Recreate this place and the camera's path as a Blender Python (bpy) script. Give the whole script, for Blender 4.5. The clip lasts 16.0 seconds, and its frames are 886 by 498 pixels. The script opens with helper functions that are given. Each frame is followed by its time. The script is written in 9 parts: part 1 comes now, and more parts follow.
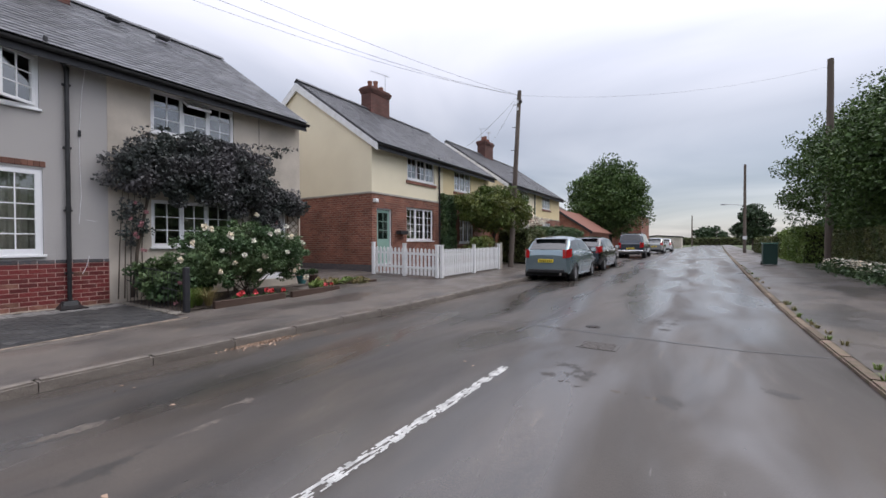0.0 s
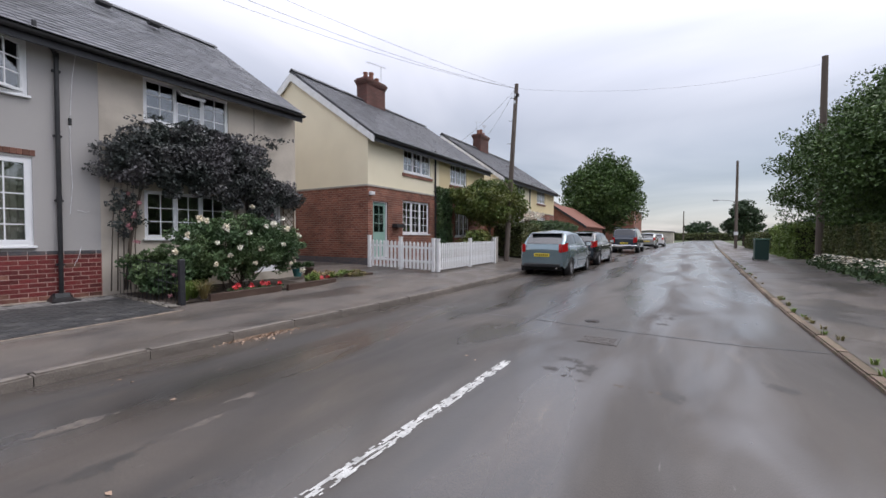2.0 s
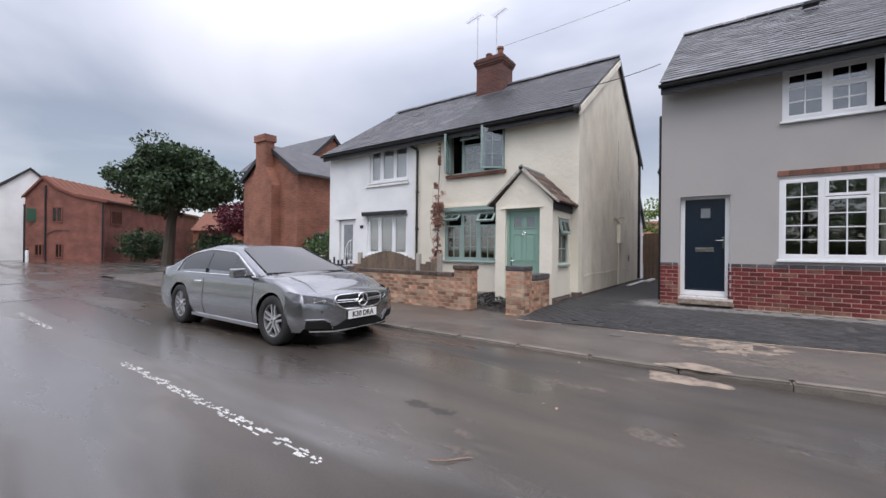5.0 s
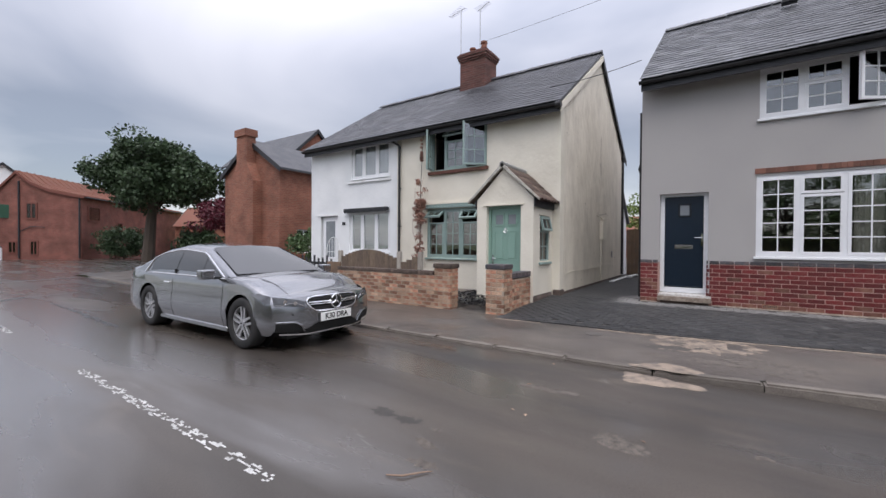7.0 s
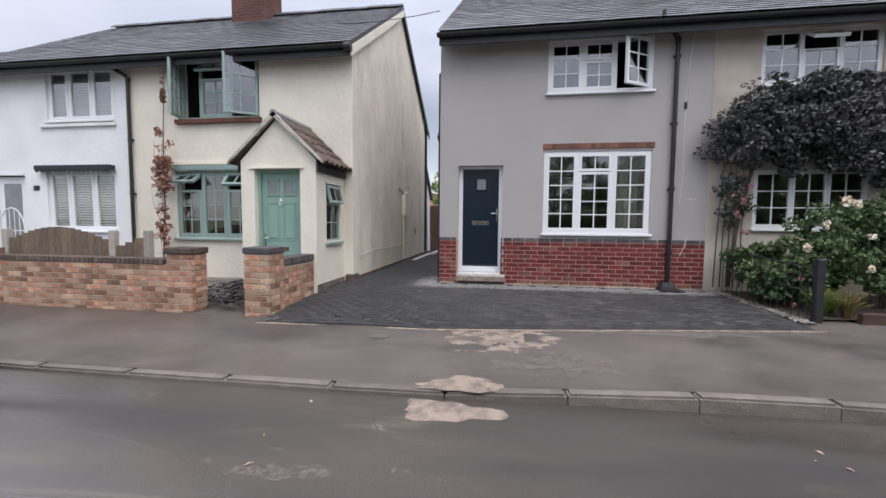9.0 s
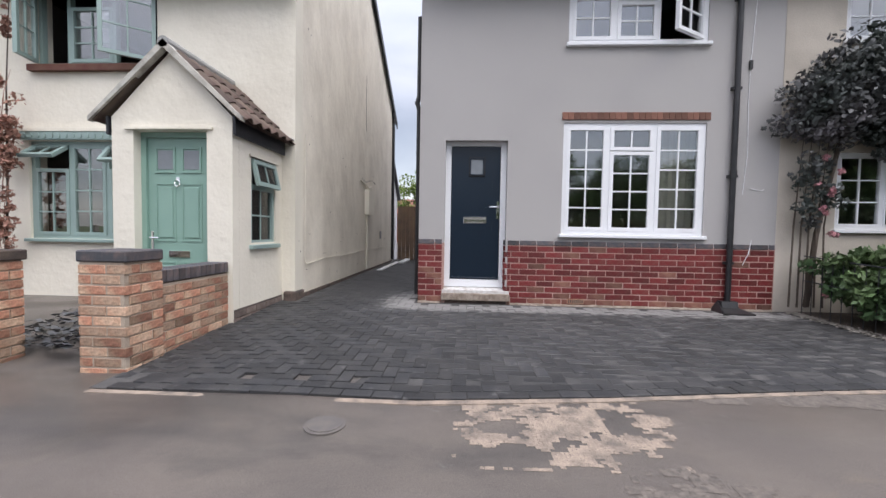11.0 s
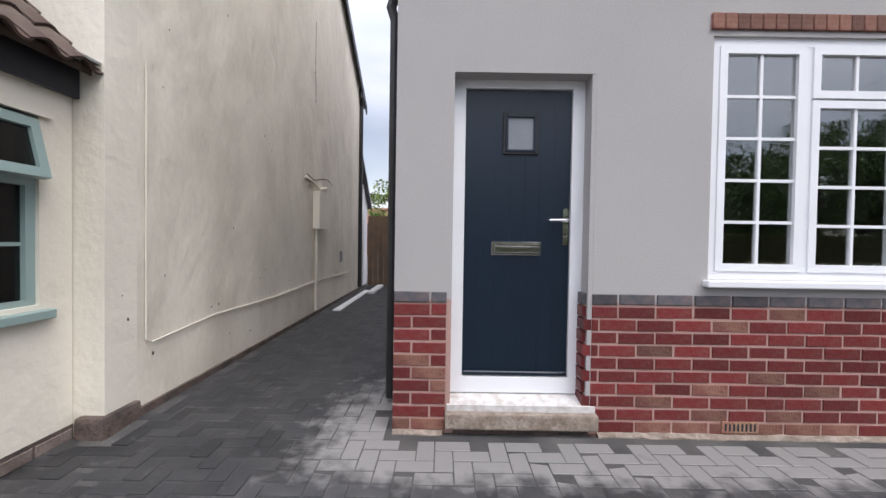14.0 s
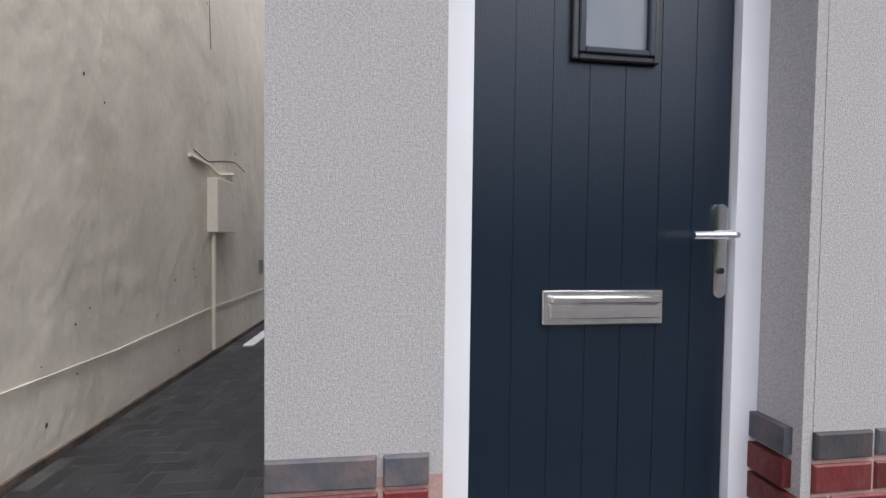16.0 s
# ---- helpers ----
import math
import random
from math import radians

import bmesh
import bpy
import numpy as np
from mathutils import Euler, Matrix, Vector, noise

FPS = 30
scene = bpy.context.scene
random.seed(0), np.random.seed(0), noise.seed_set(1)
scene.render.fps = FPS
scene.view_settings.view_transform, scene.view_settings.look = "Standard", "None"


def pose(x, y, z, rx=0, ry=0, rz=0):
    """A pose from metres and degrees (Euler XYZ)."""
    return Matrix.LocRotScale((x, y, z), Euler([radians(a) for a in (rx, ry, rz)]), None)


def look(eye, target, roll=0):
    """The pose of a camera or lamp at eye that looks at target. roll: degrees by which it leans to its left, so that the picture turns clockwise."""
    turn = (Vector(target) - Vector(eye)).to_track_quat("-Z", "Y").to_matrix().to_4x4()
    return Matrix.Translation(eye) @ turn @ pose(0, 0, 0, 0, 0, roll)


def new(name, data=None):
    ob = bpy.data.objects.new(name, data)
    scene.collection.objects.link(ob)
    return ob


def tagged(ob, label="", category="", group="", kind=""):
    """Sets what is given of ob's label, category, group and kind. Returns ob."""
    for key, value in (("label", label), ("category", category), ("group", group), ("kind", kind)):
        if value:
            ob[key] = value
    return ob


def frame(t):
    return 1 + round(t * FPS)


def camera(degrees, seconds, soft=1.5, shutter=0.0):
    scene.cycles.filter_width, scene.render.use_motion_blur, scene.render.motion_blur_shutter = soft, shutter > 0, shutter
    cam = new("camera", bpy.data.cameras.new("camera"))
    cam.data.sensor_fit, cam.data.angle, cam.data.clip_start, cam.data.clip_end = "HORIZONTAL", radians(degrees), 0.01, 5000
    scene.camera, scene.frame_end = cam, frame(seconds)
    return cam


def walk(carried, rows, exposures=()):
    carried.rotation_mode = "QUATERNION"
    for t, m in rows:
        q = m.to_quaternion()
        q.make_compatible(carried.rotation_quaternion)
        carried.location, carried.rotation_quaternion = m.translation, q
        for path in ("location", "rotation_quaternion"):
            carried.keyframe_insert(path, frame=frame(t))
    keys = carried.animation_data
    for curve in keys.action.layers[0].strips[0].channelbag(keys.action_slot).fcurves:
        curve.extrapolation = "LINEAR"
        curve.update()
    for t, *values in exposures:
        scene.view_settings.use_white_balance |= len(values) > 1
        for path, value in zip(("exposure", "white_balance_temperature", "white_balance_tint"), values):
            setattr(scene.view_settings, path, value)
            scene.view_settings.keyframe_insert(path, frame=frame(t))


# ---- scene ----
cam = camera(95.3, 16.0)
PATH = [
    (0, (0.103, -0.057, 1.326), (-0.966, 1.633, 1.299), -0.2),
    (0.5, (0.105, -0.056, 1.328), (-0.776, 1.739, 1.284), -0.1),
    (1, (0.105, -0.049, 1.33), (-0.7, 1.781, 1.278), -0.0),
    (1.5, (0.043, -0.057, 1.318), (-0.802, 1.755, 1.264), 0.2),
    (2, (-0.004, -0.08, 1.327), (-1.044, 1.627, 1.268), 0.2),
    (2.5, (-0.043, -0.134, 1.332), (-1.412, 1.322, 1.272), 0.3),
    (3, (-0.084, -0.213, 1.312), (-1.786, 0.836, 1.26), 0.3),
    (3.5, (-0.086, -0.263, 1.298), (-2.018, 0.252, 1.254), 0.5),
    (4, (-0.048, -0.295, 1.275), (-2.046, -0.38, 1.247), 0.6),
    (4.5, (0.011, -0.346, 1.27), (-1.874, -1.013, 1.255), 0.6),
    (5, (0.067, -0.312, 1.275), (-1.553, -1.485, 1.278), 0.6),
    (5.2, (0.103, -0.283, 1.282), (-1.398, -1.605, 1.289), 0.6),
    (7.3, (-0.261, -0.222, 1.348), (-1.988, -1.229, 1.309), 0.3),
    (7.5, (-0.402, -0.22, 1.351), (-2.199, -1.096, 1.304), 0.3),
    (8, (-0.819, -0.259, 1.351), (-2.726, -0.858, 1.278), 0.4),
    (8.5, (-1.308, -0.299, 1.342), (-3.261, -0.718, 1.239), 0.4),
    (9, (-1.84, -0.349, 1.342), (-3.812, -0.651, 1.209), 0.5),
    (9.2, (-2.052, -0.385, 1.328), (-4.029, -0.654, 1.187), 0.6),
    (11.3, (-4.214, -1.03, 1.15), (-6.21, -1.137, 1.073), 1.0),
    (11.5, (-4.415, -1.105, 1.145), (-6.411, -1.21, 1.073), 1.0),
    (12, (-4.872, -1.225, 1.168), (-6.869, -1.322, 1.107), 1.0),
    (12.5, (-5.382, -1.235, 1.232), (-7.379, -1.324, 1.174), 1.1),
    (13, (-5.879, -1.232, 1.284), (-7.877, -1.307, 1.235), 1.1),
    (13.5, (-6.391, -1.229, 1.334), (-8.39, -1.274, 1.29), 0.9),
    (14, (-6.884, -1.269, 1.369), (-8.883, -1.271, 1.33), 0.9),
    (14.5, (-7.372, -1.307, 1.39), (-9.37, -1.252, 1.352), 0.8),
    (15, (-7.817, -1.337, 1.413), (-9.813, -1.218, 1.385), 1.0),
    (15.5, (-8.168, -1.379, 1.45), (-10.159, -1.189, 1.423), 0.8),
    (16, (-8.505, -1.317, 1.495), (-10.49, -1.078, 1.439), 0.7),
]
EXPOSURES = [(0, -0.08), (3.5, 0.0), (5, 0.0), (7.5, -0.1), (9, 0.12), (12, 0.4), (14.5, 0.45), (16, 0.5)]
walk(cam, [(t, look(eye, target, roll)) for t, eye, target, roll in PATH], EXPOSURES)

SEATED = {}


def world_of(ob):
    return SEATED.get(ob, Matrix.Identity(4))


def to_mesh(name, bm):
    me = bpy.data.meshes.new(name)
    if isinstance(bm, tuple):
        me.from_pydata(bm[0], [], bm[1])
    else:
        bm.to_mesh(me)
        bm.free()
    return me


def smooth(ob):
    for p in ob.data.polygons:
        p.use_smooth = True
    return ob


def part(name, bm, material, parent=None, label=""):
    """One mesh object, given in the world's (or its thing's own) metres, under a thing or a part."""
    me = bm if isinstance(bm, bpy.types.Mesh) else to_mesh(name, bm)
    if material is not None and not me.materials:
        me.materials.append(material)
    ob = new(name, me)
    if parent is not None:
        ob.parent = parent
        ob.matrix_parent_inverse = world_of(parent).inverted()
    return tagged(ob, label)


def thing(name, at=(0, 0, 0), label="", category="", group="", kind=""):
    ob = new(name)
    ob.location = at
    ob.empty_display_size = 0.1
    SEATED[ob] = Matrix.Translation(at)
    return tagged(ob, label, category, group, kind)


def solid(name, bm, material, label="", category="", group="", kind=""):
    return tagged(part(name, bm, material), label, category, group, kind)


def box(bm, x0, x1, y0, y1, z0, z1):
    v = [bm.verts.new((x, y, z)) for z in (z0, z1) for x, y in ((x0, y0), (x1, y0), (x1, y1), (x0, y1))]
    for f in ((3, 2, 1, 0), (4, 5, 6, 7), (0, 1, 5, 4), (1, 2, 6, 5), (2, 3, 7, 6), (3, 0, 4, 7)):
        bm.faces.new([v[i] for i in f])
    return v


def boxed(*sizes):
    bm = bmesh.new()
    for s in sizes:
        box(bm, *s)
    return bm


def bevelled(bm, width=0.005, segments=1):
    bmesh.ops.bevel(bm, geom=list(bm.edges), offset=width, segments=segments, affect="EDGES", profile=0.6)
    return bm


def prism(bm, points, axis, a, b):
    """A polygon of (u, z) points pushed from a to b along axis 'x' or 'y'."""
    def at(u, z, w):
        return (w, u, z) if axis == "x" else (u, w, z)
    lo = [bm.verts.new(at(u, z, a)) for u, z in points]
    hi = [bm.verts.new(at(u, z, b)) for u, z in points]
    n = len(points)
    bm.faces.new(lo)
    bm.faces.new(hi[::-1])
    for i in range(n):
        bm.faces.new((lo[i], hi[i], hi[(i + 1) % n], lo[(i + 1) % n]))
    bmesh.ops.recalc_face_normals(bm, faces=list(bm.faces))
    return bm


def tube(bm, points, radii, sides=8, caps=True):
    """A round tube through points; radii: one number or one a point."""
    points = [Vector(p) for p in points]
    radii = [radii] * len(points) if isinstance(radii, (int, float)) else radii
    rings = []
    for i, p in enumerate(points):
        way = (points[min(i + 1, len(points) - 1)] - points[max(i - 1, 0)]).normalized()
        side = way.cross(Vector((0, 0, 1)) if abs(way.z) < 0.9 else Vector((0, 1, 0))).normalized()
        up = side.cross(way)
        rings.append([bm.verts.new(p + radii[i] * (math.cos(a) * side + math.sin(a) * up)) for a in np.linspace(0, 2 * math.pi, sides, False)])
    for r, s in zip(rings, rings[1:]):
        for i in range(sides):
            bm.faces.new((r[i], r[(i + 1) % sides], s[(i + 1) % sides], s[i]))
    if caps:
        bm.faces.new(rings[0][::-1])
        bm.faces.new(rings[-1])
    return bm


def tubed(points, radii, sides=8):
    return tube(bmesh.new(), points, radii, sides)


def holed(bm, x0, x1, a0, a1, z0, z1, holes, axis="y"):
    """A wall slab, one closed shell, with openings (a0, a1, z0, z1) right through it. axis: the way along the wall."""
    aa = sorted({a0, a1, *[max(a0, min(a1, v)) for h in holes for v in h[:2]]})
    zz = sorted({z0, z1, *[max(z0, min(z1, v)) for h in holes for v in h[2:]]})
    full = {}
    for i, (p, q) in enumerate(zip(aa, aa[1:])):
        for j, (u, v) in enumerate(zip(zz, zz[1:])):
            full[i, j] = not any(h[0] < (p + q) / 2 < h[1] and h[2] < (u + v) / 2 < h[3] for h in holes)
    made = {}

    def at(i, j, k):
        if (i, j, k) not in made:
            x = (x0, x1)[k]
            made[i, j, k] = bm.verts.new((x, aa[i], zz[j]) if axis == "y" else (aa[i], x, zz[j]))
        return made[i, j, k]

    for (i, j), on in full.items():
        if not on:
            continue
        for k in (0, 1):
            bm.faces.new((at(i, j, k), at(i + 1, j, k), at(i + 1, j + 1, k), at(i, j + 1, k)))
        for (di, dj), (c, d) in (((-1, 0), ((0, 0), (0, 1))), ((1, 0), ((1, 0), (1, 1))), ((0, -1), ((0, 0), (1, 0))), ((0, 1), ((0, 1), (1, 1)))):
            if not full.get((i + di, j + dj), False):
                bm.faces.new((at(i + c[0], j + c[1], 0), at(i + d[0], j + d[1], 0), at(i + d[0], j + d[1], 1), at(i + c[0], j + c[1], 1)))
    bmesh.ops.recalc_face_normals(bm, faces=list(bm.faces))
    return bm


def sheet(x_of, y_list, z_of, n=6):
    """A grid between x_of(y) = (left, right) along y_list, at heights z_of(x, y)."""
    verts, faces = [], []
    for y in y_list:
        a, b = x_of(y)
        for i in range(n + 1):
            x = a + (b - a) * i / n
            verts.append((x, y, z_of(x, y)))
    for j in range(len(y_list) - 1):
        for i in range(n):
            k = j * (n + 1) + i
            faces.append((k, k + 1, k + n + 2, k + n + 1))
    return verts, faces


def lerp(v, pairs):
    return float(np.interp(v, [p[0] for p in pairs], [p[1] for p in pairs]))


def quick_mesh(name, verts, quads):
    """A mesh of quads from arrays."""
    me = bpy.data.meshes.new(name)
    n = len(quads)
    me.vertices.add(len(verts))
    me.vertices.foreach_set("co", np.asarray(verts, np.float32).ravel())
    me.loops.add(4 * n)
    me.loops.foreach_set("vertex_index", np.asarray(quads, np.int32).ravel())
    me.polygons.add(n)
    me.polygons.foreach_set("loop_start", np.arange(0, 4 * n, 4, dtype=np.int32))
    me.update(calc_edges=True)
    me.validate()
    return me


def leafy(name, places, size, rng, long=1.8, droop=0.3, out=None):
    """Many small folded leaves, one at each place."""
    n = len(places)
    ax = rng.normal(size=(n, 3))
    if out is not None:
        ax = ax * 0.7 + out
    ax[:, 2] -= droop
    ax /= np.linalg.norm(ax, axis=1)[:, None] + 1e-9
    side = np.cross(ax, rng.normal(size=(n, 3)))
    side /= np.linalg.norm(side, axis=1)[:, None] + 1e-9
    up = np.cross(side, ax)
    s = size * rng.uniform(0.6, 1.3, (n, 1))
    L, W = s * long / 2, s / 2
    v = np.stack([places - ax * L, places + side * W + up * s * 0.15, places + ax * L, places - side * W + up * s * 0.15], 1).reshape(-1, 3)
    return quick_mesh(name, v, np.arange(4 * n).reshape(-1, 4))


def clumps(rng, centre, radii, count, per, clump_r, hollow=0.55, keep=None):
    """Places of leaves in clumps that fill the outer part of an uneven ellipsoid."""
    d = rng.normal(size=(count, 3))
    d /= np.linalg.norm(d, axis=1)[:, None]
    lump = 1 + 0.22 * np.sin(d[:, :1] * 4.1 + 1.3) * np.cos(d[:, 1:2] * 5.3 + 0.4) + rng.uniform(-0.12, 0.12, (count, 1))
    mid = np.array(centre) + d * np.array(radii) * lump * rng.uniform(hollow, 1.0, (count, 1)) ** 0.7
    e = rng.normal(size=(count, per, 3))
    e *= (rng.uniform(0.3, 1.0, (count, per, 1)) ** 0.5) / (np.linalg.norm(e, axis=2)[..., None] + 1e-9)
    e[..., 2] *= 0.7
    cr = clump_r * rng.uniform(0.6, 1.4, (count, 1, 1))
    p = (mid[:, None, :] + e * cr).reshape(-1, 3)
    return p if keep is None else p[keep(p)]


# ---- world and sun ----
def make_world():
    w = bpy.data.worlds.new("overcast_sky")
    scene.world = w
    w.use_nodes = True
    nt = w.node_tree
    nt.nodes.clear()
    N, L = nt.nodes.new, nt.links.new
    out, bg, bg2, add = N("ShaderNodeOutputWorld"), N("ShaderNodeBackground"), N("ShaderNodeBackground"), N("ShaderNodeAddShader")
    sky = N("ShaderNodeTexSky")
    sky.sky_type = "NISHITA"
    sky.sun_disc = False
    sky.sun_elevation, sky.sun_rotation = radians(SUN_HEIGHT), radians(SUN_TURN)
    bg.inputs[1].default_value = 0.05
    L(sky.outputs[0], bg.inputs[0])
    tc, sp = N("ShaderNodeTexCoord"), N("ShaderNodeSeparateXYZ")
    L(tc.outputs["Generated"], sp.inputs[0])
    up = N("ShaderNodeMath")
    up.operation = "MAXIMUM"
    up.inputs[1].default_value = 0.0
    L(sp.outputs["Z"], up.inputs[0])
    low = N("ShaderNodeMath")
    low.operation = "ADD"
    low.inputs[1].default_value = 0.12
    L(up.outputs[0], low.inputs[0])
    dv = N("ShaderNodeVectorMath")
    dv.operation = "DIVIDE"
    cb = N("ShaderNodeCombineXYZ")
    for k in ("X", "Y", "Z"):
        L(low.outputs[0], cb.inputs[k])
    L(tc.outputs["Generated"], dv.inputs[0])
    L(cb.outputs[0], dv.inputs[1])
    n = N("ShaderNodeTexNoise")
    n.inputs["Scale"].default_value = 0.55
    n.inputs["Detail"].default_value = 5
    n.inputs["Roughness"].default_value = 0.45
    n.inputs["Distortion"].default_value = 0.6
    L(dv.outputs[0], n.inputs["Vector"])
    ramp = N("ShaderNodeValToRGB")
    e = ramp.color_ramp.elements
    e[0].position, e[0].color = 0.36, (0.47, 0.48, 0.56, 1)
    e[1].position, e[1].color = 0.64, (0.93, 0.90, 0.96, 1)
    L(n.outputs["Fac"], ramp.inputs[0])
    rise = N("ShaderNodeMapRange")
    rise.inputs["From Min"].default_value, rise.inputs["From Max"].default_value = 0.25, 1.0
    rise.inputs["To Min"].default_value, rise.inputs["To Max"].default_value = CLOUD_LOW, CLOUD_HIGH
    L(up.outputs[0], rise.inputs["Value"])
    L(ramp.outputs[0], bg2.inputs[0])
    L(rise.outputs[0], bg2.inputs[1])
    L(bg.outputs[0], add.inputs[0])
    L(bg2.outputs[0], add.inputs[1])
    L(add.outputs[0], out.inputs[0])


SUN_HEIGHT, SUN_TURN, CLOUD_LOW, CLOUD_HIGH = 57, 49, 0.58, 3.1
make_world()
sun = new("sun", bpy.data.lights.new("sun", "SUN"))
sun.data.energy, sun.data.angle, sun.data.color = 1.5, radians(40), (1.0, 0.97, 0.93)
sun.matrix_basis = look((0, 0, 20), (-7, -6, 6))


# ---- materials ----
def material(name, colour, rough=0.7, metal=0.0, second=None, scale=3.0, amount=0.5, grain=0.0, grain_scale=120.0, bump=0.0, bump_scale=60.0, per_object=0.0, island=0.0, coat=0.0, spec=0.5, rough_var=0.0, stretch=(1, 1, 1)):
    """A surface with two scales of variation: blotches of a second colour, and grain; and fine relief."""
    m = bpy.data.materials.new(name)
    m.use_nodes = True
    nt = m.node_tree
    b = nt.nodes["Principled BSDF"]
    b.inputs["Roughness"].default_value = rough
    b.inputs["Metallic"].default_value = metal
    b.inputs["Specular IOR Level"].default_value = spec
    b.inputs["Coat Weight"].default_value = coat
    b.inputs["Coat Roughness"].default_value = 0.05
    N, L = nt.nodes.new, nt.links.new
    tc = N("ShaderNodeTexCoord")
    mp = N("ShaderNodeMapping")
    mp.inputs["Scale"].default_value = stretch
    L(tc.outputs["Object"], mp.inputs["Vector"])
    rgb = N("ShaderNodeRGB")
    rgb.outputs[0].default_value = (*colour, 1)
    out = rgb.outputs[0]
    if second is not None:
        n = N("ShaderNodeTexNoise")
        n.inputs["Scale"].default_value = scale
        n.inputs["Detail"].default_value = 6
        L(mp.outputs[0], n.inputs["Vector"])
        r = N("ShaderNodeMapRange")
        r.inputs["From Min"].default_value, r.inputs["From Max"].default_value = 0.4, 0.68
        r.inputs["To Max"].default_value = amount
        L(n.outputs["Fac"], r.inputs["Value"])
        mx = N("ShaderNodeMixRGB")
        mx.inputs[2].default_value = (*second, 1)
        L(r.outputs[0], mx.inputs[0])
        L(out, mx.inputs[1])
        out = mx.outputs[0]
        if rough_var:
            rr = N("ShaderNodeMapRange")
            rr.inputs["From Min"].default_value, rr.inputs["From Max"].default_value = 0.35, 0.65
            rr.inputs["To Min"].default_value, rr.inputs["To Max"].default_value = rough - rough_var, rough + rough_var
            L(n.outputs["Fac"], rr.inputs["Value"])
            L(rr.outputs[0], b.inputs["Roughness"])
    for amount_, source in ((per_object, "object"), (island, "island"), (grain, "grain")):
        if not amount_:
            continue
        if source == "object":
            v = N("ShaderNodeObjectInfo").outputs["Random"]
        elif source == "island":
            v = N("ShaderNodeNewGeometry").outputs["Random Per Island"]
        else:
            g = N("ShaderNodeTexNoise")
            g.inputs["Scale"].default_value = grain_scale
            g.inputs["Detail"].default_value = 3
            L(mp.outputs[0], g.inputs["Vector"])
            v = g.outputs["Fac"]
        r = N("ShaderNodeMapRange")
        lo, hi = (0.3, 0.7) if source == "grain" else (0, 1)
        r.inputs["From Min"].default_value, r.inputs["From Max"].default_value = lo, hi
        r.inputs["To Min"].default_value, r.inputs["To Max"].default_value = 1 - amount_, 1 + amount_
        L(v, r.inputs["Value"])
        hsv = N("ShaderNodeHueSaturation")
        L(r.outputs[0], hsv.inputs["Value"])
        L(out, hsv.inputs["Color"])
        out = hsv.outputs[0]
    L(out, b.inputs["Base Color"])
    if bump:
        g = N("ShaderNodeTexNoise")
        g.inputs["Scale"].default_value = bump_scale
        g.inputs["Detail"].default_value = 5
        L(mp.outputs[0], g.inputs["Vector"])
        bp = N("ShaderNodeBump")
        bp.inputs["Strength"].default_value = 1.0
        bp.inputs["Distance"].default_value = bump
        L(g.outputs["Fac"], bp.inputs["Height"])
        L(bp.outputs[0], b.inputs["Normal"])
    return m


def bricks(name, one, two, mortar, axis="y", width=0.225, height=0.077, offset=(0, 0)):
    """Courses of brickwork for walls that stay far off. axis: the way along the wall."""
    m = material(name, one, 0.85, grain=0.12, grain_scale=40)
    nt = m.node_tree
    N, L = nt.nodes.new, nt.links.new
    b = nt.nodes["Principled BSDF"]
    tc = N("ShaderNodeTexCoord")
    sp = N("ShaderNodeSeparateXYZ")
    cb = N("ShaderNodeCombineXYZ")
    L(tc.outputs["Object"], sp.inputs[0])
    ad = N("ShaderNodeMath")
    ad.operation = "ADD"
    L(sp.outputs["X"], ad.inputs[0])
    L(sp.outputs["Y"], ad.inputs[1])
    L(ad.outputs[0], cb.inputs["X"])
    L(sp.outputs["Z"], cb.inputs["Y"])
    t = N("ShaderNodeTexBrick")
    t.inputs["Scale"].default_value = 1
    t.inputs["Brick Width"].default_value, t.inputs["Row Height"].default_value = width, height
    t.inputs["Mortar Size"].default_value = 0.006
    t.inputs["Color1"].default_value, t.inputs["Color2"].default_value, t.inputs["Mortar"].default_value = (*one, 1), (*two, 1), (*mortar, 1)
    L(cb.outputs[0], t.inputs["Vector"])
    n = N("ShaderNodeTexNoise")
    n.inputs["Scale"].default_value = 1.3
    n.inputs["Detail"].default_value = 6
    L(tc.outputs["Object"], n.inputs["Vector"])
    r = N("ShaderNodeMapRange")
    r.inputs["From Min"].default_value, r.inputs["From Max"].default_value = 0.3, 0.7
    r.inputs["To Min"].default_value, r.inputs["To Max"].default_value = 0.7, 1.25
    L(n.outputs["Fac"], r.inputs["Value"])
    h = N("ShaderNodeHueSaturation")
    L(r.outputs[0], h.inputs["Value"])
    L(t.outputs["Color"], h.inputs["Color"])
    L(h.outputs[0], b.inputs["Base Color"])
    bp = N("ShaderNodeBump")
    bp.invert = True
    bp.inputs["Distance"].default_value = 0.006
    L(t.outputs["Fac"], bp.inputs["Height"])
    L(bp.outputs[0], b.inputs["Normal"])
    return m


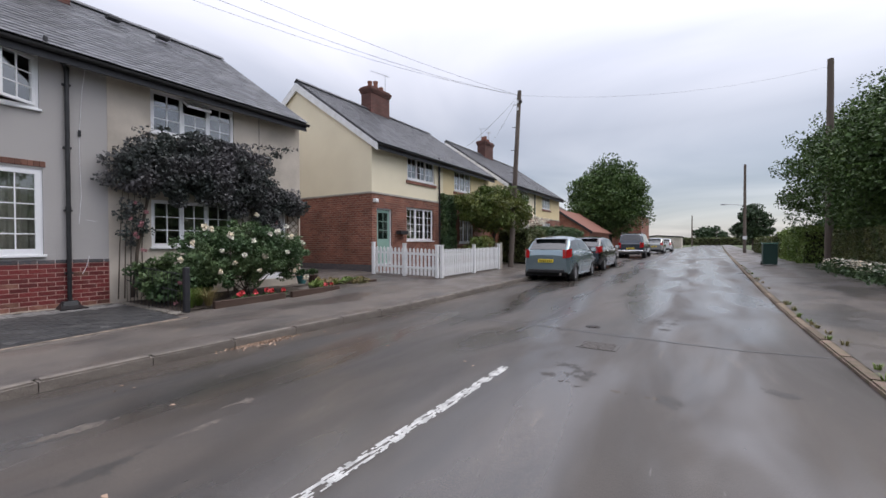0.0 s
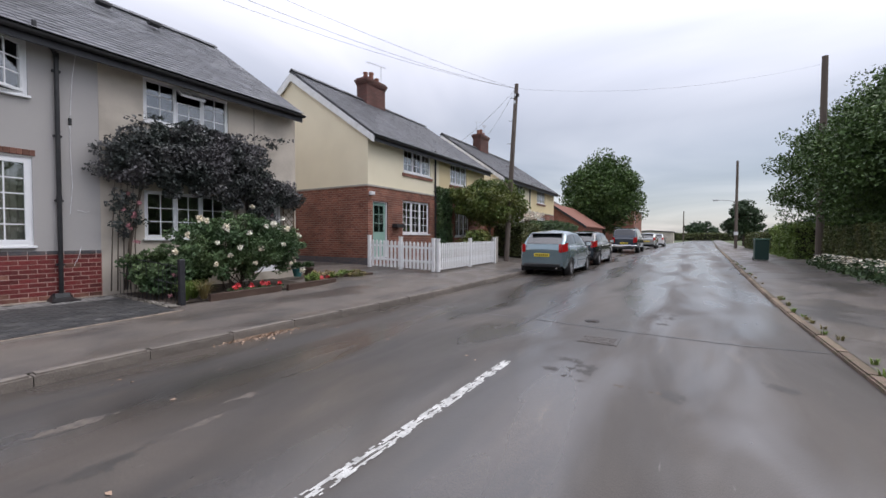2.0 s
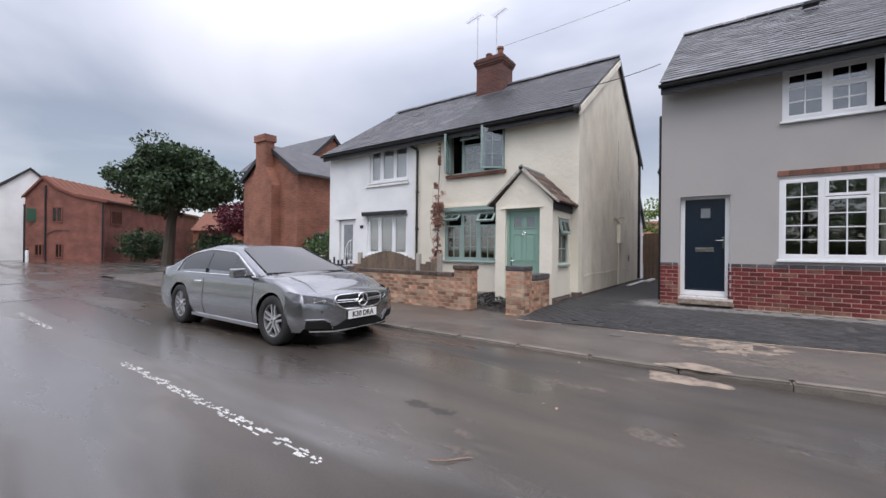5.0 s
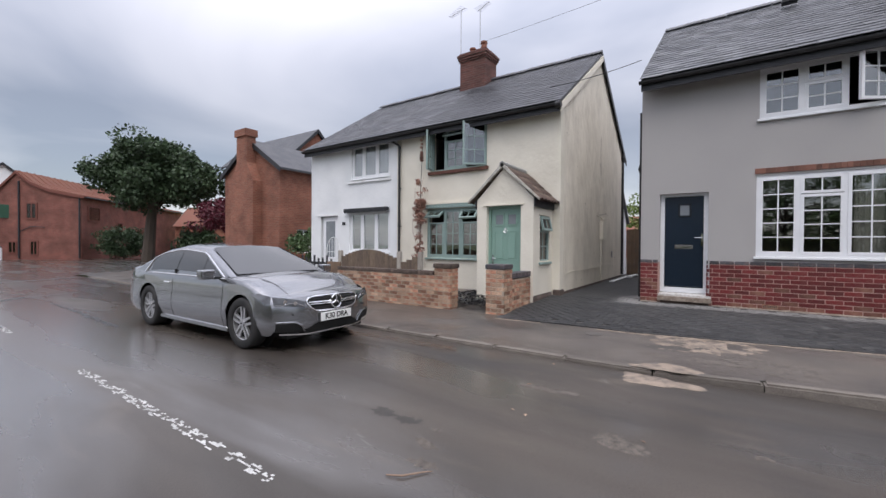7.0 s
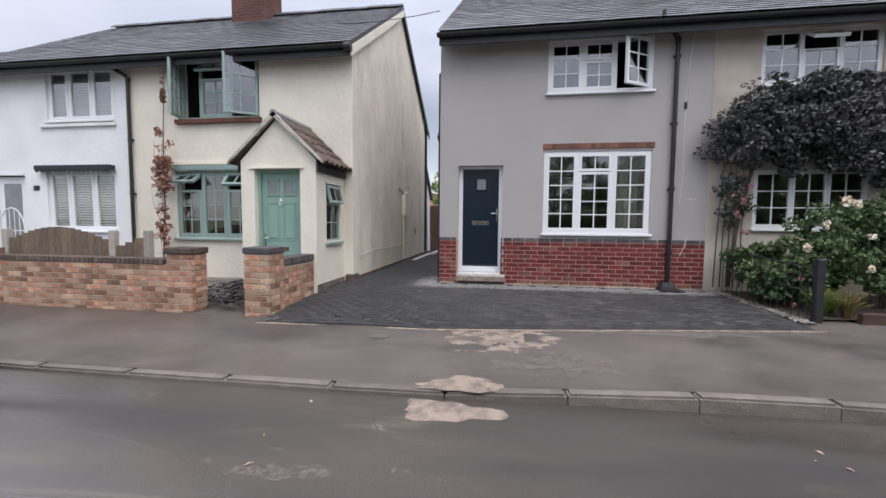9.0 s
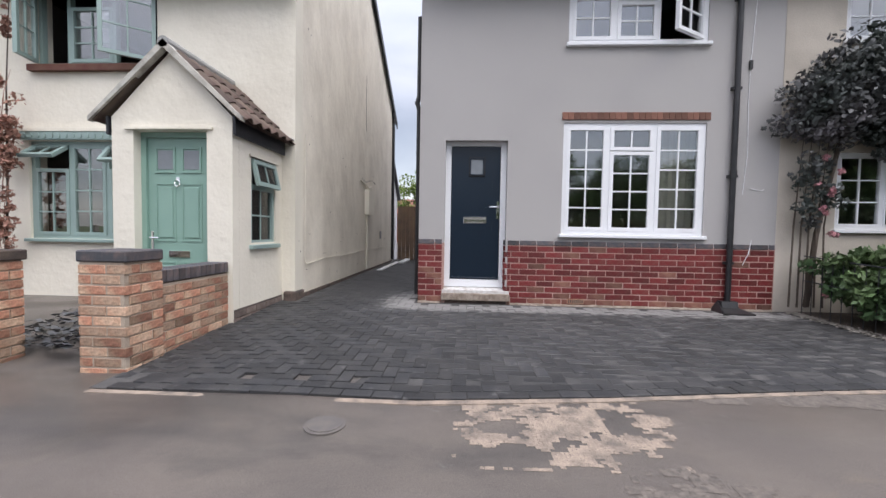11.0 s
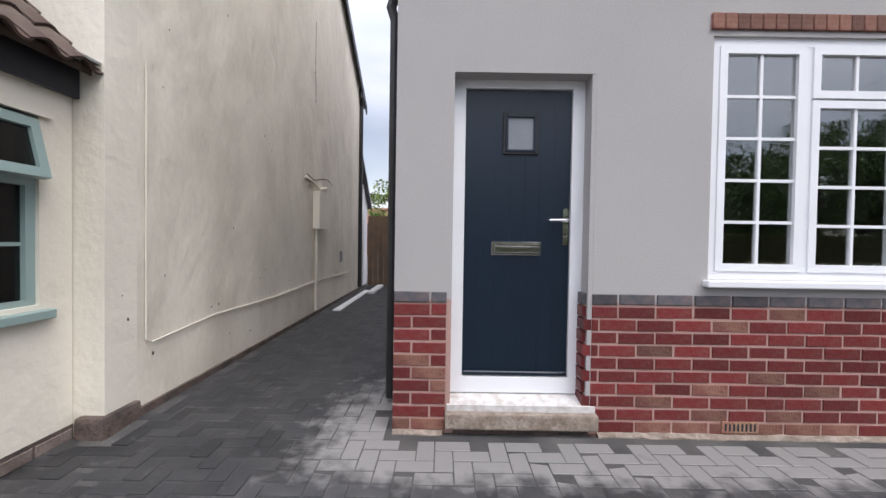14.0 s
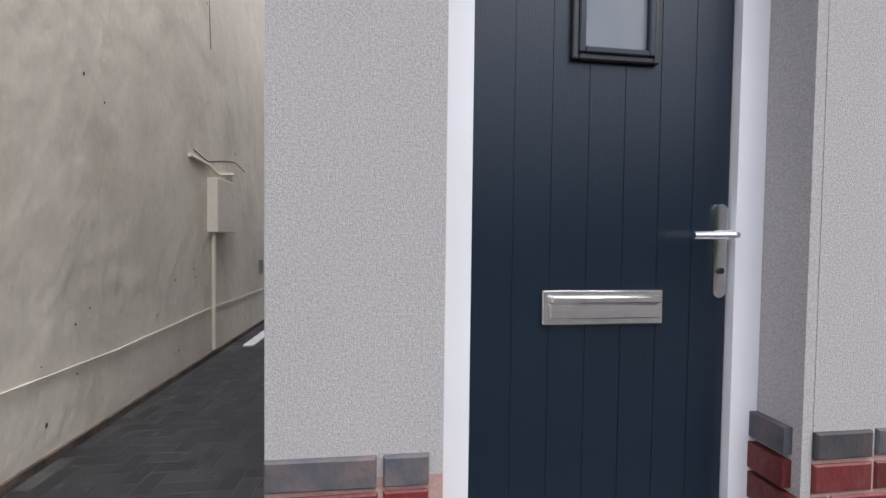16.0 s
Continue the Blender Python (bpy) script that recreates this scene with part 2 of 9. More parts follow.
def glass_pane(name, tint=(0.86, 0.88, 0.88), gain=0.9, base=0.21):
    m = bpy.data.materials.new(name)
    m.use_nodes = True
    nt = m.node_tree
    nt.nodes.clear()
    N, L = nt.nodes.new, nt.links.new
    o, mix, tr, gl, lw, pw, ma = N("ShaderNodeOutputMaterial"), N("ShaderNodeMixShader"), N("ShaderNodeBsdfTransparent"), N("ShaderNodeBsdfGlossy"), N("ShaderNodeLayerWeight"), N("ShaderNodeMath"), N("ShaderNodeMath")
    tr.inputs[0].default_value = (*tint, 1)
    gl.inputs["Roughness"].default_value = 0.01
    lw.inputs["Blend"].default_value = 0.5
    pw.operation = "POWER"
    pw.inputs[1].default_value = 3.5
    ma.operation = "MULTIPLY_ADD"
    ma.inputs[1].default_value, ma.inputs[2].default_value = gain, base
    ma.use_clamp = True
    L(lw.outputs["Facing"], pw.inputs[0])
    L(pw.outputs[0], ma.inputs[0])
    L(ma.outputs[0], mix.inputs[0])
    L(tr.outputs[0], mix.inputs[1])
    L(gl.outputs[0], mix.inputs[2])
    L(mix.outputs[0], o.inputs[0])
    return m


def leaves_material(name, one, two, rough=0.5, through_light=0.25):
    m = material(name, one, rough, second=two, scale=1.5, amount=1.0, island=0.35, spec=0.3)
    return m


CREAM_SIDE = material("stained_cream_render", (0.77, 0.715, 0.615), 0.8, second=(0.57, 0.52, 0.435), scale=2.0, amount=0.65, grain=0.04, grain_scale=30, bump=0.028, bump_scale=5.5, stretch=(1, 1, 0.6))
GREY_RENDER = material("grey_render", (0.40, 0.385, 0.375), 0.92, second=(0.36, 0.345, 0.34), scale=1.2, grain=0.16, grain_scale=170, bump=0.0016, bump_scale=300)
CREAM_OLD = material("old_cream_render", (0.55, 0.495, 0.425), 0.9, second=(0.37, 0.33, 0.28), scale=1.6, amount=0.7, grain=0.06, bump=0.004, bump_scale=60)
CREAM = material("cream_render", (0.78, 0.735, 0.635), 0.85, second=(0.60, 0.56, 0.47), scale=1.0, amount=0.6, grain=0.03, bump=0.009, bump_scale=13)
WHITE_RENDER = material("white_render", (0.80, 0.81, 0.82), 0.85, second=(0.62, 0.64, 0.66), scale=1.0, amount=0.5, bump=0.008, bump_scale=12)
YELLOW_RENDER = material("pale_yellow_render", (0.80, 0.73, 0.55), 0.85, second=(0.70, 0.63, 0.46), scale=0.8, amount=0.5, bump=0.003)
YELLOW_DEEP = material("deeper_yellow_render", (0.72, 0.60, 0.36), 0.85, second=(0.65, 0.52, 0.31), scale=0.8, amount=0.5, bump=0.003)
WHITE_PVC = material("white_upvc", (0.80, 0.81, 0.83), 0.35, second=(0.72, 0.73, 0.75), scale=4, amount=0.4)
WHITE_PAINT = material("white_paint", (0.78, 0.79, 0.80), 0.6, second=(0.6, 0.6, 0.58), scale=5, amount=0.6, grain=0.05)
GREEN_PVC = material("sage_green_upvc", (0.24, 0.38, 0.32), 0.4, second=(0.21, 0.34, 0.29), scale=4, amount=0.5)
GREEN_GREY = material("grey_green_upvc", (0.27, 0.36, 0.34), 0.4, second=(0.22, 0.30, 0.29), scale=4, amount=0.5)
NAVY = material("navy_composite_door", (0.0045, 0.0135, 0.027), 0.33, second=(0.0035, 0.0105, 0.0215), scale=3, grain=0.08, grain_scale=200, bump=0.0006, bump_scale=250, stretch=(1, 1, 0.15))
CHROME = material("chrome", (0.92, 0.92, 0.93), 0.12, 1.0, second=(0.6, 0.6, 0.62), scale=20)
BLACK_PLASTIC = material("black_plastic", (0.014, 0.014, 0.016), 0.42, second=(0.03, 0.03, 0.032), scale=8, amount=0.7)
BLACK_PAINT = material("black_painted_timber", (0.016, 0.017, 0.022), 0.5, second=(0.035, 0.035, 0.04), scale=6)
SLATE = material("slate", (0.085, 0.088, 0.10), 0.5, second=(0.17, 0.175, 0.18), scale=2.2, amount=0.7, island=0.4, per_object=0.3, bump=0.003, bump_scale=30)
SLATE_DARK = material("dark_slate", (0.06, 0.062, 0.072), 0.5, second=(0.12, 0.12, 0.125), scale=1.8, amount=0.7, island=0.35, per_object=0.3, bump=0.003, bump_scale=30)
PANTILE = material("clay_pantile", (0.20, 0.075, 0.05), 0.8, second=(0.18, 0.08, 0.05), scale=2.5, amount=0.8, island=0.2)
TILE_BROWN = material("brown_concrete_tile", (0.075, 0.045, 0.036), 0.85, second=(0.16, 0.13, 0.10), scale=5, amount=0.8, island=0.35, per_object=0.35)
LEAD = material("weathered_lead", (0.30, 0.30, 0.29), 0.7, second=(0.2, 0.2, 0.19), scale=8)
RED_BRICK = material("red_painted_brick", (0.15, 0.017, 0.018), 0.45, second=(0.17, 0.06, 0.05), scale=18, amount=0.55, per_object=0.35, island=0.3, bump=0.004, bump_scale=45)
WORN_BRICK = material("worn_brown_brick", (0.20, 0.10, 0.07), 0.85, second=(0.13, 0.035, 0.03), scale=6, amount=0.9, per_object=0.35, bump=0.006, bump_scale=45)
BLUE_BRICK = material("blue_grey_brick", (0.060, 0.063, 0.073), 0.7, second=(0.18, 0.125, 0.11), scale=14, amount=0.5, per_object=0.4, bump=0.003, bump_scale=50)
OLD_BRICK = material("old_orange_brick", (0.37, 0.17, 0.11), 0.9, second=(0.44, 0.32, 0.22), scale=4, amount=1.0, grain=0.25, grain_scale=45, per_object=0.5, island=0.3, bump=0.010, bump_scale=28)
TAN_BRICK = material("pale_tan_brick", (0.44, 0.31, 0.22), 0.9, second=(0.36, 0.2, 0.13), scale=6, amount=0.8, grain=0.25, grain_scale=45, per_object=0.35, bump=0.010, bump_scale=28)
VERGE = material("pale_verge_mortar", (0.50, 0.48, 0.43), 0.9, second=(0.28, 0.26, 0.23), scale=8, amount=0.9, grain=0.15, bump=0.006)
PLINTH_BRICK = material("dull_brown_footing_brick", (0.14, 0.105, 0.09), 0.9, second=(0.22, 0.18, 0.16), scale=9, amount=0.8, grain=0.25, per_object=0.3, bump=0.006)
PLINTH = material("plinth_dirt_and_shade", (0.13, 0.095, 0.08), 0.9, second=(0.05, 0.042, 0.038), scale=7, amount=1.0, bump=0.02, bump_scale=16, grain=0.3)
COPING = material("dark_brown_coping_brick", (0.085, 0.062, 0.055), 0.85, second=(0.16, 0.12, 0.09), scale=7, amount=0.8, grain=0.2, per_object=0.35, bump=0.005, bump_scale=40)
MORTAR = material("mortar", (0.42, 0.35, 0.28), 0.95, second=(0.22, 0.16, 0.12), scale=5, grain=0.1, bump=0.004)
MORTAR_RED = material("pinkish_mortar", (0.40, 0.25, 0.215), 0.95, second=(0.36, 0.28, 0.24), scale=7, grain=0.1, bump=0.004)
BRICK_WALL = bricks("brown_red_brickwork", (0.25, 0.095, 0.06), (0.15, 0.052, 0.036), (0.30, 0.22, 0.17))
BRICK_CHIMNEY = bricks("chimney_brickwork", (0.14, 0.052, 0.042), (0.09, 0.035, 0.03), (0.15, 0.11, 0.09))
BRICK_ORANGE = bricks("orange_brickwork", (0.27, 0.105, 0.068), (0.21, 0.078, 0.052), (0.26, 0.17, 0.12))
ASPHALT = material("damp_road_asphalt", (0.055, 0.047, 0.041), 0.40, second=(0.100, 0.083, 0.069), scale=0.9, amount=0.85, grain=0.4, grain_scale=260, bump=0.0012, bump_scale=180, stretch=(1, 0.3, 1))


def wetted(m, dry=0.58, wet=0.16, film=0.32, stretch=0.22, sky_sheen=False):
    """Wet and polished along the wheel tracks, drying between them; brown tyre scuffs and pale scrapes."""
    nt = m.node_tree
    N, L = nt.nodes.new, nt.links.new
    b = nt.nodes["Principled BSDF"]
    old = b.inputs["Base Color"].links[0].from_socket
    g, sp, mp, n = N("ShaderNodeNewGeometry"), N("ShaderNodeSeparateXYZ"), N("ShaderNodeMapping"), N("ShaderNodeTexNoise")
    L(g.outputs["Position"], sp.inputs[0])
    L(g.outputs["Position"], mp.inputs["Vector"])
    mp.inputs["Scale"].default_value = (1.0, stretch, 1)
    n.inputs["Scale"].default_value, n.inputs["Detail"].default_value, n.inputs["Distortion"].default_value = 1.3, 7, 0.6
    L(mp.outputs[0], n.inputs["Vector"])
    wave = N("ShaderNodeMath")
    wave.operation = "SINE"
    k = N("ShaderNodeMath")
    k.operation = "MULTIPLY_ADD"
    k.inputs[1].default_value, k.inputs[2].default_value = 4.5, -1.0
    L(sp.outputs["X"], k.inputs[0])
    L(k.outputs[0], wave.inputs[0])
    ad = N("ShaderNodeMath")
    ad.operation = "MULTIPLY_ADD"
    ad.inputs[1].default_value = 0.07
    L(wave.outputs[0], ad.inputs[0])
    damp = None
    for y_from, y_to, more in ((-1.5, -7.5, 0.15), (5.0, 14.0, 0.06)):
        w = N("ShaderNodeMapRange")
        w.inputs["From Min"].default_value, w.inputs["From Max"].default_value, w.inputs["To Max"].default_value = y_from, y_to, more
        L(sp.outputs["Y"], w.inputs["Value"])
        plus = N("ShaderNodeMath")
        L(w.outputs[0], plus.inputs[0])
        L(n.outputs["Fac"] if damp is None else damp, plus.inputs[1])
        damp = plus.outputs[0]
    L(damp, ad.inputs[2])
    r = N("ShaderNodeMapRange")
    r.inputs["From Min"].default_value, r.inputs["From Max"].default_value = 0.38, 0.62
    r.inputs["To Min"].default_value, r.inputs["To Max"].default_value = dry, wet
    L(ad.outputs[0], r.inputs["Value"])
    fl = N("ShaderNodeMapRange")
    fl.inputs["From Min"].default_value, fl.inputs["From Max"].default_value, fl.inputs["To Max"].default_value = 0.44, 0.60, film
    L(ad.outputs[0], fl.inputs["Value"])
    L(fl.outputs[0], b.inputs["Coat Weight"])
    b.inputs["Coat Roughness"].default_value = 0.2
    L(r.outputs[0], b.inputs["Roughness"])
    for scale, colour, lo, hi, top in ((2.6, (0.16, 0.13, 0.10), 0.60, 0.72, 0.5), (5.5, (0.26, 0.25, 0.23), 0.68, 0.74, 0.55), (0.6, (0.040, 0.038, 0.037), 0.5, 0.62, 0.7)):
        q, th, mx = N("ShaderNodeTexNoise"), N("ShaderNodeMapRange"), N("ShaderNodeMixRGB")
        q.inputs["Scale"].default_value, q.inputs["Detail"].default_value, q.inputs["Distortion"].default_value = scale, 9, 0.8
        q.inputs["Roughness"].default_value = 0.62
        L(mp.outputs[0], q.inputs["Vector"])
        th.inputs["From Min"].default_value, th.inputs["From Max"].default_value, th.inputs["To Max"].default_value = lo, hi, top
        L(q.outputs["Fac"], th.inputs["Value"])
        mx.inputs[2].default_value = (*colour, 1)
        L(th.outputs[0], mx.inputs[0]), L(old, mx.inputs[1])
        old = mx.outputs[0]
    # Paler grey towards the junction: wet sky sheen put into the base colour.
    if sky_sheen:
        w, mx, wob = N("ShaderNodeMapRange"), N("ShaderNodeMixRGB"), N("ShaderNodeMath")
        wob.operation = "MULTIPLY_ADD"
        wob.inputs[1].default_value = -5.0
        L(n.outputs["Fac"], wob.inputs[0]), L(sp.outputs["Y"], wob.inputs[2])
        w.inputs["From Min"].default_value, w.inputs["From Max"].default_value, w.inputs["To Max"].default_value = -4.0, -8.0, 0.8
        L(wob.outputs[0], w.inputs["Value"])
        across, both = N("ShaderNodeMapRange"), N("ShaderNodeMath")
        across.inputs["From Min"].default_value, across.inputs["From Max"].default_value = -3.0, -1.7
        both.operation = "MULTIPLY"
        L(sp.outputs["X"], across.inputs["Value"]), L(across.outputs[0], both.inputs[0]), L(w.outputs[0], both.inputs[1])
        mx.inputs[2].default_value = (0.17, 0.16, 0.155, 1)
        L(both.outputs[0], mx.inputs[0]), L(old, mx.inputs[1])
        old = mx.outputs[0]
    L(old, b.inputs["Base Color"])


wetted(ASPHALT, 0.55, 0.26, 0.75, sky_sheen=True)
PATH_ASPHALT = material("footpath_asphalt", (0.098, 0.084, 0.074), 0.62, second=(0.14, 0.118, 0.10), scale=1.1, amount=0.7, grain=0.3, grain_scale=240, bump=0.0025, bump_scale=160)
wetted(PATH_ASPHALT, 0.75, 0.36, 0.12, 0.6)
KERB = material("kerb_concrete", (0.13, 0.112, 0.097), 0.8, second=(0.21, 0.185, 0.16), scale=5, amount=0.8, grain=0.25, per_object=0.15, bump=0.004, bump_scale=60)
PAVER = material("charcoal_block_paver", (0.028, 0.0285, 0.031), 0.66, second=(0.050, 0.048, 0.047), scale=5, amount=0.8, per_object=0.3, island=0.3, grain=0.2, grain_scale=200, bump=0.002, bump_scale=150)
SAND = material("pale_spilt_sand", (0.30, 0.24, 0.19), 0.95, second=(0.13, 0.11, 0.095), scale=9, amount=0.9, grain=0.2, bump=0.006)
LINE = material("worn_white_road_paint", (0.62, 0.62, 0.60), 0.7, second=(0.3, 0.3, 0.29), scale=8, amount=0.8, grain=0.15)
SOIL = material("dark_soil", (0.05, 0.038, 0.03), 0.95, second=(0.1, 0.075, 0.055), scale=8, grain=0.3, bump=0.03, bump_scale=25)
GRASS = material("grass_ground", (0.06, 0.085, 0.03), 0.95, second=(0.11, 0.10, 0.05), scale=0.5, grain=0.3, grain_scale=30, bump=0.02, bump_scale=30)
STONE = material("pale_stone", (0.36, 0.33, 0.29), 0.85, second=(0.2, 0.18, 0.16), scale=6, grain=0.1, bump=0.005, per_object=0.2)
OLD_WHITE = material("scuffed_white_paint", (0.62, 0.61, 0.60), 0.65, second=(0.38, 0.33, 0.29), scale=18, amount=0.7, grain=0.1, bump=0.003)
STEP_STONE = material("weathered_brown_stone", (0.21, 0.165, 0.13), 0.9, second=(0.33, 0.28, 0.235), scale=11, amount=0.9, grain=0.2, grain_scale=50, bump=0.01, bump_scale=25)
WOOD = material("weathered_wood", (0.17, 0.125, 0.09), 0.85, second=(0.10, 0.075, 0.06), scale=4, amount=0.8, grain=0.25, grain_scale=60, per_object=0.15, stretch=(1, 1, 0.2))
FENCE_WOOD = material("brown_fence_wood", (0.17, 0.11, 0.07), 0.85, second=(0.11, 0.08, 0.06), scale=4, amount=0.8, grain=0.2, per_object=0.2)
POLE_WOOD = material("pole_wood", (0.11, 0.085, 0.07), 0.85, second=(0.2, 0.17, 0.14), scale=3, amount=0.6, stretch=(1, 1, 0.1), bump=0.004)
GLASS = glass_pane("window_glass")
DARK_GLASS = glass_pane("tinted_glass", (0.3, 0.32, 0.33), 0.9, 0.06)
FROSTED = material("frosted_glass", (0.20, 0.22, 0.24), 0.2, second=(0.28, 0.30, 0.32), scale=4)
CURTAIN = material("pale_curtain", (0.45, 0.43, 0.38), 0.9, second=(0.36, 0.34, 0.3), scale=3, stretch=(6, 6, 0.3))
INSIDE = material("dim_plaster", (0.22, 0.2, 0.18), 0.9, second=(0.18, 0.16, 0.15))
IRON = material("dark_iron", (0.03, 0.028, 0.027), 0.5, 0.6, second=(0.08, 0.05, 0.035), scale=10)
ALUMINIUM = material("dull_aluminium", (0.42, 0.43, 0.45), 0.4, 0.9, second=(0.3, 0.3, 0.32), scale=10)


def dusted(m, x_from, x_to, colour):
    """Pale dust swept into the strip along the house and at the passage corner."""
    nt = m.node_tree
    N, L = nt.nodes.new, nt.links.new
    b = nt.nodes["Principled BSDF"]
    old = b.inputs["Base Color"].links[0].from_socket
    g, sp, n = N("ShaderNodeNewGeometry"), N("ShaderNodeSeparateXYZ"), N("ShaderNodeTexNoise")
    L(g.outputs["Position"], sp.inputs[0])
    L(g.outputs["Position"], n.inputs["Vector"])
    n.inputs["Scale"].default_value, n.inputs["Detail"].default_value = 9, 8
    r = N("ShaderNodeMapRange")
    r.inputs["From Min"].default_value, r.inputs["From Max"].default_value = x_from, x_to
    r.inputs["To Min"].default_value, r.inputs["To Max"].default_value = 0.0, 0.62
    L(sp.outputs["X"], r.inputs["Value"])
    far = N("ShaderNodeMapRange")
    far.inputs["From Min"].default_value, far.inputs["From Max"].default_value = -10.6, -9.5
    far.inputs["To Min"].default_value, far.inputs["To Max"].default_value = 0.0, 1.0
    L(sp.outputs["X"], far.inputs["Value"])
    side = N("ShaderNodeMapRange")
    side.inputs["From Min"].default_value, side.inputs["From Max"].default_value = -2.25, -1.6
    side.inputs["To Min"].default_value, side.inputs["To Max"].default_value = 0.0, 1.0
    L(sp.outputs["Y"], side.inputs["Value"])
    m1, m2, th, mx = N("ShaderNodeMath"), N("ShaderNodeMath"), N("ShaderNodeMapRange"), N("ShaderNodeMixRGB")
    m1.operation = m2.operation = "MULTIPLY"
    L(r.outputs[0], m1.inputs[0]), L(far.outputs[0], m1.inputs[1])
    L(m1.outputs[0], m2.inputs[0]), L(side.outputs[0], m2.inputs[1])
    ad = N("ShaderNodeMath")
    ad.operation = "ADD"
    L(n.outputs["Fac"], ad.inputs[0]), L(m2.outputs[0], ad.inputs[1])
    th.inputs["From Min"].default_value, th.inputs["From Max"].default_value = 0.62, 0.95
    th.inputs["To Max"].default_value = 0.75
    L(ad.outputs[0], th.inputs["Value"])
    mx.inputs[2].default_value = (*colour, 1)
    L(th.outputs[0], mx.inputs[0]), L(old, mx.inputs[1]), L(mx.outputs[0], b.inputs["Base Color"])


dusted(PAVER, -8.68, -8.98, (0.27, 0.262, 0.255))
JOINT = material("dusty_joint_sand", (0.040, 0.039, 0.039), 0.95, second=(0.105, 0.10, 0.096), scale=2.2, amount=0.85, grain=0.3)


# ---- ground, road and pavements ----
FRONT_A, FRONT_N, FRONT_H = -9.30, -9.19, -9.13


def rising(y):
    """The road climbs a little beyond the first houses."""
    return lerp(y, [(8, 0.0), (25, 0.17), (40, 0.28), (80, 0.3)])


def left_kerb(y):
    return lerp(y, [(-60, -4.2), (-38, -4.6), (-22, -5.2), (-9, -4.95), (-5, -4.74), (-2, -4.77), (-0.6, -4.80), (0.3, -4.86), (2, -4.92), (4, -4.88), (6, -4.82), (11, -4.85), (40, -4.95), (60, -4.6), (110, -2.0), (160, 0.6), (400, 2)])


def right_kerb(y):
    return lerp(y, [(-60, 5), (-25, 3.5), (0, 1.45), (9, 1.44), (13, 1.48), (20, 1.62), (46, 2.3), (100, 4.2), (156, 6.5), (400, 10)])


def level(x, y):
    """The height of the ground at the houses' side of the road."""
    rise = lerp(y, [(-6, 0.0), (6.5, 0.0), (10, 1.0), (40, 1.0)])
    low = lerp(y, [(-1.0, 0.032), (-0.785, 0.040), (0.13, 0.070), (1.05, 0.098)])
    near_wall = lerp(y, [(-4.5, 0.055), (-3.4, 0.075), (-2.2, 0.12)])
    flat = lerp(x, [(-16, 0.22), (-9.3, 0.20), (-6.8, near_wall), (-5.1, low)])
    high = lerp(x, [(-16, 0.45), (-9.1, 0.40), (-6.8, 0.24), (-5.0, 0.12)])
    return flat + (high - flat) * rise + lerp(y, [(10, 0), (40, 0.2)])


YS = [-60, -50, -38, -30, -22, -16, -10, -7, -5, -4, -3, -2, -1, -0.6, -0.2, 0.05, 0.25, 0.5, 1.05, 2, 3, 4, 5, 6, 7, 8, 9, 10, 11, 12, 13, 15, 17, 20, 25, 35, 46, 60, 80, 110, 135, 160, 250, 400]
solid("ground", sheet(lambda y: (-900, 900), [-900, -400, -100, 0, 6, 25, 40, 60, 100, 400, 1500], lambda x, y: lerp(y, [(6, -0.06), (40, 0.2), (100, 0.26)]), 8), GRASS, "flat grassy ground under the whole street", "ground", kind="structure")
solid("road", sheet(lambda y: (left_kerb(y) - (25 if y < -22 else 0), right_kerb(y) + (12 if y < -22 else 0)), YS, lambda x, y: rising(y), 10), ASPHALT, "damp grey asphalt road with tar patches", "road", kind="structure")
solid("pavement_left", sheet(lambda y: (-6.85, left_kerb(y) - 0.12), [y for y in YS if -22 <= y <= 60], lambda x, y: level(x, y) + 0.004, 8), PATH_ASPHALT, "dark asphalt footpath beside the houses", "pavement", kind="structure")
solid("yard_ground", sheet(lambda y: (-40, -6.85), [y for y in YS if -22 <= y <= 60], level, 24), PATH_ASPHALT, "worn dark yard surface around the houses", "ground", kind="structure")
solid("pavement_right", sheet(lambda y: (right_kerb(y) + 0.12, right_kerb(y) + lerp(y, [(0, 2.2), (8, 2.2), (14, 3.1), (27, 3.4), (60, 2.2)])), [y for y in YS if -22 <= y <= 160], lambda x, y: 0.05 + rising(y) * 1.05 + 0.03 * (x - 1.6), 6), PATH_ASPHALT, "asphalt footpath on the far side", "pavement", kind="structure")

solid("verge_right", sheet(lambda y: (right_kerb(y) + 1.9, 26), [y for y in YS if -22 <= y <= 60], lambda x, y: 0.04 + rising(y) + 0.03 * (min(x, 4) - 1.6), 10), GRASS, "rough grass verge beyond the far footpath", "grass", kind="structure")


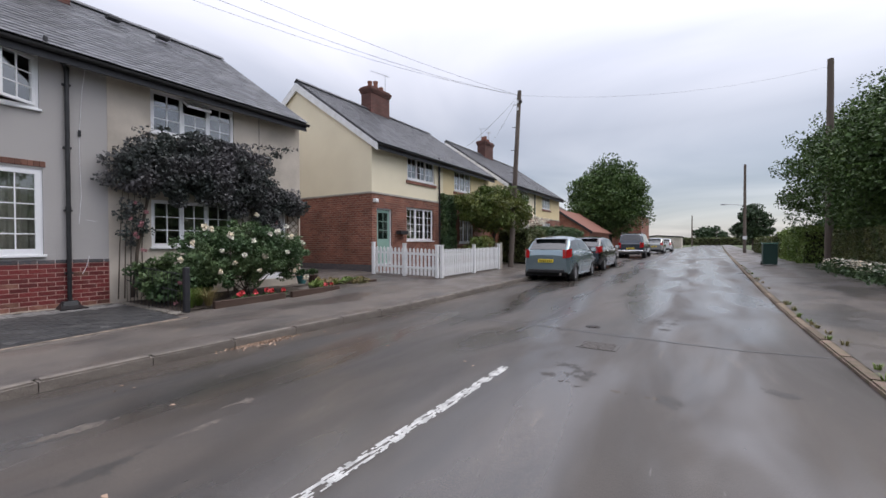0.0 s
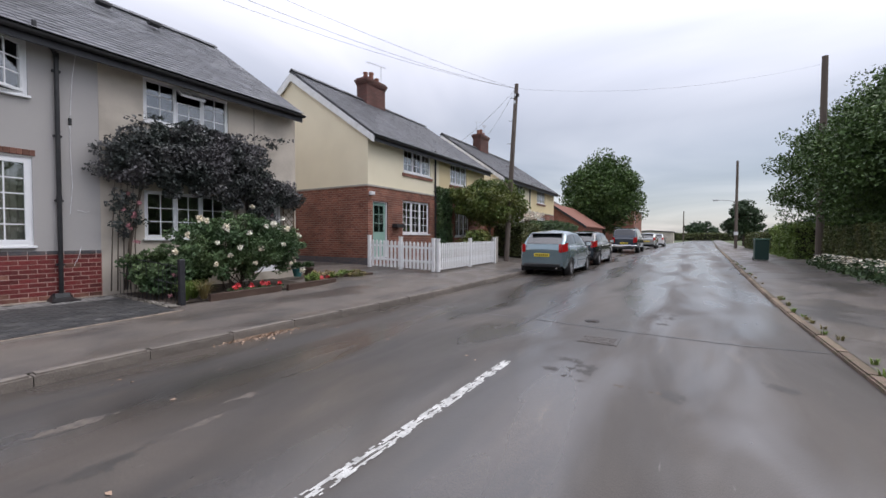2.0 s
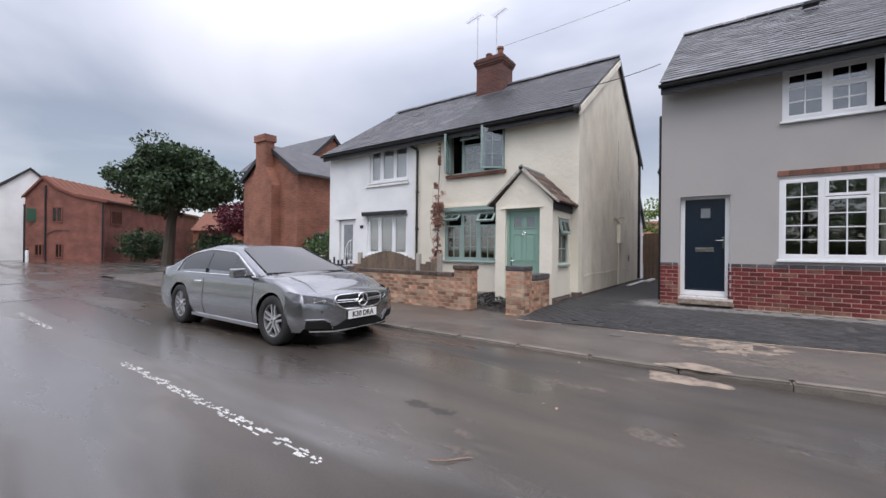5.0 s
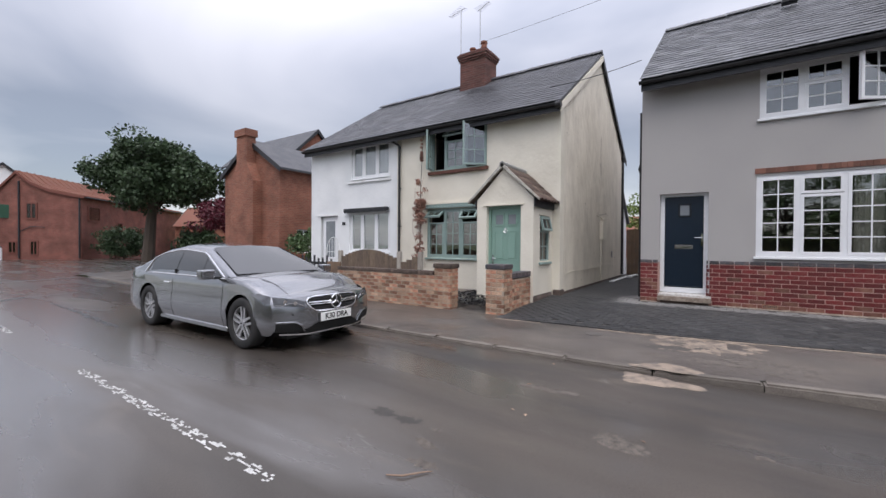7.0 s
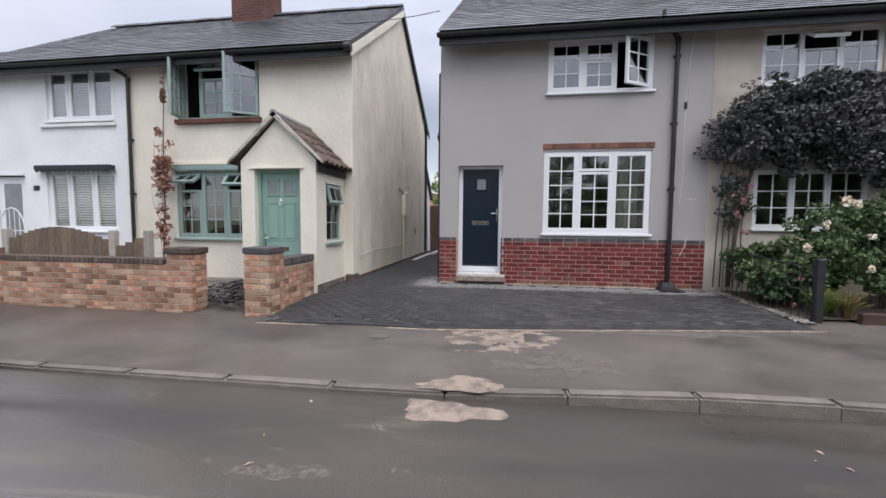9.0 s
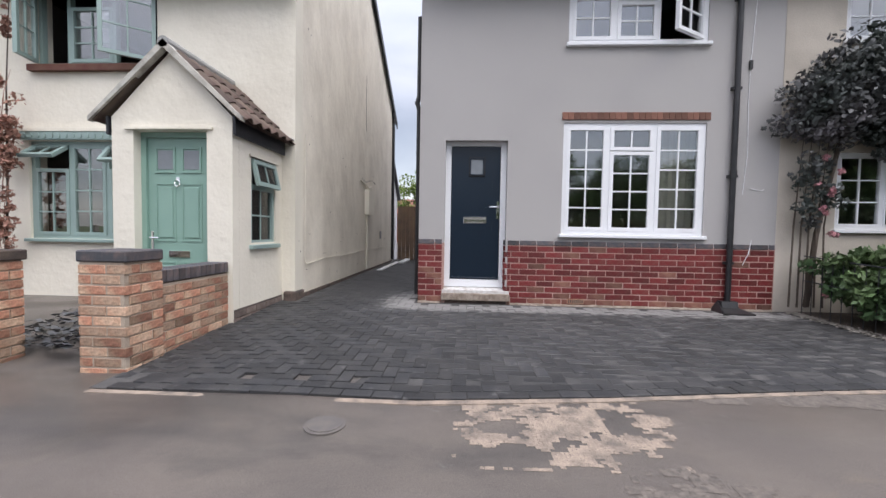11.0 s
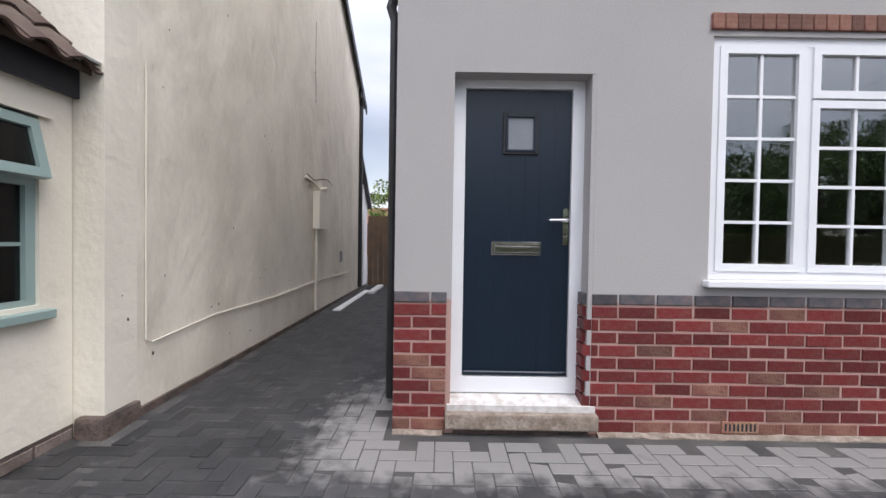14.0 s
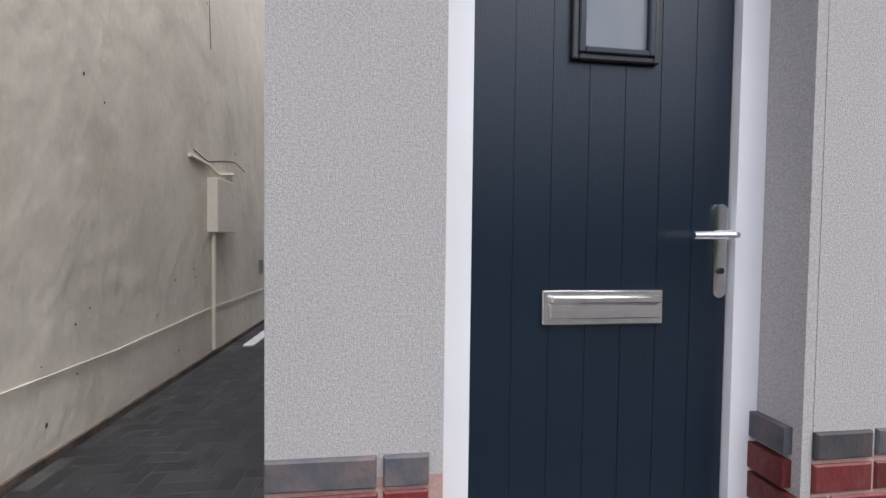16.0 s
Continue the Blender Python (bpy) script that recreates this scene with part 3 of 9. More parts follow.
def kerb_line(name, x_of, y0, y1, z_of, side, label, mat, step=0.915, width=0.125):
    """Kerb stones laid end to end; side: +1 when the road lies towards +x."""
    k = thing(name, (x_of(y0), y0, 0), label, "kerb", kind="structure")
    y, i = y0, 0
    rng = random.Random(8)
    while y < y1:
        n = 1 if y1 - y0 < 60 or y < 25 else 4
        q = min(y + step * n, y1)
        a, b = Vector((x_of(y), y, 0)), Vector((x_of(q), q, 0))
        bm = boxed((-width / 2, width / 2, 0.004, (b - a).length - 0.006, -0.2, 0))
        bmesh.ops.bevel(bm, geom=[e for e in bm.edges if all(v.co.z > -0.01 for v in e.verts)], offset=0.018, segments=2, affect="EDGES")
        o = part("kerb_stone", bm, mat, k)
        o.matrix_basis = Matrix.Translation((a.x - side * width / 2, y, z_of(a.x, y) + rng.uniform(-0.003, 0.003))) @ Matrix.Rotation(-math.atan2(b.x - a.x, q - y), 4, "Z") @ Matrix.Rotation(math.atan2(z_of(b.x, q) - z_of(a.x, y), q - y), 4, "X")
        y = q
    return k


def dropped(x, y):
    """The kerb is low before the drive and the cottages, and full height from there on."""
    return rising(y) + lerp(y, [(-1.0, 0.04), (0.05, 0.075), (0.5, 0.108), (40, 0.115)])


kerb_line("kerb_left", left_kerb, -20, 55, dropped, 1, "grey concrete kerb, dropped before the paved drive", KERB)
KERB_MOSSY = material("mossy_brown_kerb", (0.19, 0.135, 0.105), 0.9, second=(0.10, 0.105, 0.05), scale=7, amount=0.9, grain=0.35, per_object=0.3, bump=0.008, bump_scale=40)
kerb_line("kerb_right", right_kerb, -14, 90, lambda x, y: 0.055 + rising(y), -1, "low mossy brown kerb on the far footpath", KERB_MOSSY)


def flat_patch(name, cx, cy, rx, ry, z_of, mat, label, seed, lift=0.006, turn=0, category="stain"):
    """A thin uneven spread of something on the ground."""
    rng = random.Random(seed)
    n = 28
    rad = [1 + 0.22 * math.sin(3 * a + seed) + 0.12 * math.sin(7 * a + 2 * seed) + rng.uniform(-0.07, 0.07) for a in np.linspace(0, 2 * math.pi, n, False)]
    verts, faces = [], []
    for ring, (s, h) in enumerate(((1.0, 0.0), (0.9, lift), (0.5, lift * 1.6))):
        for i, a in enumerate(np.linspace(0, 2 * math.pi, n, False)):
            u, v = rx * rad[i] * s * math.cos(a), ry * rad[i] * s * math.sin(a)
            x, y = cx + u * math.cos(turn) - v * math.sin(turn), cy + u * math.sin(turn) + v * math.cos(turn)
            verts.append((x, y, z_of(x, y) + 0.0015 + h))
    for ring in (0, 1):
        for i in range(n):
            j = (i + 1) % n
            faces.append((ring * n + i, ring * n + j, ring * n + n + j, ring * n + n + i))
    faces.append(tuple(range(2 * n, 3 * n)))
    return solid(name, (verts, faces), mat, label, category)


def on_path(x, y):
    return level(x, y) + 0.004


SAND_THIN = material("thin_pale_sand", (0.15, 0.128, 0.11), 0.95, second=(0.085, 0.075, 0.067), scale=22, amount=1.0, grain=0.2)
flat_patch("spilt_sand", -4.60, -0.72, 0.15, 0.37, lambda x, y: 0.0, SAND, "pale spilt sand washed into the road gutter", 3, category="sand", lift=0.008)
flat_patch("spilt_sand", -5.0, -0.66, 0.13, 0.31, on_path, SAND, "pale spilt sand on the asphalt footpath", 5, category="sand")
flat_patch("spilt_sand", -4.86, -0.66, 0.055, 0.27, lambda x, y: dropped(x, y) + 0.009, SAND, "pale spilt sand over the top of the kerb", 12, category="sand", lift=0.004)


def speckled(name, cx, cy, rx, ry, mat, label, seed, cell=0.03, cover_share=0.5, z_of=on_path, category="sand"):
    """A broken film of dried sand: many small ragged scraps with bare asphalt between."""
    rng = random.Random(seed)
    verts, faces = [], []
    nx, ny = int(2 * rx / cell), int(2 * ry / cell)
    for i in range(nx):
        for j in range(ny):
            u, v = (i + 0.5) / nx * 2 - 1, (j + 0.5) / ny * 2 - 1
            n = noise.noise(Vector((i * 0.17, j * 0.11, seed))) + 0.5 * noise.noise(Vector((i * 0.5, j * 0.4, seed + 5)))
            if n + cover_share * 0.6 - 0.55 * (u * u + v * v) < 0.02:
                continue
            x, y = cx + u * rx, cy + v * ry
            k = len(verts)
            for a, b in ((-1, -1), (1, -1), (1, 1), (-1, 1)):
                px, py = x + a * cell * 0.52 + rng.uniform(-0.003, 0.003), y + b * cell * 0.52 + rng.uniform(-0.003, 0.003)
                verts.append((px, py, z_of(px, py) + (0.0012 if z_of is not on_path else 0.0025)))
            faces.append((k, k + 1, k + 2, k + 3))
    solid(name, (verts, faces), mat, label, category, kind="stuff")


speckled("sand_film", -6.15, -0.35, 0.42, 0.62, SAND, "broken film of dried sand before the drive", 2, 0.022, 0.55)
speckled("sand_film", -5.45, 0.1, 0.35, 0.6, SAND_THIN, "thin dried sand scattered over the footpath", 6, 0.025, 0.25)
speckled("sand_film", -6.62, 1.35, 0.14, 1.2, SAND_THIN, "sand swept along the mortar edge of the drive", 7, 0.025, 0.6)


def road_line(x, y0, y1, seed):
    """One dash of the centre line, worn through to the asphalt in spots."""
    rng = random.Random(seed)
    verts, faces = [], []
    step = 0.025
    ny, nx = int((y1 - y0) / step), 8
    worn = [[noise.noise(Vector((i * 0.55, j * 0.22, seed))) + 0.5 * noise.noise(Vector((i * 1.3, j * 0.9, seed + 9))) for i in range(nx)] for j in range(ny)]
    for j in range(ny):
        for i in range(nx):
            if worn[j][i] + rng.uniform(-0.12, 0.12) < ((0.10 if i in (0, 7) else 0.22) - 0.3 * max(0.0, 0.5 - j / ny) if seed == 2 else (-0.26 if i in (0, 7) else -0.13)):
                k = len(verts)
                a, b = x + (i / nx - 0.5) * 0.095, x + ((i + 1) / nx - 0.5) * 0.095
                c, d = y0 + j * step, y0 + (j + 1) * step
                w = rng.uniform(0, 0.004)
                z = rising(c) + 0.0035
                verts += [(a - w, c, z), (b + w, c + w, z), (b, d + w, z), (a, d, z)]
                faces.append((k, k + 1, k + 2, k + 3))
    solid("road_marking", (verts, faces), LINE, "worn white centre line dash on damp asphalt", "road marking", kind="structure")


for i, y in enumerate((1.0, -5.75, -11.2, -16.5)):
    road_line((-1.64, -1.47, -1.42, -1.4)[i], y, y + (2.95, 3.45, 2.4, 2.4)[i], i + 2)


TARRED_IRON = material("worn_grey_iron", (0.11, 0.10, 0.095), 0.6, 0.1, second=(0.16, 0.14, 0.12), scale=14)


def cover(x, y, r, square=False):
    c = thing("manhole_cover", (x, y, 0), "dark iron drain cover set in the road", "drain cover")
    if square:
        part("frame", boxed((x - 0.24, x + 0.24, y - 0.2, y + 0.2, -0.02, 0.005)), ASPHALT, c)
        for i in range(7):
            part("grating_bar", boxed((x - 0.2, x + 0.2, y - 0.17 + i * 0.052, y - 0.142 + i * 0.052, 0.0, 0.009)), TARRED_IRON, c)
    else:
        part("lid", tubed([(x, y, -0.02), (x, y, 0.006)], r, 20), IRON, c)
        part("lid_boss", tubed([(x, y, 0.0), (x, y, 0.012)], r * 0.6, 16), IRON, c)


cover(-1.3, 6.6, 0.11)
cover(-0.98, 5.4, 0.2, True)
stop = thing("stop_tap_cover", (-6.06, -1.68, 0.09), "small round iron cover set in the footpath", "drain cover")
for nm, r, h in (("rim", 0.115, 0.004), ("lid", 0.095, 0.008)):
    part(nm, tubed([(-6.06, -1.68, on_path(-6.06, -1.68) - 0.02), (-6.06, -1.68, on_path(-6.06, -1.68) + h)], r, 20), TARRED_IRON, stop)
TAR = material("tar_patch", (0.055, 0.053, 0.052), 0.35, second=(0.05, 0.05, 0.05), scale=5, grain=0.3, grain_scale=200, bump=0.003, bump_scale=120)
DARK_STAINS = ((-2.5, -2.3, 0.10, 0.3, 0.35), (-2.9, 0.85, 0.13, 0.3, 0.35), (-1.0, 4.15, 0.3, 0.5, 0.0), (-0.1, 3.75, 0.12, 0.16, 0.3), (0.72, 4.5, 0.16, 0.14, 0.3), (-0.4, 7.4, 0.4, 0.6, -0.05))
PALE_SCRAPES = ((-2.28, -1.85, 0.07, 0.13, 0.3), (-2.09, -1.72, 0.05, 0.22, 0.35), (-3.05, -0.76, 0.13, 0.2, 0.4), (-3.85, -0.81, 0.06, 0.2, 0.2), (-3.36, 0.02, 0.04, 0.06, 0.3), (-3.65, 1.0, 0.08, 0.28, 0.25), (-2.94, 1.47, 0.05, 0.16, 0.35), (-3.98, 2.15, 0.05, 0.1, 0.2), (-3.12, 1.93, 0.06, 0.3, 0.15), (-0.36, 3.79, 0.3, 0.05, 0.1), (-3.75, -1.58, 0.1, 0.42, 0.1), (-2.48, -1.9, 0.05, 0.1, 0.3))
OLD_TAR = material("worn_dark_tar", (0.052, 0.047, 0.043), 0.5, second=(0.075, 0.067, 0.06), scale=9, grain=0.3, grain_scale=200)
for i, (x, y, a, b, share) in enumerate(DARK_STAINS):
    speckled("tar_stain", x, y, a, b, OLD_TAR, "dark damp stain worn into the road", i + 20, 0.022, share, lambda x, y: rising(y), "stain")
for i, (x, y, a, b, share) in enumerate(PALE_SCRAPES):
    speckled("pale_scrape", x, y, a, b, SAND_THIN, "pale dried scrape on the damp road", i + 40, 0.02, share, lambda x, y: rising(y), "stain")


def tar_seam(points, width, seed):
    """An uneven sealed crack across the road."""
    rng = random.Random(seed)
    verts, faces = [], []
    fine = []
    for (xa, ya), (xb, yb) in zip(points[:-1], points[1:]):
        n = max(2, int(math.hypot(xb - xa, yb - ya) / 0.15))
        fine += [(xa + (xb - xa) * i / n + rng.uniform(-0.03, 0.03), ya + (yb - ya) * i / n) for i in range(n)]
    fine.append(points[-1])
    for i, (x, y) in enumerate(fine):
        a, b = fine[max(0, i - 1)], fine[min(len(fine) - 1, i + 1)]
        d = math.hypot(b[0] - a[0], b[1] - a[1]) or 1
        w = width * rng.uniform(0.3, 0.7) * (0.3 if i in (0, len(fine) - 1) else 1)
        nx, ny = -(b[1] - a[1]) / d * w, (b[0] - a[0]) / d * w
        verts += [(x - nx, y - ny, rising(y) + 0.003), (x, y, rising(y) + 0.005), (x + nx, y + ny, rising(y) + 0.003)]
    for i in range(len(fine) - 1):
        for j in (0, 1):
            faces.append((i * 3 + j, i * 3 + j + 1, i * 3 + 4 + j, i * 3 + 3 + j))
    solid("road_seam", (verts, faces), TAR, "dark tar-sealed crack across the damp road", "road repair", kind="structure")


tar_seam([(-2.6, -12.4), (-2.58, -11.7), (-2.57, -10.5), (-2.51, -9.2), (-2.47, -8.0)], 0.07, 1)
tar_seam([(-3.6, -14.4), (-2.44, -14.0), (-1.98, -13.6), (-0.5, -13.4), (1.5, -13.2)], 0.16, 2)
tar_seam([(-4.9, -20.5), (-3.0, -19.6), (-0.5, -19.0), (2.0, -19.2)], 0.25, 3)
tar_seam([(-4.6, 6.3), (-2.1, 6.25), (-0.6, 6.1), (0.55, 6.05), (1.45, 6.2)], 0.05, 4)
tar_seam([(-2.2, 5.6), (-2.2, 7.5), (-2.3, 10.0), (-2.35, 16.0)], 0.06, 5)


# ---- houses ----
def gable_points(x0, x1, z0, eave, ridge):
    return [(x0, z0), (x1, z0), (x1, eave), ((x0 + x1) / 2, ridge), (x0, eave)]


def pane_grid(parent, mat, x, y0, y1, z0, z1, cols, rows, frame_w=0.045, bar=0.018, glass=None, depth=0.05):
    """One light of a window: its sash, its glazing bars and its pane, facing +x at x."""
    sash = part("sash", outer_frame(x, y0, y1, z0, z1, frame_w, depth), mat, parent)
    a, b, c, d = y0 + frame_w, y1 - frame_w, z0 + frame_w, z1 - frame_w
    bars = bmesh.new()
    for i in range(1, cols):
        y = a + (b - a) * i / cols
        box(bars, x - depth + 0.012, x - 0.012, y - bar / 2, y + bar / 2, c, d)
    for i in range(1, rows):
        z = c + (d - c) * i / rows
        box(bars, x - depth + 0.014, x - 0.014, a, b, z - bar / 2, z + bar / 2)
    if cols > 1 or rows > 1:
        part("glazing_grille", bars, mat, parent)
    else:
        bars.free()
    pane = part("pane", boxed((x - depth * 0.55, x - depth * 0.45, a, b, c, d)), glass or GLASS, parent)
    pane.visible_shadow = False
    return sash, pane


def window(parent, x, y0, y1, z0, z1, lights, mat, label, sill=True, glass=None, curtains=(), deep=0.06, slim=0.045):
    """lights: (from, to, [(bottom, top, cols, rows, open), ...]) as shares of the width and height."""
    w = part("window", outer_frame(x - deep, y0, y1, z0, z1), mat, parent, label)
    fy0, fy1, fz0, fz1 = y0 + 0.05, y1 - 0.05, z0 + 0.05, z1 - 0.05
    for u0, u1, stack in lights:
        a, b = fy0 + (fy1 - fy0) * u0, fy0 + (fy1 - fy0) * u1
        if u1 < 0.99:
            part("mullion", boxed((x - deep - 0.06, x - deep - 0.003, b - 0.022, b + 0.022, fz0, fz1)), mat, w)
        a, b = a + (0.022 if u0 > 0.01 else 0), b - (0.022 if u1 < 0.99 else 0)
        for v0, v1, cols, rows, state in stack:
            c, d = fz0 + (fz1 - fz0) * v0, fz0 + (fz1 - fz0) * v1
            if not state:
                pane_grid(w, mat, x - deep + 0.008, a, b, c, d, cols, rows, slim, glass=glass)
            else:
                before = set(w.children)
                pane_grid(w, mat, x - deep + 0.008, a, b, c, d, cols, rows, slim, glass=glass)
                kind_, angle = state
                if kind_ == "right":
                    turn = Matrix.Translation((x - deep, b, 0)) @ Matrix.Rotation(radians(angle), 4, "Z") @ Matrix.Translation((-x + deep, -b, 0))
                elif kind_ == "left":
                    turn = Matrix.Translation((x - deep, a, 0)) @ Matrix.Rotation(-radians(angle), 4, "Z") @ Matrix.Translation((-x + deep, -a, 0))
                else:
                    turn = Matrix.Translation((x - deep, 0, d)) @ Matrix.Rotation(-radians(angle), 4, "Y") @ Matrix.Translation((-x + deep, 0, -d))
                for o in set(w.children) - before:
                    o.matrix_basis = turn
    if sill:
        part("sill", bevelled(boxed((x - deep - 0.02, x + 0.045, y0 - 0.03, y1 + 0.03, z0 - 0.045, z0 - 0.002)), 0.006), mat, w)
    for c0, c1 in curtains:
        curtain(w, x - deep - 0.16, y0 + (y1 - y0) * c0, y0 + (y1 - y0) * c1, z0, z1)
    return w


def outer_frame(x, y0, y1, z0, z1, w=0.05, d=0.07):
    return holed(bmesh.new(), x - d, x, y0, y1, z0, z1, [(y0 + w, y1 - w, z0 + w, z1 - w)])


def curtain(parent, x, y0, y1, z0, z1):
    n = max(6, int((y1 - y0) / 0.03))
    verts, faces = [], []
    for i in range(n + 1):
        y = y0 + (y1 - y0) * i / n
        verts += [(x + 0.02 * math.sin(i * 1.9), y, z0 - 0.1), (x + 0.015 * math.sin(i * 1.9), y, z1 + 0.05)]
    for i in range(n):
        faces.append((2 * i, 2 * i + 2, 2 * i + 3, 2 * i + 1))
    part("curtain", (verts, faces), CURTAIN, parent)


def roof_slope(x0, z0, x1, z1, y0, y1, thick=0.09):
    bm = bmesh.new()
    lift = thick
    prism(bm, [(x0, z0), (x1, z1), (x1, z1 + lift), (x0, z0 + lift)], "y", y0, y1)
    return bm


def slates(parent, name, mat, x0, z0, x1, z1, y0, y1, across=0.25, gauge=0.2, nearest=None, seed=1, thick=0.007):
    """Courses of slates up a slope. Those whose middle lies in nearest (y0, y1, lowest rows) are parts; the rest one mesh."""
    rng = random.Random(seed)
    run = math.hypot(x1 - x0, z1 - z0)
    ux, uz = (x1 - x0) / run, (z1 - z0) / run
    nx, nz = (-uz, ux) if ux > 0 else (uz, -ux)
    if nz < 0:
        nx, nz = -nx, -nz
    tilt = Matrix(((ux, 0, nx, 0), (0, 1, 0, 0), (uz, 0, nz, 0), (0, 0, 0, 1)))
    rows = int(run / gauge) + 1
    verts, faces = [], []
    one = boxed((0, gauge * 1.35, -across / 2 + 0.002, across / 2 - 0.002, 0, thick))
    shared = to_mesh(name, one)
    shared.materials.append(mat)
    made = 0
    for r in range(rows):
        s = r * gauge - 0.03
        top = min(gauge * 1.35, run - s)
        if top < 0.05:
            continue
        y = y0 + (across / 2 if r % 2 else 0)
        while y < y1 + across * 0.4:
            a, b = max(y0, y - across / 2 + 0.002), min(y1, y + across / 2 - 0.002)
            if b - a > 0.03:
                lean = 0.055 + rng.uniform(-0.012, 0.012)
                h0, jig = 0.012 + thick + rng.uniform(0, 0.004), rng.uniform(-0.006, 0.006)
                whole = b - a > across - 0.01 and top > gauge * 1.3
                m = Matrix.Translation((x0 + ux * (s + jig) + nx * h0, y, z0 + uz * (s + jig) + nz * h0)) @ tilt @ Matrix.Rotation(lean, 4, "Y") @ Matrix.Rotation(rng.uniform(-0.008, 0.008), 4, "Z")
                if nearest and whole and nearest[0] < y < nearest[1] and r < nearest[2] and made < 300:
                    o = part(name, shared, mat, parent)
                    o.matrix_basis = m
                    made += 1
                else:
                    k = len(verts)
                    for z in (0, thick):
                        for xx, yy in ((0, a - y), (top, a - y), (top, b - y), (0, b - y)):
                            verts.append(tuple(m @ Vector((xx, yy, z))))
                    faces += [tuple(k + i for i in f) for f in ((4, 5, 6, 7), (0, 1, 5, 4), (2, 3, 7, 6), (3, 0, 4, 7))]
            y += across
    if verts:
        tagged(part("distant_" + name, (verts, faces), mat, parent), kind="stuff")


def ridge_tiles(parent, x, z, y0, y1, mat, step=0.45):
    n = int((y1 - y0) / step)
    shared = to_mesh("ridge_tile", prism(bmesh.new(), [(x - 0.14, z - 0.07), (x - 0.02, z + 0.035), (x + 0.02, z + 0.035), (x + 0.14, z - 0.07), (x + 0.13, z - 0.09), (x, z + 0.0), (x - 0.13, z - 0.09)], "y", 0, (y1 - y0) / n - 0.006))
    shared.materials.append(mat)
    for i in range(n):
        part("ridge_tile", shared, mat, parent).matrix_basis = Matrix.Translation((0, y0 + (y1 - y0) * i / n, 0.012 + 0.006 * math.sin(i * 2.3)))


def house_shell(name, label, front, back, y0, y1, base, eave, ridge, walls, holes, roof_mat, over=0.32, near=None, verge=0.06, gable_mats=None, seed=1, rows_detail=True):
    """A house with its long side to the road. walls: (y0, y1, z0, z1, material, proud) of the front."""
    h = thing(name, ((front + back) / 2, (y0 + y1) / 2, base), label, "house")
    mid = (front + back) / 2
    t = 0.25
    for i, (a, b, c, d, m, proud) in enumerate(walls):
        hs = [q for q in holes if q[0] < b and q[1] > a and q[2] < d and q[3] > c]
        part("front_wall", holed(bmesh.new(), front - t, front + proud, a, b, c, d, hs), m, h)
    gm = gable_mats or (walls[0][4], walls[-1][4])
    for (a, b), m in zip(((y0, y0 + t), (y1 - t, y1)), gm):
        bm = prism(bmesh.new(), gable_points(back, front - t - 0.001, base - 0.3, eave + 0.05, ridge - 0.02), "y", a + 0.001, b - 0.001)
        part("gable_wall", bm, m, h)
    part("back_wall", boxed((back, back + t, y0 + t, y1 - t, base - 0.3, eave)), gm[0], h)
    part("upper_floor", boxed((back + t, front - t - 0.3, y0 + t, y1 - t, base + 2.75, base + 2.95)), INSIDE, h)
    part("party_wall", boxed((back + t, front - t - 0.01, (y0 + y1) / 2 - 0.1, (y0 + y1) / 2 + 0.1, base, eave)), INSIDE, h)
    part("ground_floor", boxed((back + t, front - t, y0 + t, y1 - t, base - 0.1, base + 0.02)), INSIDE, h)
    roof = part("roof", roof_slope(front + over, eave - (ridge - eave) / (front - mid) * over, mid, ridge, y0 - verge, y1 + verge, 0.07), roof_mat, h)
    part("rear_slope", roof_slope(back - over, eave - (ridge - eave) / (mid - back) * over, mid, ridge, y0 - verge, y1 + verge, 0.07), roof_mat, h)
    ez = eave - (ridge - eave) / (front - mid) * over
    if rows_detail:
        slates(roof, "slate", roof_mat, front + over + 0.03, ez + 0.055, mid, ridge + 0.075, y0 - verge - 0.02, y1 + verge + 0.02, nearest=near, seed=seed)
    ridge_tiles(roof, mid, ridge + 0.13, y0 - verge, y1 + verge, roof_mat)
    part("soffit", boxed((front - 0.02, front + over - 0.02, y0 - verge, y1 + verge, ez - 0.02, ez + 0.005)), BLACK_PAINT, h)
    part("fascia", boxed((front + over - 0.02, front + over + 0.005, y0 - verge, y1 + verge, ez - 0.17, ez + 0.06)), BLACK_PAINT, h)
    gutter(h, front + over + 0.06, ez + 0.0, y0 - verge - 0.03, y1 + verge + 0.03)
    return h


def gutter(parent, x, z, y0, y1, r=0.058):
    pts = [(x + r * math.cos(a), z + r * math.sin(a)) for a in np.linspace(math.pi, 2 * math.pi, 9)]
    pts += [(x + (r - 0.006) * math.cos(a), z + (r - 0.006) * math.sin(a)) for a in np.linspace(2 * math.pi, math.pi, 9)]
    part("gutter", prism(bmesh.new(), pts, "y", y0, y1), BLACK_PLASTIC, parent)


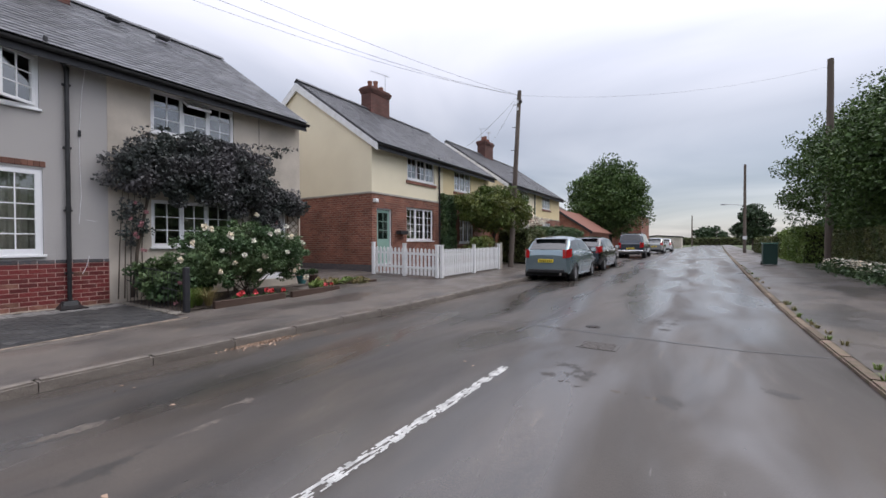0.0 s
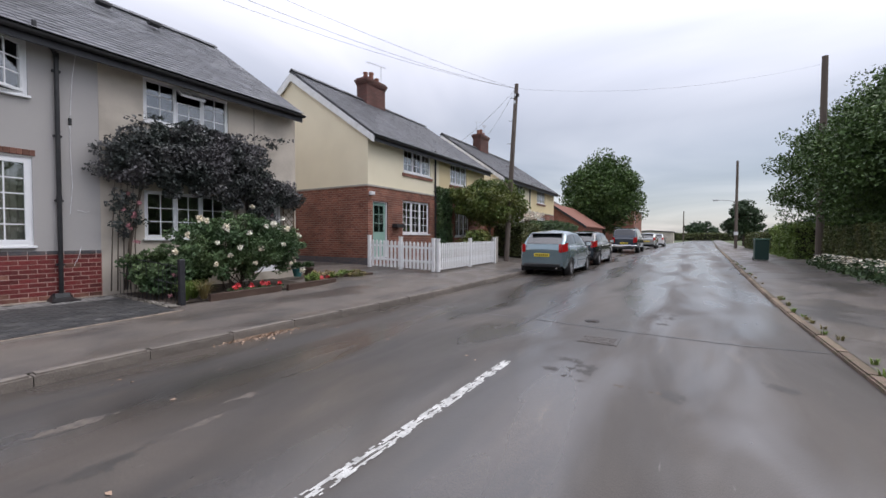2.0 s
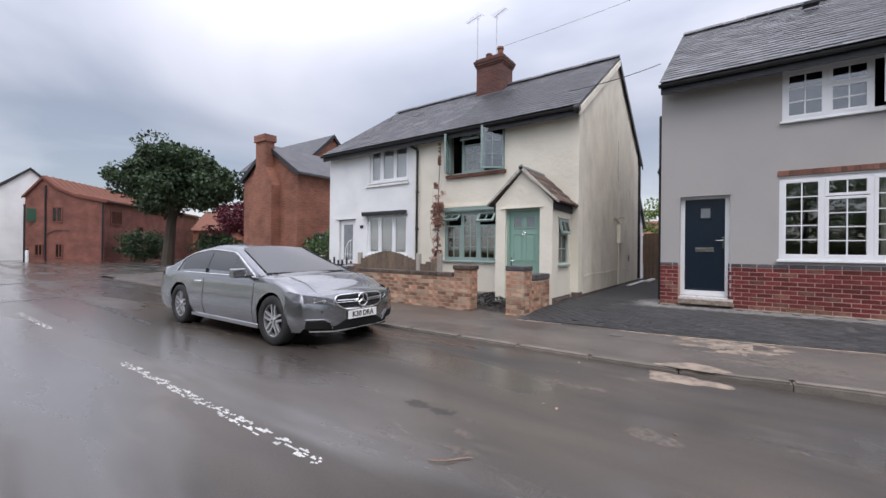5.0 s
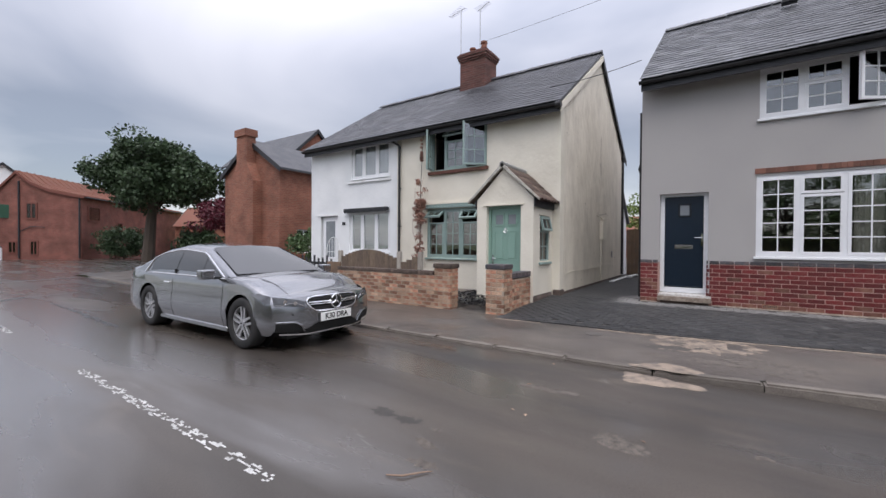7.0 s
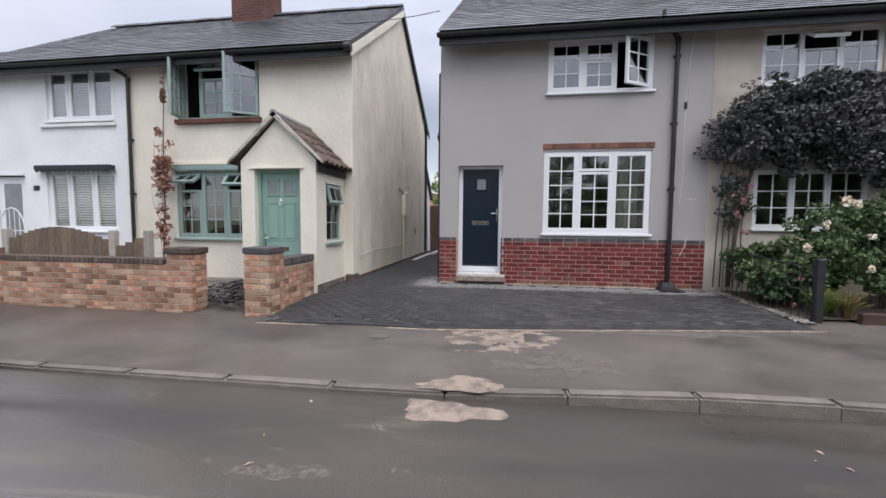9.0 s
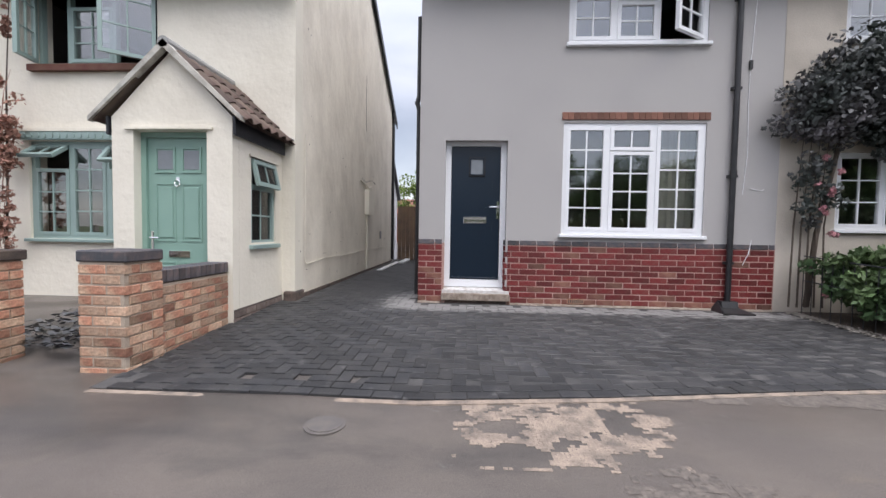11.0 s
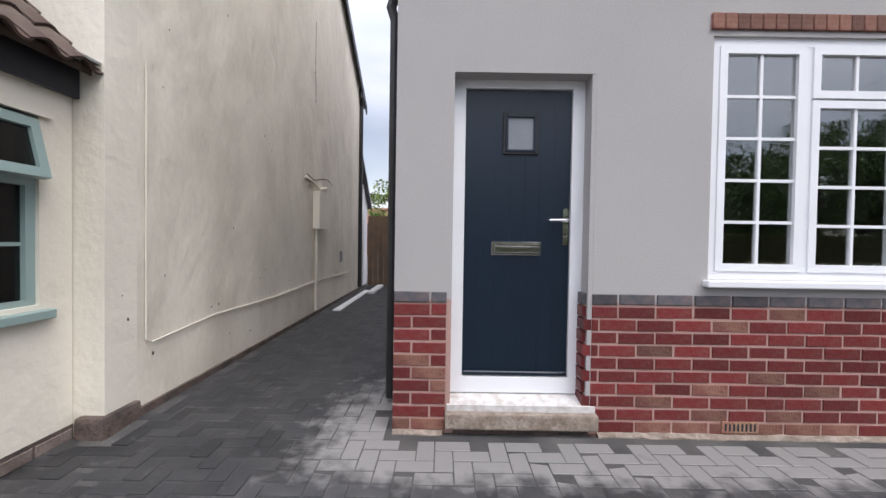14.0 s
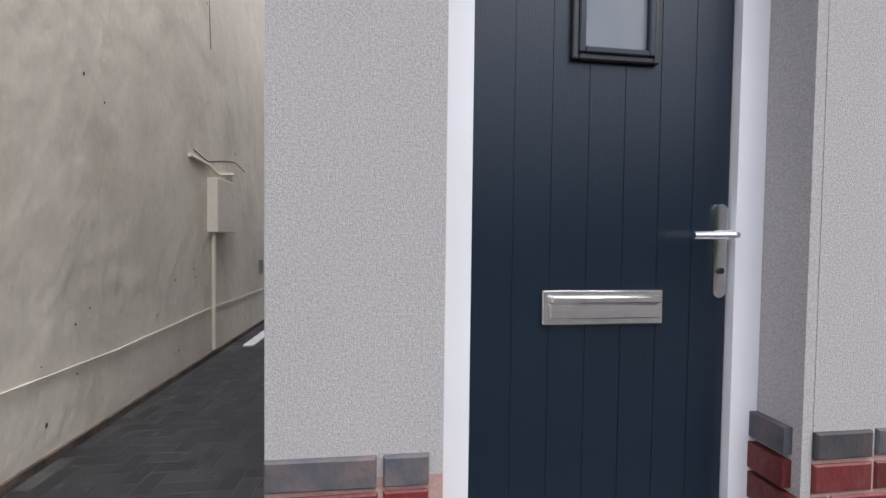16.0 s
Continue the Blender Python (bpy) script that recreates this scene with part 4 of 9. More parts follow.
def chimney(parent, x, y, wx, wy, z0, z1, mat, pots=2, caps=None):
    bm = boxed((x - wx / 2, x + wx / 2, y - wy / 2, y + wy / 2, z0, z1 - 0.30))
    c = part("chimney", bm, mat, parent)
    for i, (g, za, zb) in enumerate(((0.03, z1 - 0.30, z1 - 0.23), (0.06, z1 - 0.23, z1 - 0.15), (0.085, z1 - 0.15, z1 - 0.07), (0.03, z1 - 0.07, z1))):
        part("corbel_course", boxed((x - wx / 2 - g, x + wx / 2 + g, y - wy / 2 - g, y + wy / 2 + g, za, zb)), mat, c)
    part("lead_flashing", boxed((x - wx / 2 - 0.012, x + wx / 2 + 0.012, y - wy / 2 - 0.012, y + wy / 2 + 0.012, z0, z0 + 0.12)), LEAD, c)
    for i in range(pots):
        py = y + (i - (pots - 1) / 2) * (wy * 0.9 / max(pots, 1))
        h = (0.3, 0.42, 0.26)[i % 3]
        part("chimney_pot", tubed([(x, py, z1 - 0.02), (x, py, z1 + h * 0.8), (x, py, z1 + h * 0.82), (x, py, z1 + h)], [0.12, 0.095, 0.12, 0.115], 12), PANTILE, c)
    return c


def house_grey():
    f = FRONT_A
    holes = [(-1.216, -0.372, 0.38, 2.375), (0.315, 2.115, 1.165, 2.61), (0.345, 2.085, 3.615, 4.51), (3.72, 5.40, 1.28, 2.25), (3.73, 5.47, 3.62, 4.50), (6.1, 6.9, 0.42, 2.28)]
    walls = [(-1.56, 3.02, -0.1, 1.02, MORTAR_RED, 0.0), (-1.56, 3.02, 1.02, 4.85, GREY_RENDER, 0.0), (3.02, 7.35, -0.1, 4.85, CREAM_OLD, -0.006)]
    h = house_shell("grey_house", "two-storey semis, grey render over red brick beside dull cream render", f, -16.9, -1.56, 7.35, 0.2, 4.78, 7.27, walls, holes, SLATE, near=(0.0, 5.5, 14), gable_mats=(GREY_RENDER, CREAM_OLD), seed=3, verge=-0.02)
    chimney(h, -12.9, 2.95, 0.6, 0.92, 6.9, 8.45, BRICK_CHIMNEY, 1)
    return h


def house_cream():
    f = FRONT_N
    holes = [(-6.98, -5.3, 0.98, 2.32), (-6.85, -5.1, 3.34, 4.5), (-10.09, -8.36, 1.1, 2.36), (-10.0, -8.36, 3.4, 4.47), (-11.5, -10.65, 0.25, 2.3)]
    walls = [(-12.0, -8.07, -0.1, 4.7, WHITE_RENDER, 0.0), (-8.07, -3.21, -0.1, 4.7, CREAM, -0.004)]
    h = house_shell("cottage_pair", "old pair of cottages, one white and one cream render, slate roof", f, -16.3, -12.0, -3.21, 0.15, 4.64, 6.98, walls, holes, SLATE_DARK, near=(-7, -3, 18), gable_mats=(WHITE_RENDER, CREAM_SIDE), seed=5, over=0.25)
    chimney(h, -12.6, -7.3, 0.8, 1.0, 6.3, 8.0, BRICK_CHIMNEY, 2)
    return h


def house_yellow(name, y0, y1, seed, holes=()):
    f = FRONT_H
    walls = [(y0, y1, 0.0, 3.02, BRICK_WALL, 0.02), (y0, (y0 + y1) / 2, 3.02, 4.9, YELLOW_RENDER, 0.0), ((y0 + y1) / 2, y1, 3.02, 4.9, YELLOW_DEEP, 0.0)]
    h = house_shell(name, "pale yellow rendered pair of semis over red brick ground floor", f, -16.6, y0, y1, 0.42, 4.85, 7.45, walls, list(holes), SLATE_DARK, gable_mats=(YELLOW_RENDER, YELLOW_DEEP), seed=seed, rows_detail=seed < 9)
    chimney(h, -12.9, (y0 + y1) / 2, 0.6, 1.3, 7.0, 8.6, BRICK_CHIMNEY, 3)
    return h


HOUSE_A = house_grey()
HOUSE_N = house_cream()
HOUSE_Y = house_yellow("yellow_house", 10.1, 19.0, 7, [(10.32, 11.12, 0.6, 2.55), (11.98, 13.78, 1.45, 2.70), (12.05, 13.90, 3.76, 4.64), (15.5, 17.05, 3.7, 4.62), (15.9, 17.3, 1.35, 2.75)])
HOUSE_Z = house_yellow("yellow_house", 20.9, 31.6, 8, [(21.3, 22.1, 0.6, 2.55), (23.0, 25.0, 1.36, 2.76), (23.0, 24.8, 3.75, 4.62), (27.5, 29.3, 3.75, 4.62), (27.5, 29.4, 1.36, 2.76)])


# ---- windows, doors and brick of the grey and cream pair ----
def brick_course(parent, x, y0, y1, z0, rows, mats, height=0.077, length=0.225, holes=(), seed=4, back=0.05, offset=0.0, joint=0.013, axis="y", mix=0.0):
    """Single bricks laid in courses, their faces at x, inside (y0, y1), leaving out holes (y0, y1, z0, z1)."""
    rng = random.Random(seed)
    cache = {}
    for r in range(rows):
        y = y0 - (length / 2 if r % 2 else 0) - offset
        zc = z0 + r * height
        while y < y1 - 0.01:
            spans = [(max(y, y0), min(y + length - joint, y1))]
            for h in holes:
                if h[2] < zc + height / 2 < h[3]:
                    cut = []
                    for a, b in spans:
                        if b <= h[0] or a >= h[1]:
                            cut.append((a, b))
                        else:
                            cut += [(a, h[0])] if a < h[0] else []
                            cut += [(h[1], b)] if b > h[1] else []
                    spans = cut
            for a, b in spans:
                if b - a < 0.03:
                    continue
                key = round(b - a, 2)
                if key not in cache:
                    bm = boxed((-back, 0, -(b - a) / 2, (b - a) / 2, 0, height - joint))
                    bmesh.ops.bevel(bm, geom=[e for e in bm.edges if all(v.co.x > -0.001 for v in e.verts)], offset=0.004, segments=1, affect="EDGES")
                    cache[key] = to_mesh("brick", bm)
                    cache[key].materials.append(mats[0])
                o = part("brick", cache[key], None, parent)
                o.matrix_basis = Matrix.Translation((x + rng.uniform(-0.002, 0.003), (a + b) / 2, zc + rng.uniform(-0.0015, 0.0015))) @ Matrix.Rotation(rng.uniform(-0.012, 0.012), 4, "Z") if axis == "y" else Matrix.Translation(((a + b) / 2, x + rng.uniform(-0.003, 0.002), zc)) @ Matrix.Rotation(radians(90), 4, "Z")
                worn = mats[1] if len(mats) > 1 and (rng.random() < mix if mix else r < 2 and rng.random() < 0.7 or rng.random() < 0.1) else None
                if worn:
                    o.material_slots[0].link = "OBJECT"
                    o.material_slots[0].material = worn
            y += length


def casement(u0, u1, cols=2, rows=5, state=None):
    return (u0, u1, [(0, 1, cols, rows, state)])


def grey_front():
    h, x = HOUSE_A, FRONT_A
    window(h, x + 0.01, 0.315, 2.115, 1.165, 2.61, [casement(0, 0.315), (0.315, 0.66, [(0, 0.765, 2, 4, None), (0.775, 1, 2, 1, None)]), casement(0.66, 1)], WHITE_PVC, "white double-glazed window with glazing bars", curtains=((0.72, 0.98),), deep=0.03)
    window(h, x + 0.01, 0.345, 2.085, 3.615, 4.51, [casement(0, 0.33, 2, 3), (0.33, 0.66, [(0, 0.6, 2, 2, None), (0.61, 1, 2, 1, None)]), casement(0.66, 1, 2, 3, ("right", 32))], WHITE_PVC, "white window with one casement standing open", deep=0.03)
    window(h, x + 0.0, 3.72, 5.40, 1.28, 2.25, [casement(0, 0.34, 2, 3), casement(0.34, 0.67, 2, 3), casement(0.67, 1, 2, 3)], WHITE_PVC, "white window half hidden by climbers", deep=0.04, slim=0.022)
    window(h, x + 0.0, 3.73, 5.47, 3.62, 4.50, [casement(0, 0.34, 2, 3), (0.34, 0.67, [(0, 0.64, 2, 2, None), (0.66, 1, 2, 1, ("top", 55))]), casement(0.67, 1, 2, 3)], WHITE_PVC, "white window with its top fanlight open", deep=0.04, slim=0.022)
    d = part("door_frame", boxed((x - 0.19, x - 0.115, -1.216, -1.142, 0.42, 2.375), (x - 0.19, x - 0.115, -0.475, -0.40, 0.42, 2.375), (x - 0.19, x - 0.115, -1.142, -0.475, 2.325, 2.375), (x - 0.19, x - 0.115, -1.142, -0.475, 0.42, 0.52)), WHITE_PVC, h, "white plastic door frame")
    part("reveal", boxed((x - 0.25, x - 0.001, -0.399, -0.3725, 0.40, 2.372)), GREY_RENDER, h)
    leaf = bmesh.new()
    y0, y1, z0, z1 = -1.139, -0.478, 0.523, 2.322
    edges = [y0, y0 + 0.1] + [y0 + 0.1 + (y1 - y0 - 0.2) * i / 5 for i in range(1, 6)] + [y1]
    box(leaf, x - 0.17, x - 0.1385, y0, y1, z0, z1)
    door = part("door", leaf, NAVY, h, "navy blue composite front door")
    for a, b in zip(edges, edges[1:]):
        part("door_board", boxed((x - 0.15, x - 0.137, a + 0.001, b - 0.001, z0 + 0.001, z1 - 0.001)), NAVY, door)
    part("weather_bar", bevelled(boxed((x - 0.14, x - 0.118, y0 + 0.005, y1 - 0.005, z0 + 0.004, z0 + 0.03)), 0.006), NAVY, door)
    gy0, gy1, gz0, gz1 = -0.905, -0.685, 1.92, 2.18
    for w, dx in ((0.0, 0.014), (0.014, 0.02)):
        bm = bmesh.new()
        t = 0.016
        for s in ((gy0 + w, gy0 + w + t, gz0 + w, gz1 - w), (gy1 - w - t, gy1 - w, gz0 + w, gz1 - w), (gy0 + w + t, gy1 - w - t, gz0 + w, gz0 + w + t), (gy0 + w + t, gy1 - w - t, gz1 - w - t, gz1 - w)):
            box(bm, x - 0.137, x - 0.137 + dx, *s)
        part("glazing_bead", bevelled(bm, 0.003), BLACK_PLASTIC if not w else NAVY, door)
    part("door_glass", boxed((x - 0.136, x - 0.132, gy0 + 0.03, gy1 - 0.03, gz0 + 0.03, gz1 - 0.03)), FROSTED, door)
    ly0, ly1, lz0, lz1 = -0.965, -0.655, 1.288, 1.372
    lb = part("letter_box", bevelled(boxed((x - 0.137, x - 0.128, ly0, ly1, lz0, lz1)), 0.003), CHROME, door, "chrome letter box")
    part("letter_flap", bevelled(boxed((x - 0.128, x - 0.119, ly0 + 0.016, ly1 - 0.016, lz0 + 0.016, lz0 + 0.052)), 0.003), CHROME, door)
    part("letter_lip", bevelled(boxed((x - 0.128, x - 0.110, ly0 + 0.016, ly1 - 0.016, lz1 - 0.03, lz1 - 0.012)), 0.004), CHROME, door)
    hy = -0.503
    plate = tubed([(x - 0.137, hy, 0), (x - 0.129, hy, 0)], 0.018, 16)
    for v in plate.verts:
        v.co.z += 1.37 if v.co.z < 0 else 1.57
    part("handle_plate", plate, CHROME, door, "chrome handle plate")
    part("handle", tubed([(x - 0.13, hy, 1.51), (x - 0.085, hy, 1.51), (x - 0.08, hy - 0.012, 1.51), (x - 0.08, hy - 0.115, 1.508)], [0.012, 0.011, 0.0105, 0.009], 10), CHROME, door, "chrome lever handle")
    part("keyhole", tubed([(x - 0.13, hy, 1.42), (x - 0.124, hy, 1.42)], 0.008, 10), IRON, door)
    sill = prism(bmesh.new(), [(x - 0.19, 0.418), (x - 0.10, 0.410), (x + 0.012, 0.388), (x + 0.012, 0.350), (x - 0.19, 0.350)], "y", -1.235, -0.345)
    part("door_sill", sill, OLD_WHITE, h, "worn white painted sloping door sill")
    step = bevelled(boxed((x - 0.2, x + 0.055, -1.245, -0.335, 0.255, 0.349)), 0.012, 2)
    part("doorstep", step, STEP_STONE, h, "worn brown stone doorstep")
    # Set back under the step; the recess's shade is put in as dark brown.
    part("step_base", bevelled(boxed((x - 0.2, x + 0.005, -1.2, -0.375, 0.1, 0.253)), 0.008), PLINTH, h)
    rough = random.Random(12)
    for a, b in ((-1.56, -1.26), (-0.33, 3.0)):
        foot = bmesh.new()
        n = int((b - a) / 0.06)
        rows_ = [[foot.verts.new((x + dx + rough.uniform(-0.008, 0.008), a + (b - a) * i / n, z + rough.uniform(-0.006, 0.006))) for dx, z in ((-0.02, 0.236), (0.018, 0.232), (0.034, 0.215), (0.036, 0.15))] for i in range(n + 1)]
        for p, q in zip(rows_, rows_[1:]):
            for k in range(3):
                foot.faces.new((p[k], p[k + 1], q[k + 1], q[k]))
        part("footing_mortar", foot, STEP_STONE, h, "ragged mortar along the foot of the brickwork")
    # lintel bricks over the ground floor window
    rng = random.Random(2)
    lint = part("lintel", boxed((x - 0.1, x + 0.004, 0.29, 2.155, 2.645, 2.738)), MORTAR_RED, h, "brown brick lintel")
    n = 25
    shared = to_mesh("brick", bevelled(boxed((-0.05, 0, -0.034, 0.034, 0, 0.096)), 0.004))
    shared.materials.append(WORN_BRICK)
    for i in range(n):
        part("brick", shared, None, lint).matrix_basis = Matrix.Translation((x + 0.016 + rng.uniform(-0.002, 0.002), 0.33 + (2.115 - 0.33) * i / (n - 1), 2.643)) @ Matrix.Scale(1.06, 4, (0, 1, 0))
    # the small dark vent and its cable
    part("cable_box", bevelled(boxed((x, x + 0.03, 2.585, 2.625, 3.27, 3.38)), 0.004), BLACK_PLASTIC, h)
    part("cable", tubed([(x + 0.006, 2.7, 4.5), (x + 0.006, 2.65, 4.1), (x + 0.008, 2.605, 3.36), (x + 0.006, 2.6, 2.9), (x + 0.006, 2.62, 2.2), (x + 0.006, 2.58, 1.7)], 0.004, 5), WHITE_PVC, h)
    part("cable", tubed([(x + 0.006, 2.68, 1.78), (x + 0.01, 2.8, 1.75), (x + 0.006, 2.84, 1.77)], 0.004, 5), WHITE_PVC, h)
    part("cable", tubed([(x + 0.006, 2.62, 0.8), (x + 0.02, 2.68, 0.95), (x + 0.006, 2.72, 1.12)], 0.004, 5), WHITE_PVC, h)


def downpipe(parent, x, y, z0, z1, lean_y=0.0, shoe=True, r=0.034, neck=0.25):
    pts = [(x + neck, y - 0.32 + lean_y, z1 + 0.08), (x + neck, y - 0.32, z1), (x + neck * 0.85, y - 0.28, z1 - 0.06), (x + 0.06, y - 0.03, z1 - 0.22), (x + 0.05, y, z1 - 0.30), (x + 0.05, y + lean_y, z0)]
    p = part("downpipe", tubed(pts, r, 12), BLACK_PLASTIC, parent, "black plastic downpipe")
    for z in np.arange(z0 + 0.5, z1 - 0.4, 1.1):
        part("pipe_clip", boxed((x, x + 0.06, y - 0.055 + lean_y * 0.5, y + 0.055 + lean_y * 0.5, z, z + 0.035)), BLACK_PLASTIC, p)
    for z in (z0 + 1.6, z1 - 0.34):
        part("pipe_socket", tubed([(x + 0.05, y + lean_y * 0.5, z), (x + 0.05, y + lean_y * 0.5, z + 0.09)], r + 0.007, 12), BLACK_PLASTIC, p)
    return p


grey_front()
downpipe(HOUSE_A, FRONT_A, 2.43, 0.31, 4.68, neck=0.3)
shoe = bmesh.new()
prism(shoe, [(FRONT_A - 0.01, 0.21), (FRONT_A + 0.30, 0.2), (FRONT_A + 0.30, 0.222), (FRONT_A + 0.12, 0.265), (FRONT_A + 0.095, 0.34), (FRONT_A + 0.01, 0.34)], "y", 2.33, 2.53)
for v in shoe.verts:
    if v.co.z < 0.26:
        v.co.y += 0.09 if v.co.y > 2.43 else -0.09
part("pipe_shoe", shoe, BLACK_PLASTIC, HOUSE_A, "flared black plastic pipe shoe")
part("corner_pipe", tubed([(-9.75, -1.63, 0.25), (-9.75, -1.63, 2.9), (-9.75, -1.66, 3.0), (-9.75, -1.63, 3.1), (-9.75, -1.63, 4.2)], 0.036, 10), BLACK_PLASTIC, HOUSE_A)
part("movement_joint", boxed((FRONT_A - 0.01, FRONT_A + 0.006, 3.012, 3.03, 1.05, 4.6)), CREAM_OLD, HOUSE_A)
part("movement_joint", boxed((FRONT_A - 0.01, FRONT_A - 0.001, 6.12, 6.13, 2.6, 4.55)), BLACK_PAINT, HOUSE_A)
for y in (4.0, 5.1, 0.9):
    part("roof_vent", boxed((-12.35, -12.15, y, y + 0.28, 6.93, 6.99)), BLACK_PLASTIC, HOUSE_A)
# the cream half's door, with its wreath
cd = part("door", boxed((FRONT_A - 0.16, FRONT_A - 0.1, 6.16, 6.84, 0.45, 2.22)), WHITE_PVC, HOUSE_A, "white door with a glazed upper panel")
part("door_glass", boxed((FRONT_A - 0.1, FRONT_A - 0.094, 6.26, 6.74, 1.35, 2.1)), DARK_GLASS, cd)
part("door_frame", outer_frame(FRONT_A - 0.06, 6.1, 6.9, 0.42, 2.28, 0.06, 0.09), WHITE_PVC, HOUSE_A)
part("door_panel_bead", outer_frame(FRONT_A - 0.094, 6.28, 6.72, 0.6, 1.25, 0.02, 0.008), WHITE_PVC, cd)


def green_door(parent, x, y0, y1, z0, z1, mat, glazed=True):
    """A panelled door in the face at x."""
    part("door_frame", outer_frame(x, y0, y1, z0, z1, 0.055, 0.08), mat, parent)
    y0, y1, z0, z1 = y0 + 0.058, y1 - 0.058, z0 + 0.058, z1 - 0.058
    door = part("door", boxed((x - 0.07, x - 0.032, y0, y1, z0, z1)), mat, parent, "sage green panelled door")
    w, h = y1 - y0, z1 - z0
    for a, b in ((0.12, 0.45), (0.55, 0.88)):
        part("door_glass", bevelled(boxed((x - 0.032, x - 0.026, y0 + w * (a + 0.04), y0 + w * (b - 0.04), z0 + h * 0.82, z0 + h * 0.93)), 0.002), FROSTED, door)
        part("glass_bead", outer_frame(x - 0.018, y0 + w * a, y0 + w * b, z0 + h * 0.80, z0 + h * 0.95, 0.022, 0.014), mat, door)
        for c, d in ((0.40, 0.74), (0.06, 0.28)):
            part("panel", bevelled(boxed((x - 0.034, x - 0.022, y0 + w * (a + 0.045), y0 + w * (b - 0.045), z0 + h * (c + 0.02), z0 + h * (d - 0.02))), 0.008), mat, door)
            part("panel_bead", outer_frame(x - 0.024, y0 + w * a, y0 + w * b, z0 + h * c, z0 + h * d, 0.014, 0.009), mat, door)
    part("letter_box", bevelled(boxed((x - 0.032, x - 0.02, y0 + w * 0.33, y0 + w * 0.68, z0 + h * 0.305, z0 + h * 0.345)), 0.003), CHROME, door, "chrome letter box")
    part("handle_plate", bevelled(boxed((x - 0.032, x - 0.024, y0 + 0.025, y0 + 0.055, z0 + h * 0.34, z0 + h * 0.46)), 0.003), CHROME, door)
    part("handle", tubed([(x - 0.03, y0 + 0.04, z0 + h * 0.42), (x + 0.01, y0 + 0.04, z0 + h * 0.42), (x + 0.012, y0 + 0.14, z0 + h * 0.42)], 0.009, 8), CHROME, door)
    ring = [(x - 0.005, y0 + w * 0.5 + 0.03 * math.cos(a), z0 + h * 0.74 + 0.035 * math.sin(a)) for a in np.linspace(0, 2 * math.pi, 13)]
    part("knocker", tubed(ring, 0.006, 6), CHROME, door)
    part("knocker_plate", tubed([(x - 0.032, y0 + w * 0.5, z0 + h * 0.765), (x - 0.012, y0 + w * 0.5, z0 + h * 0.765)], 0.022, 12), CHROME, door)
    return door




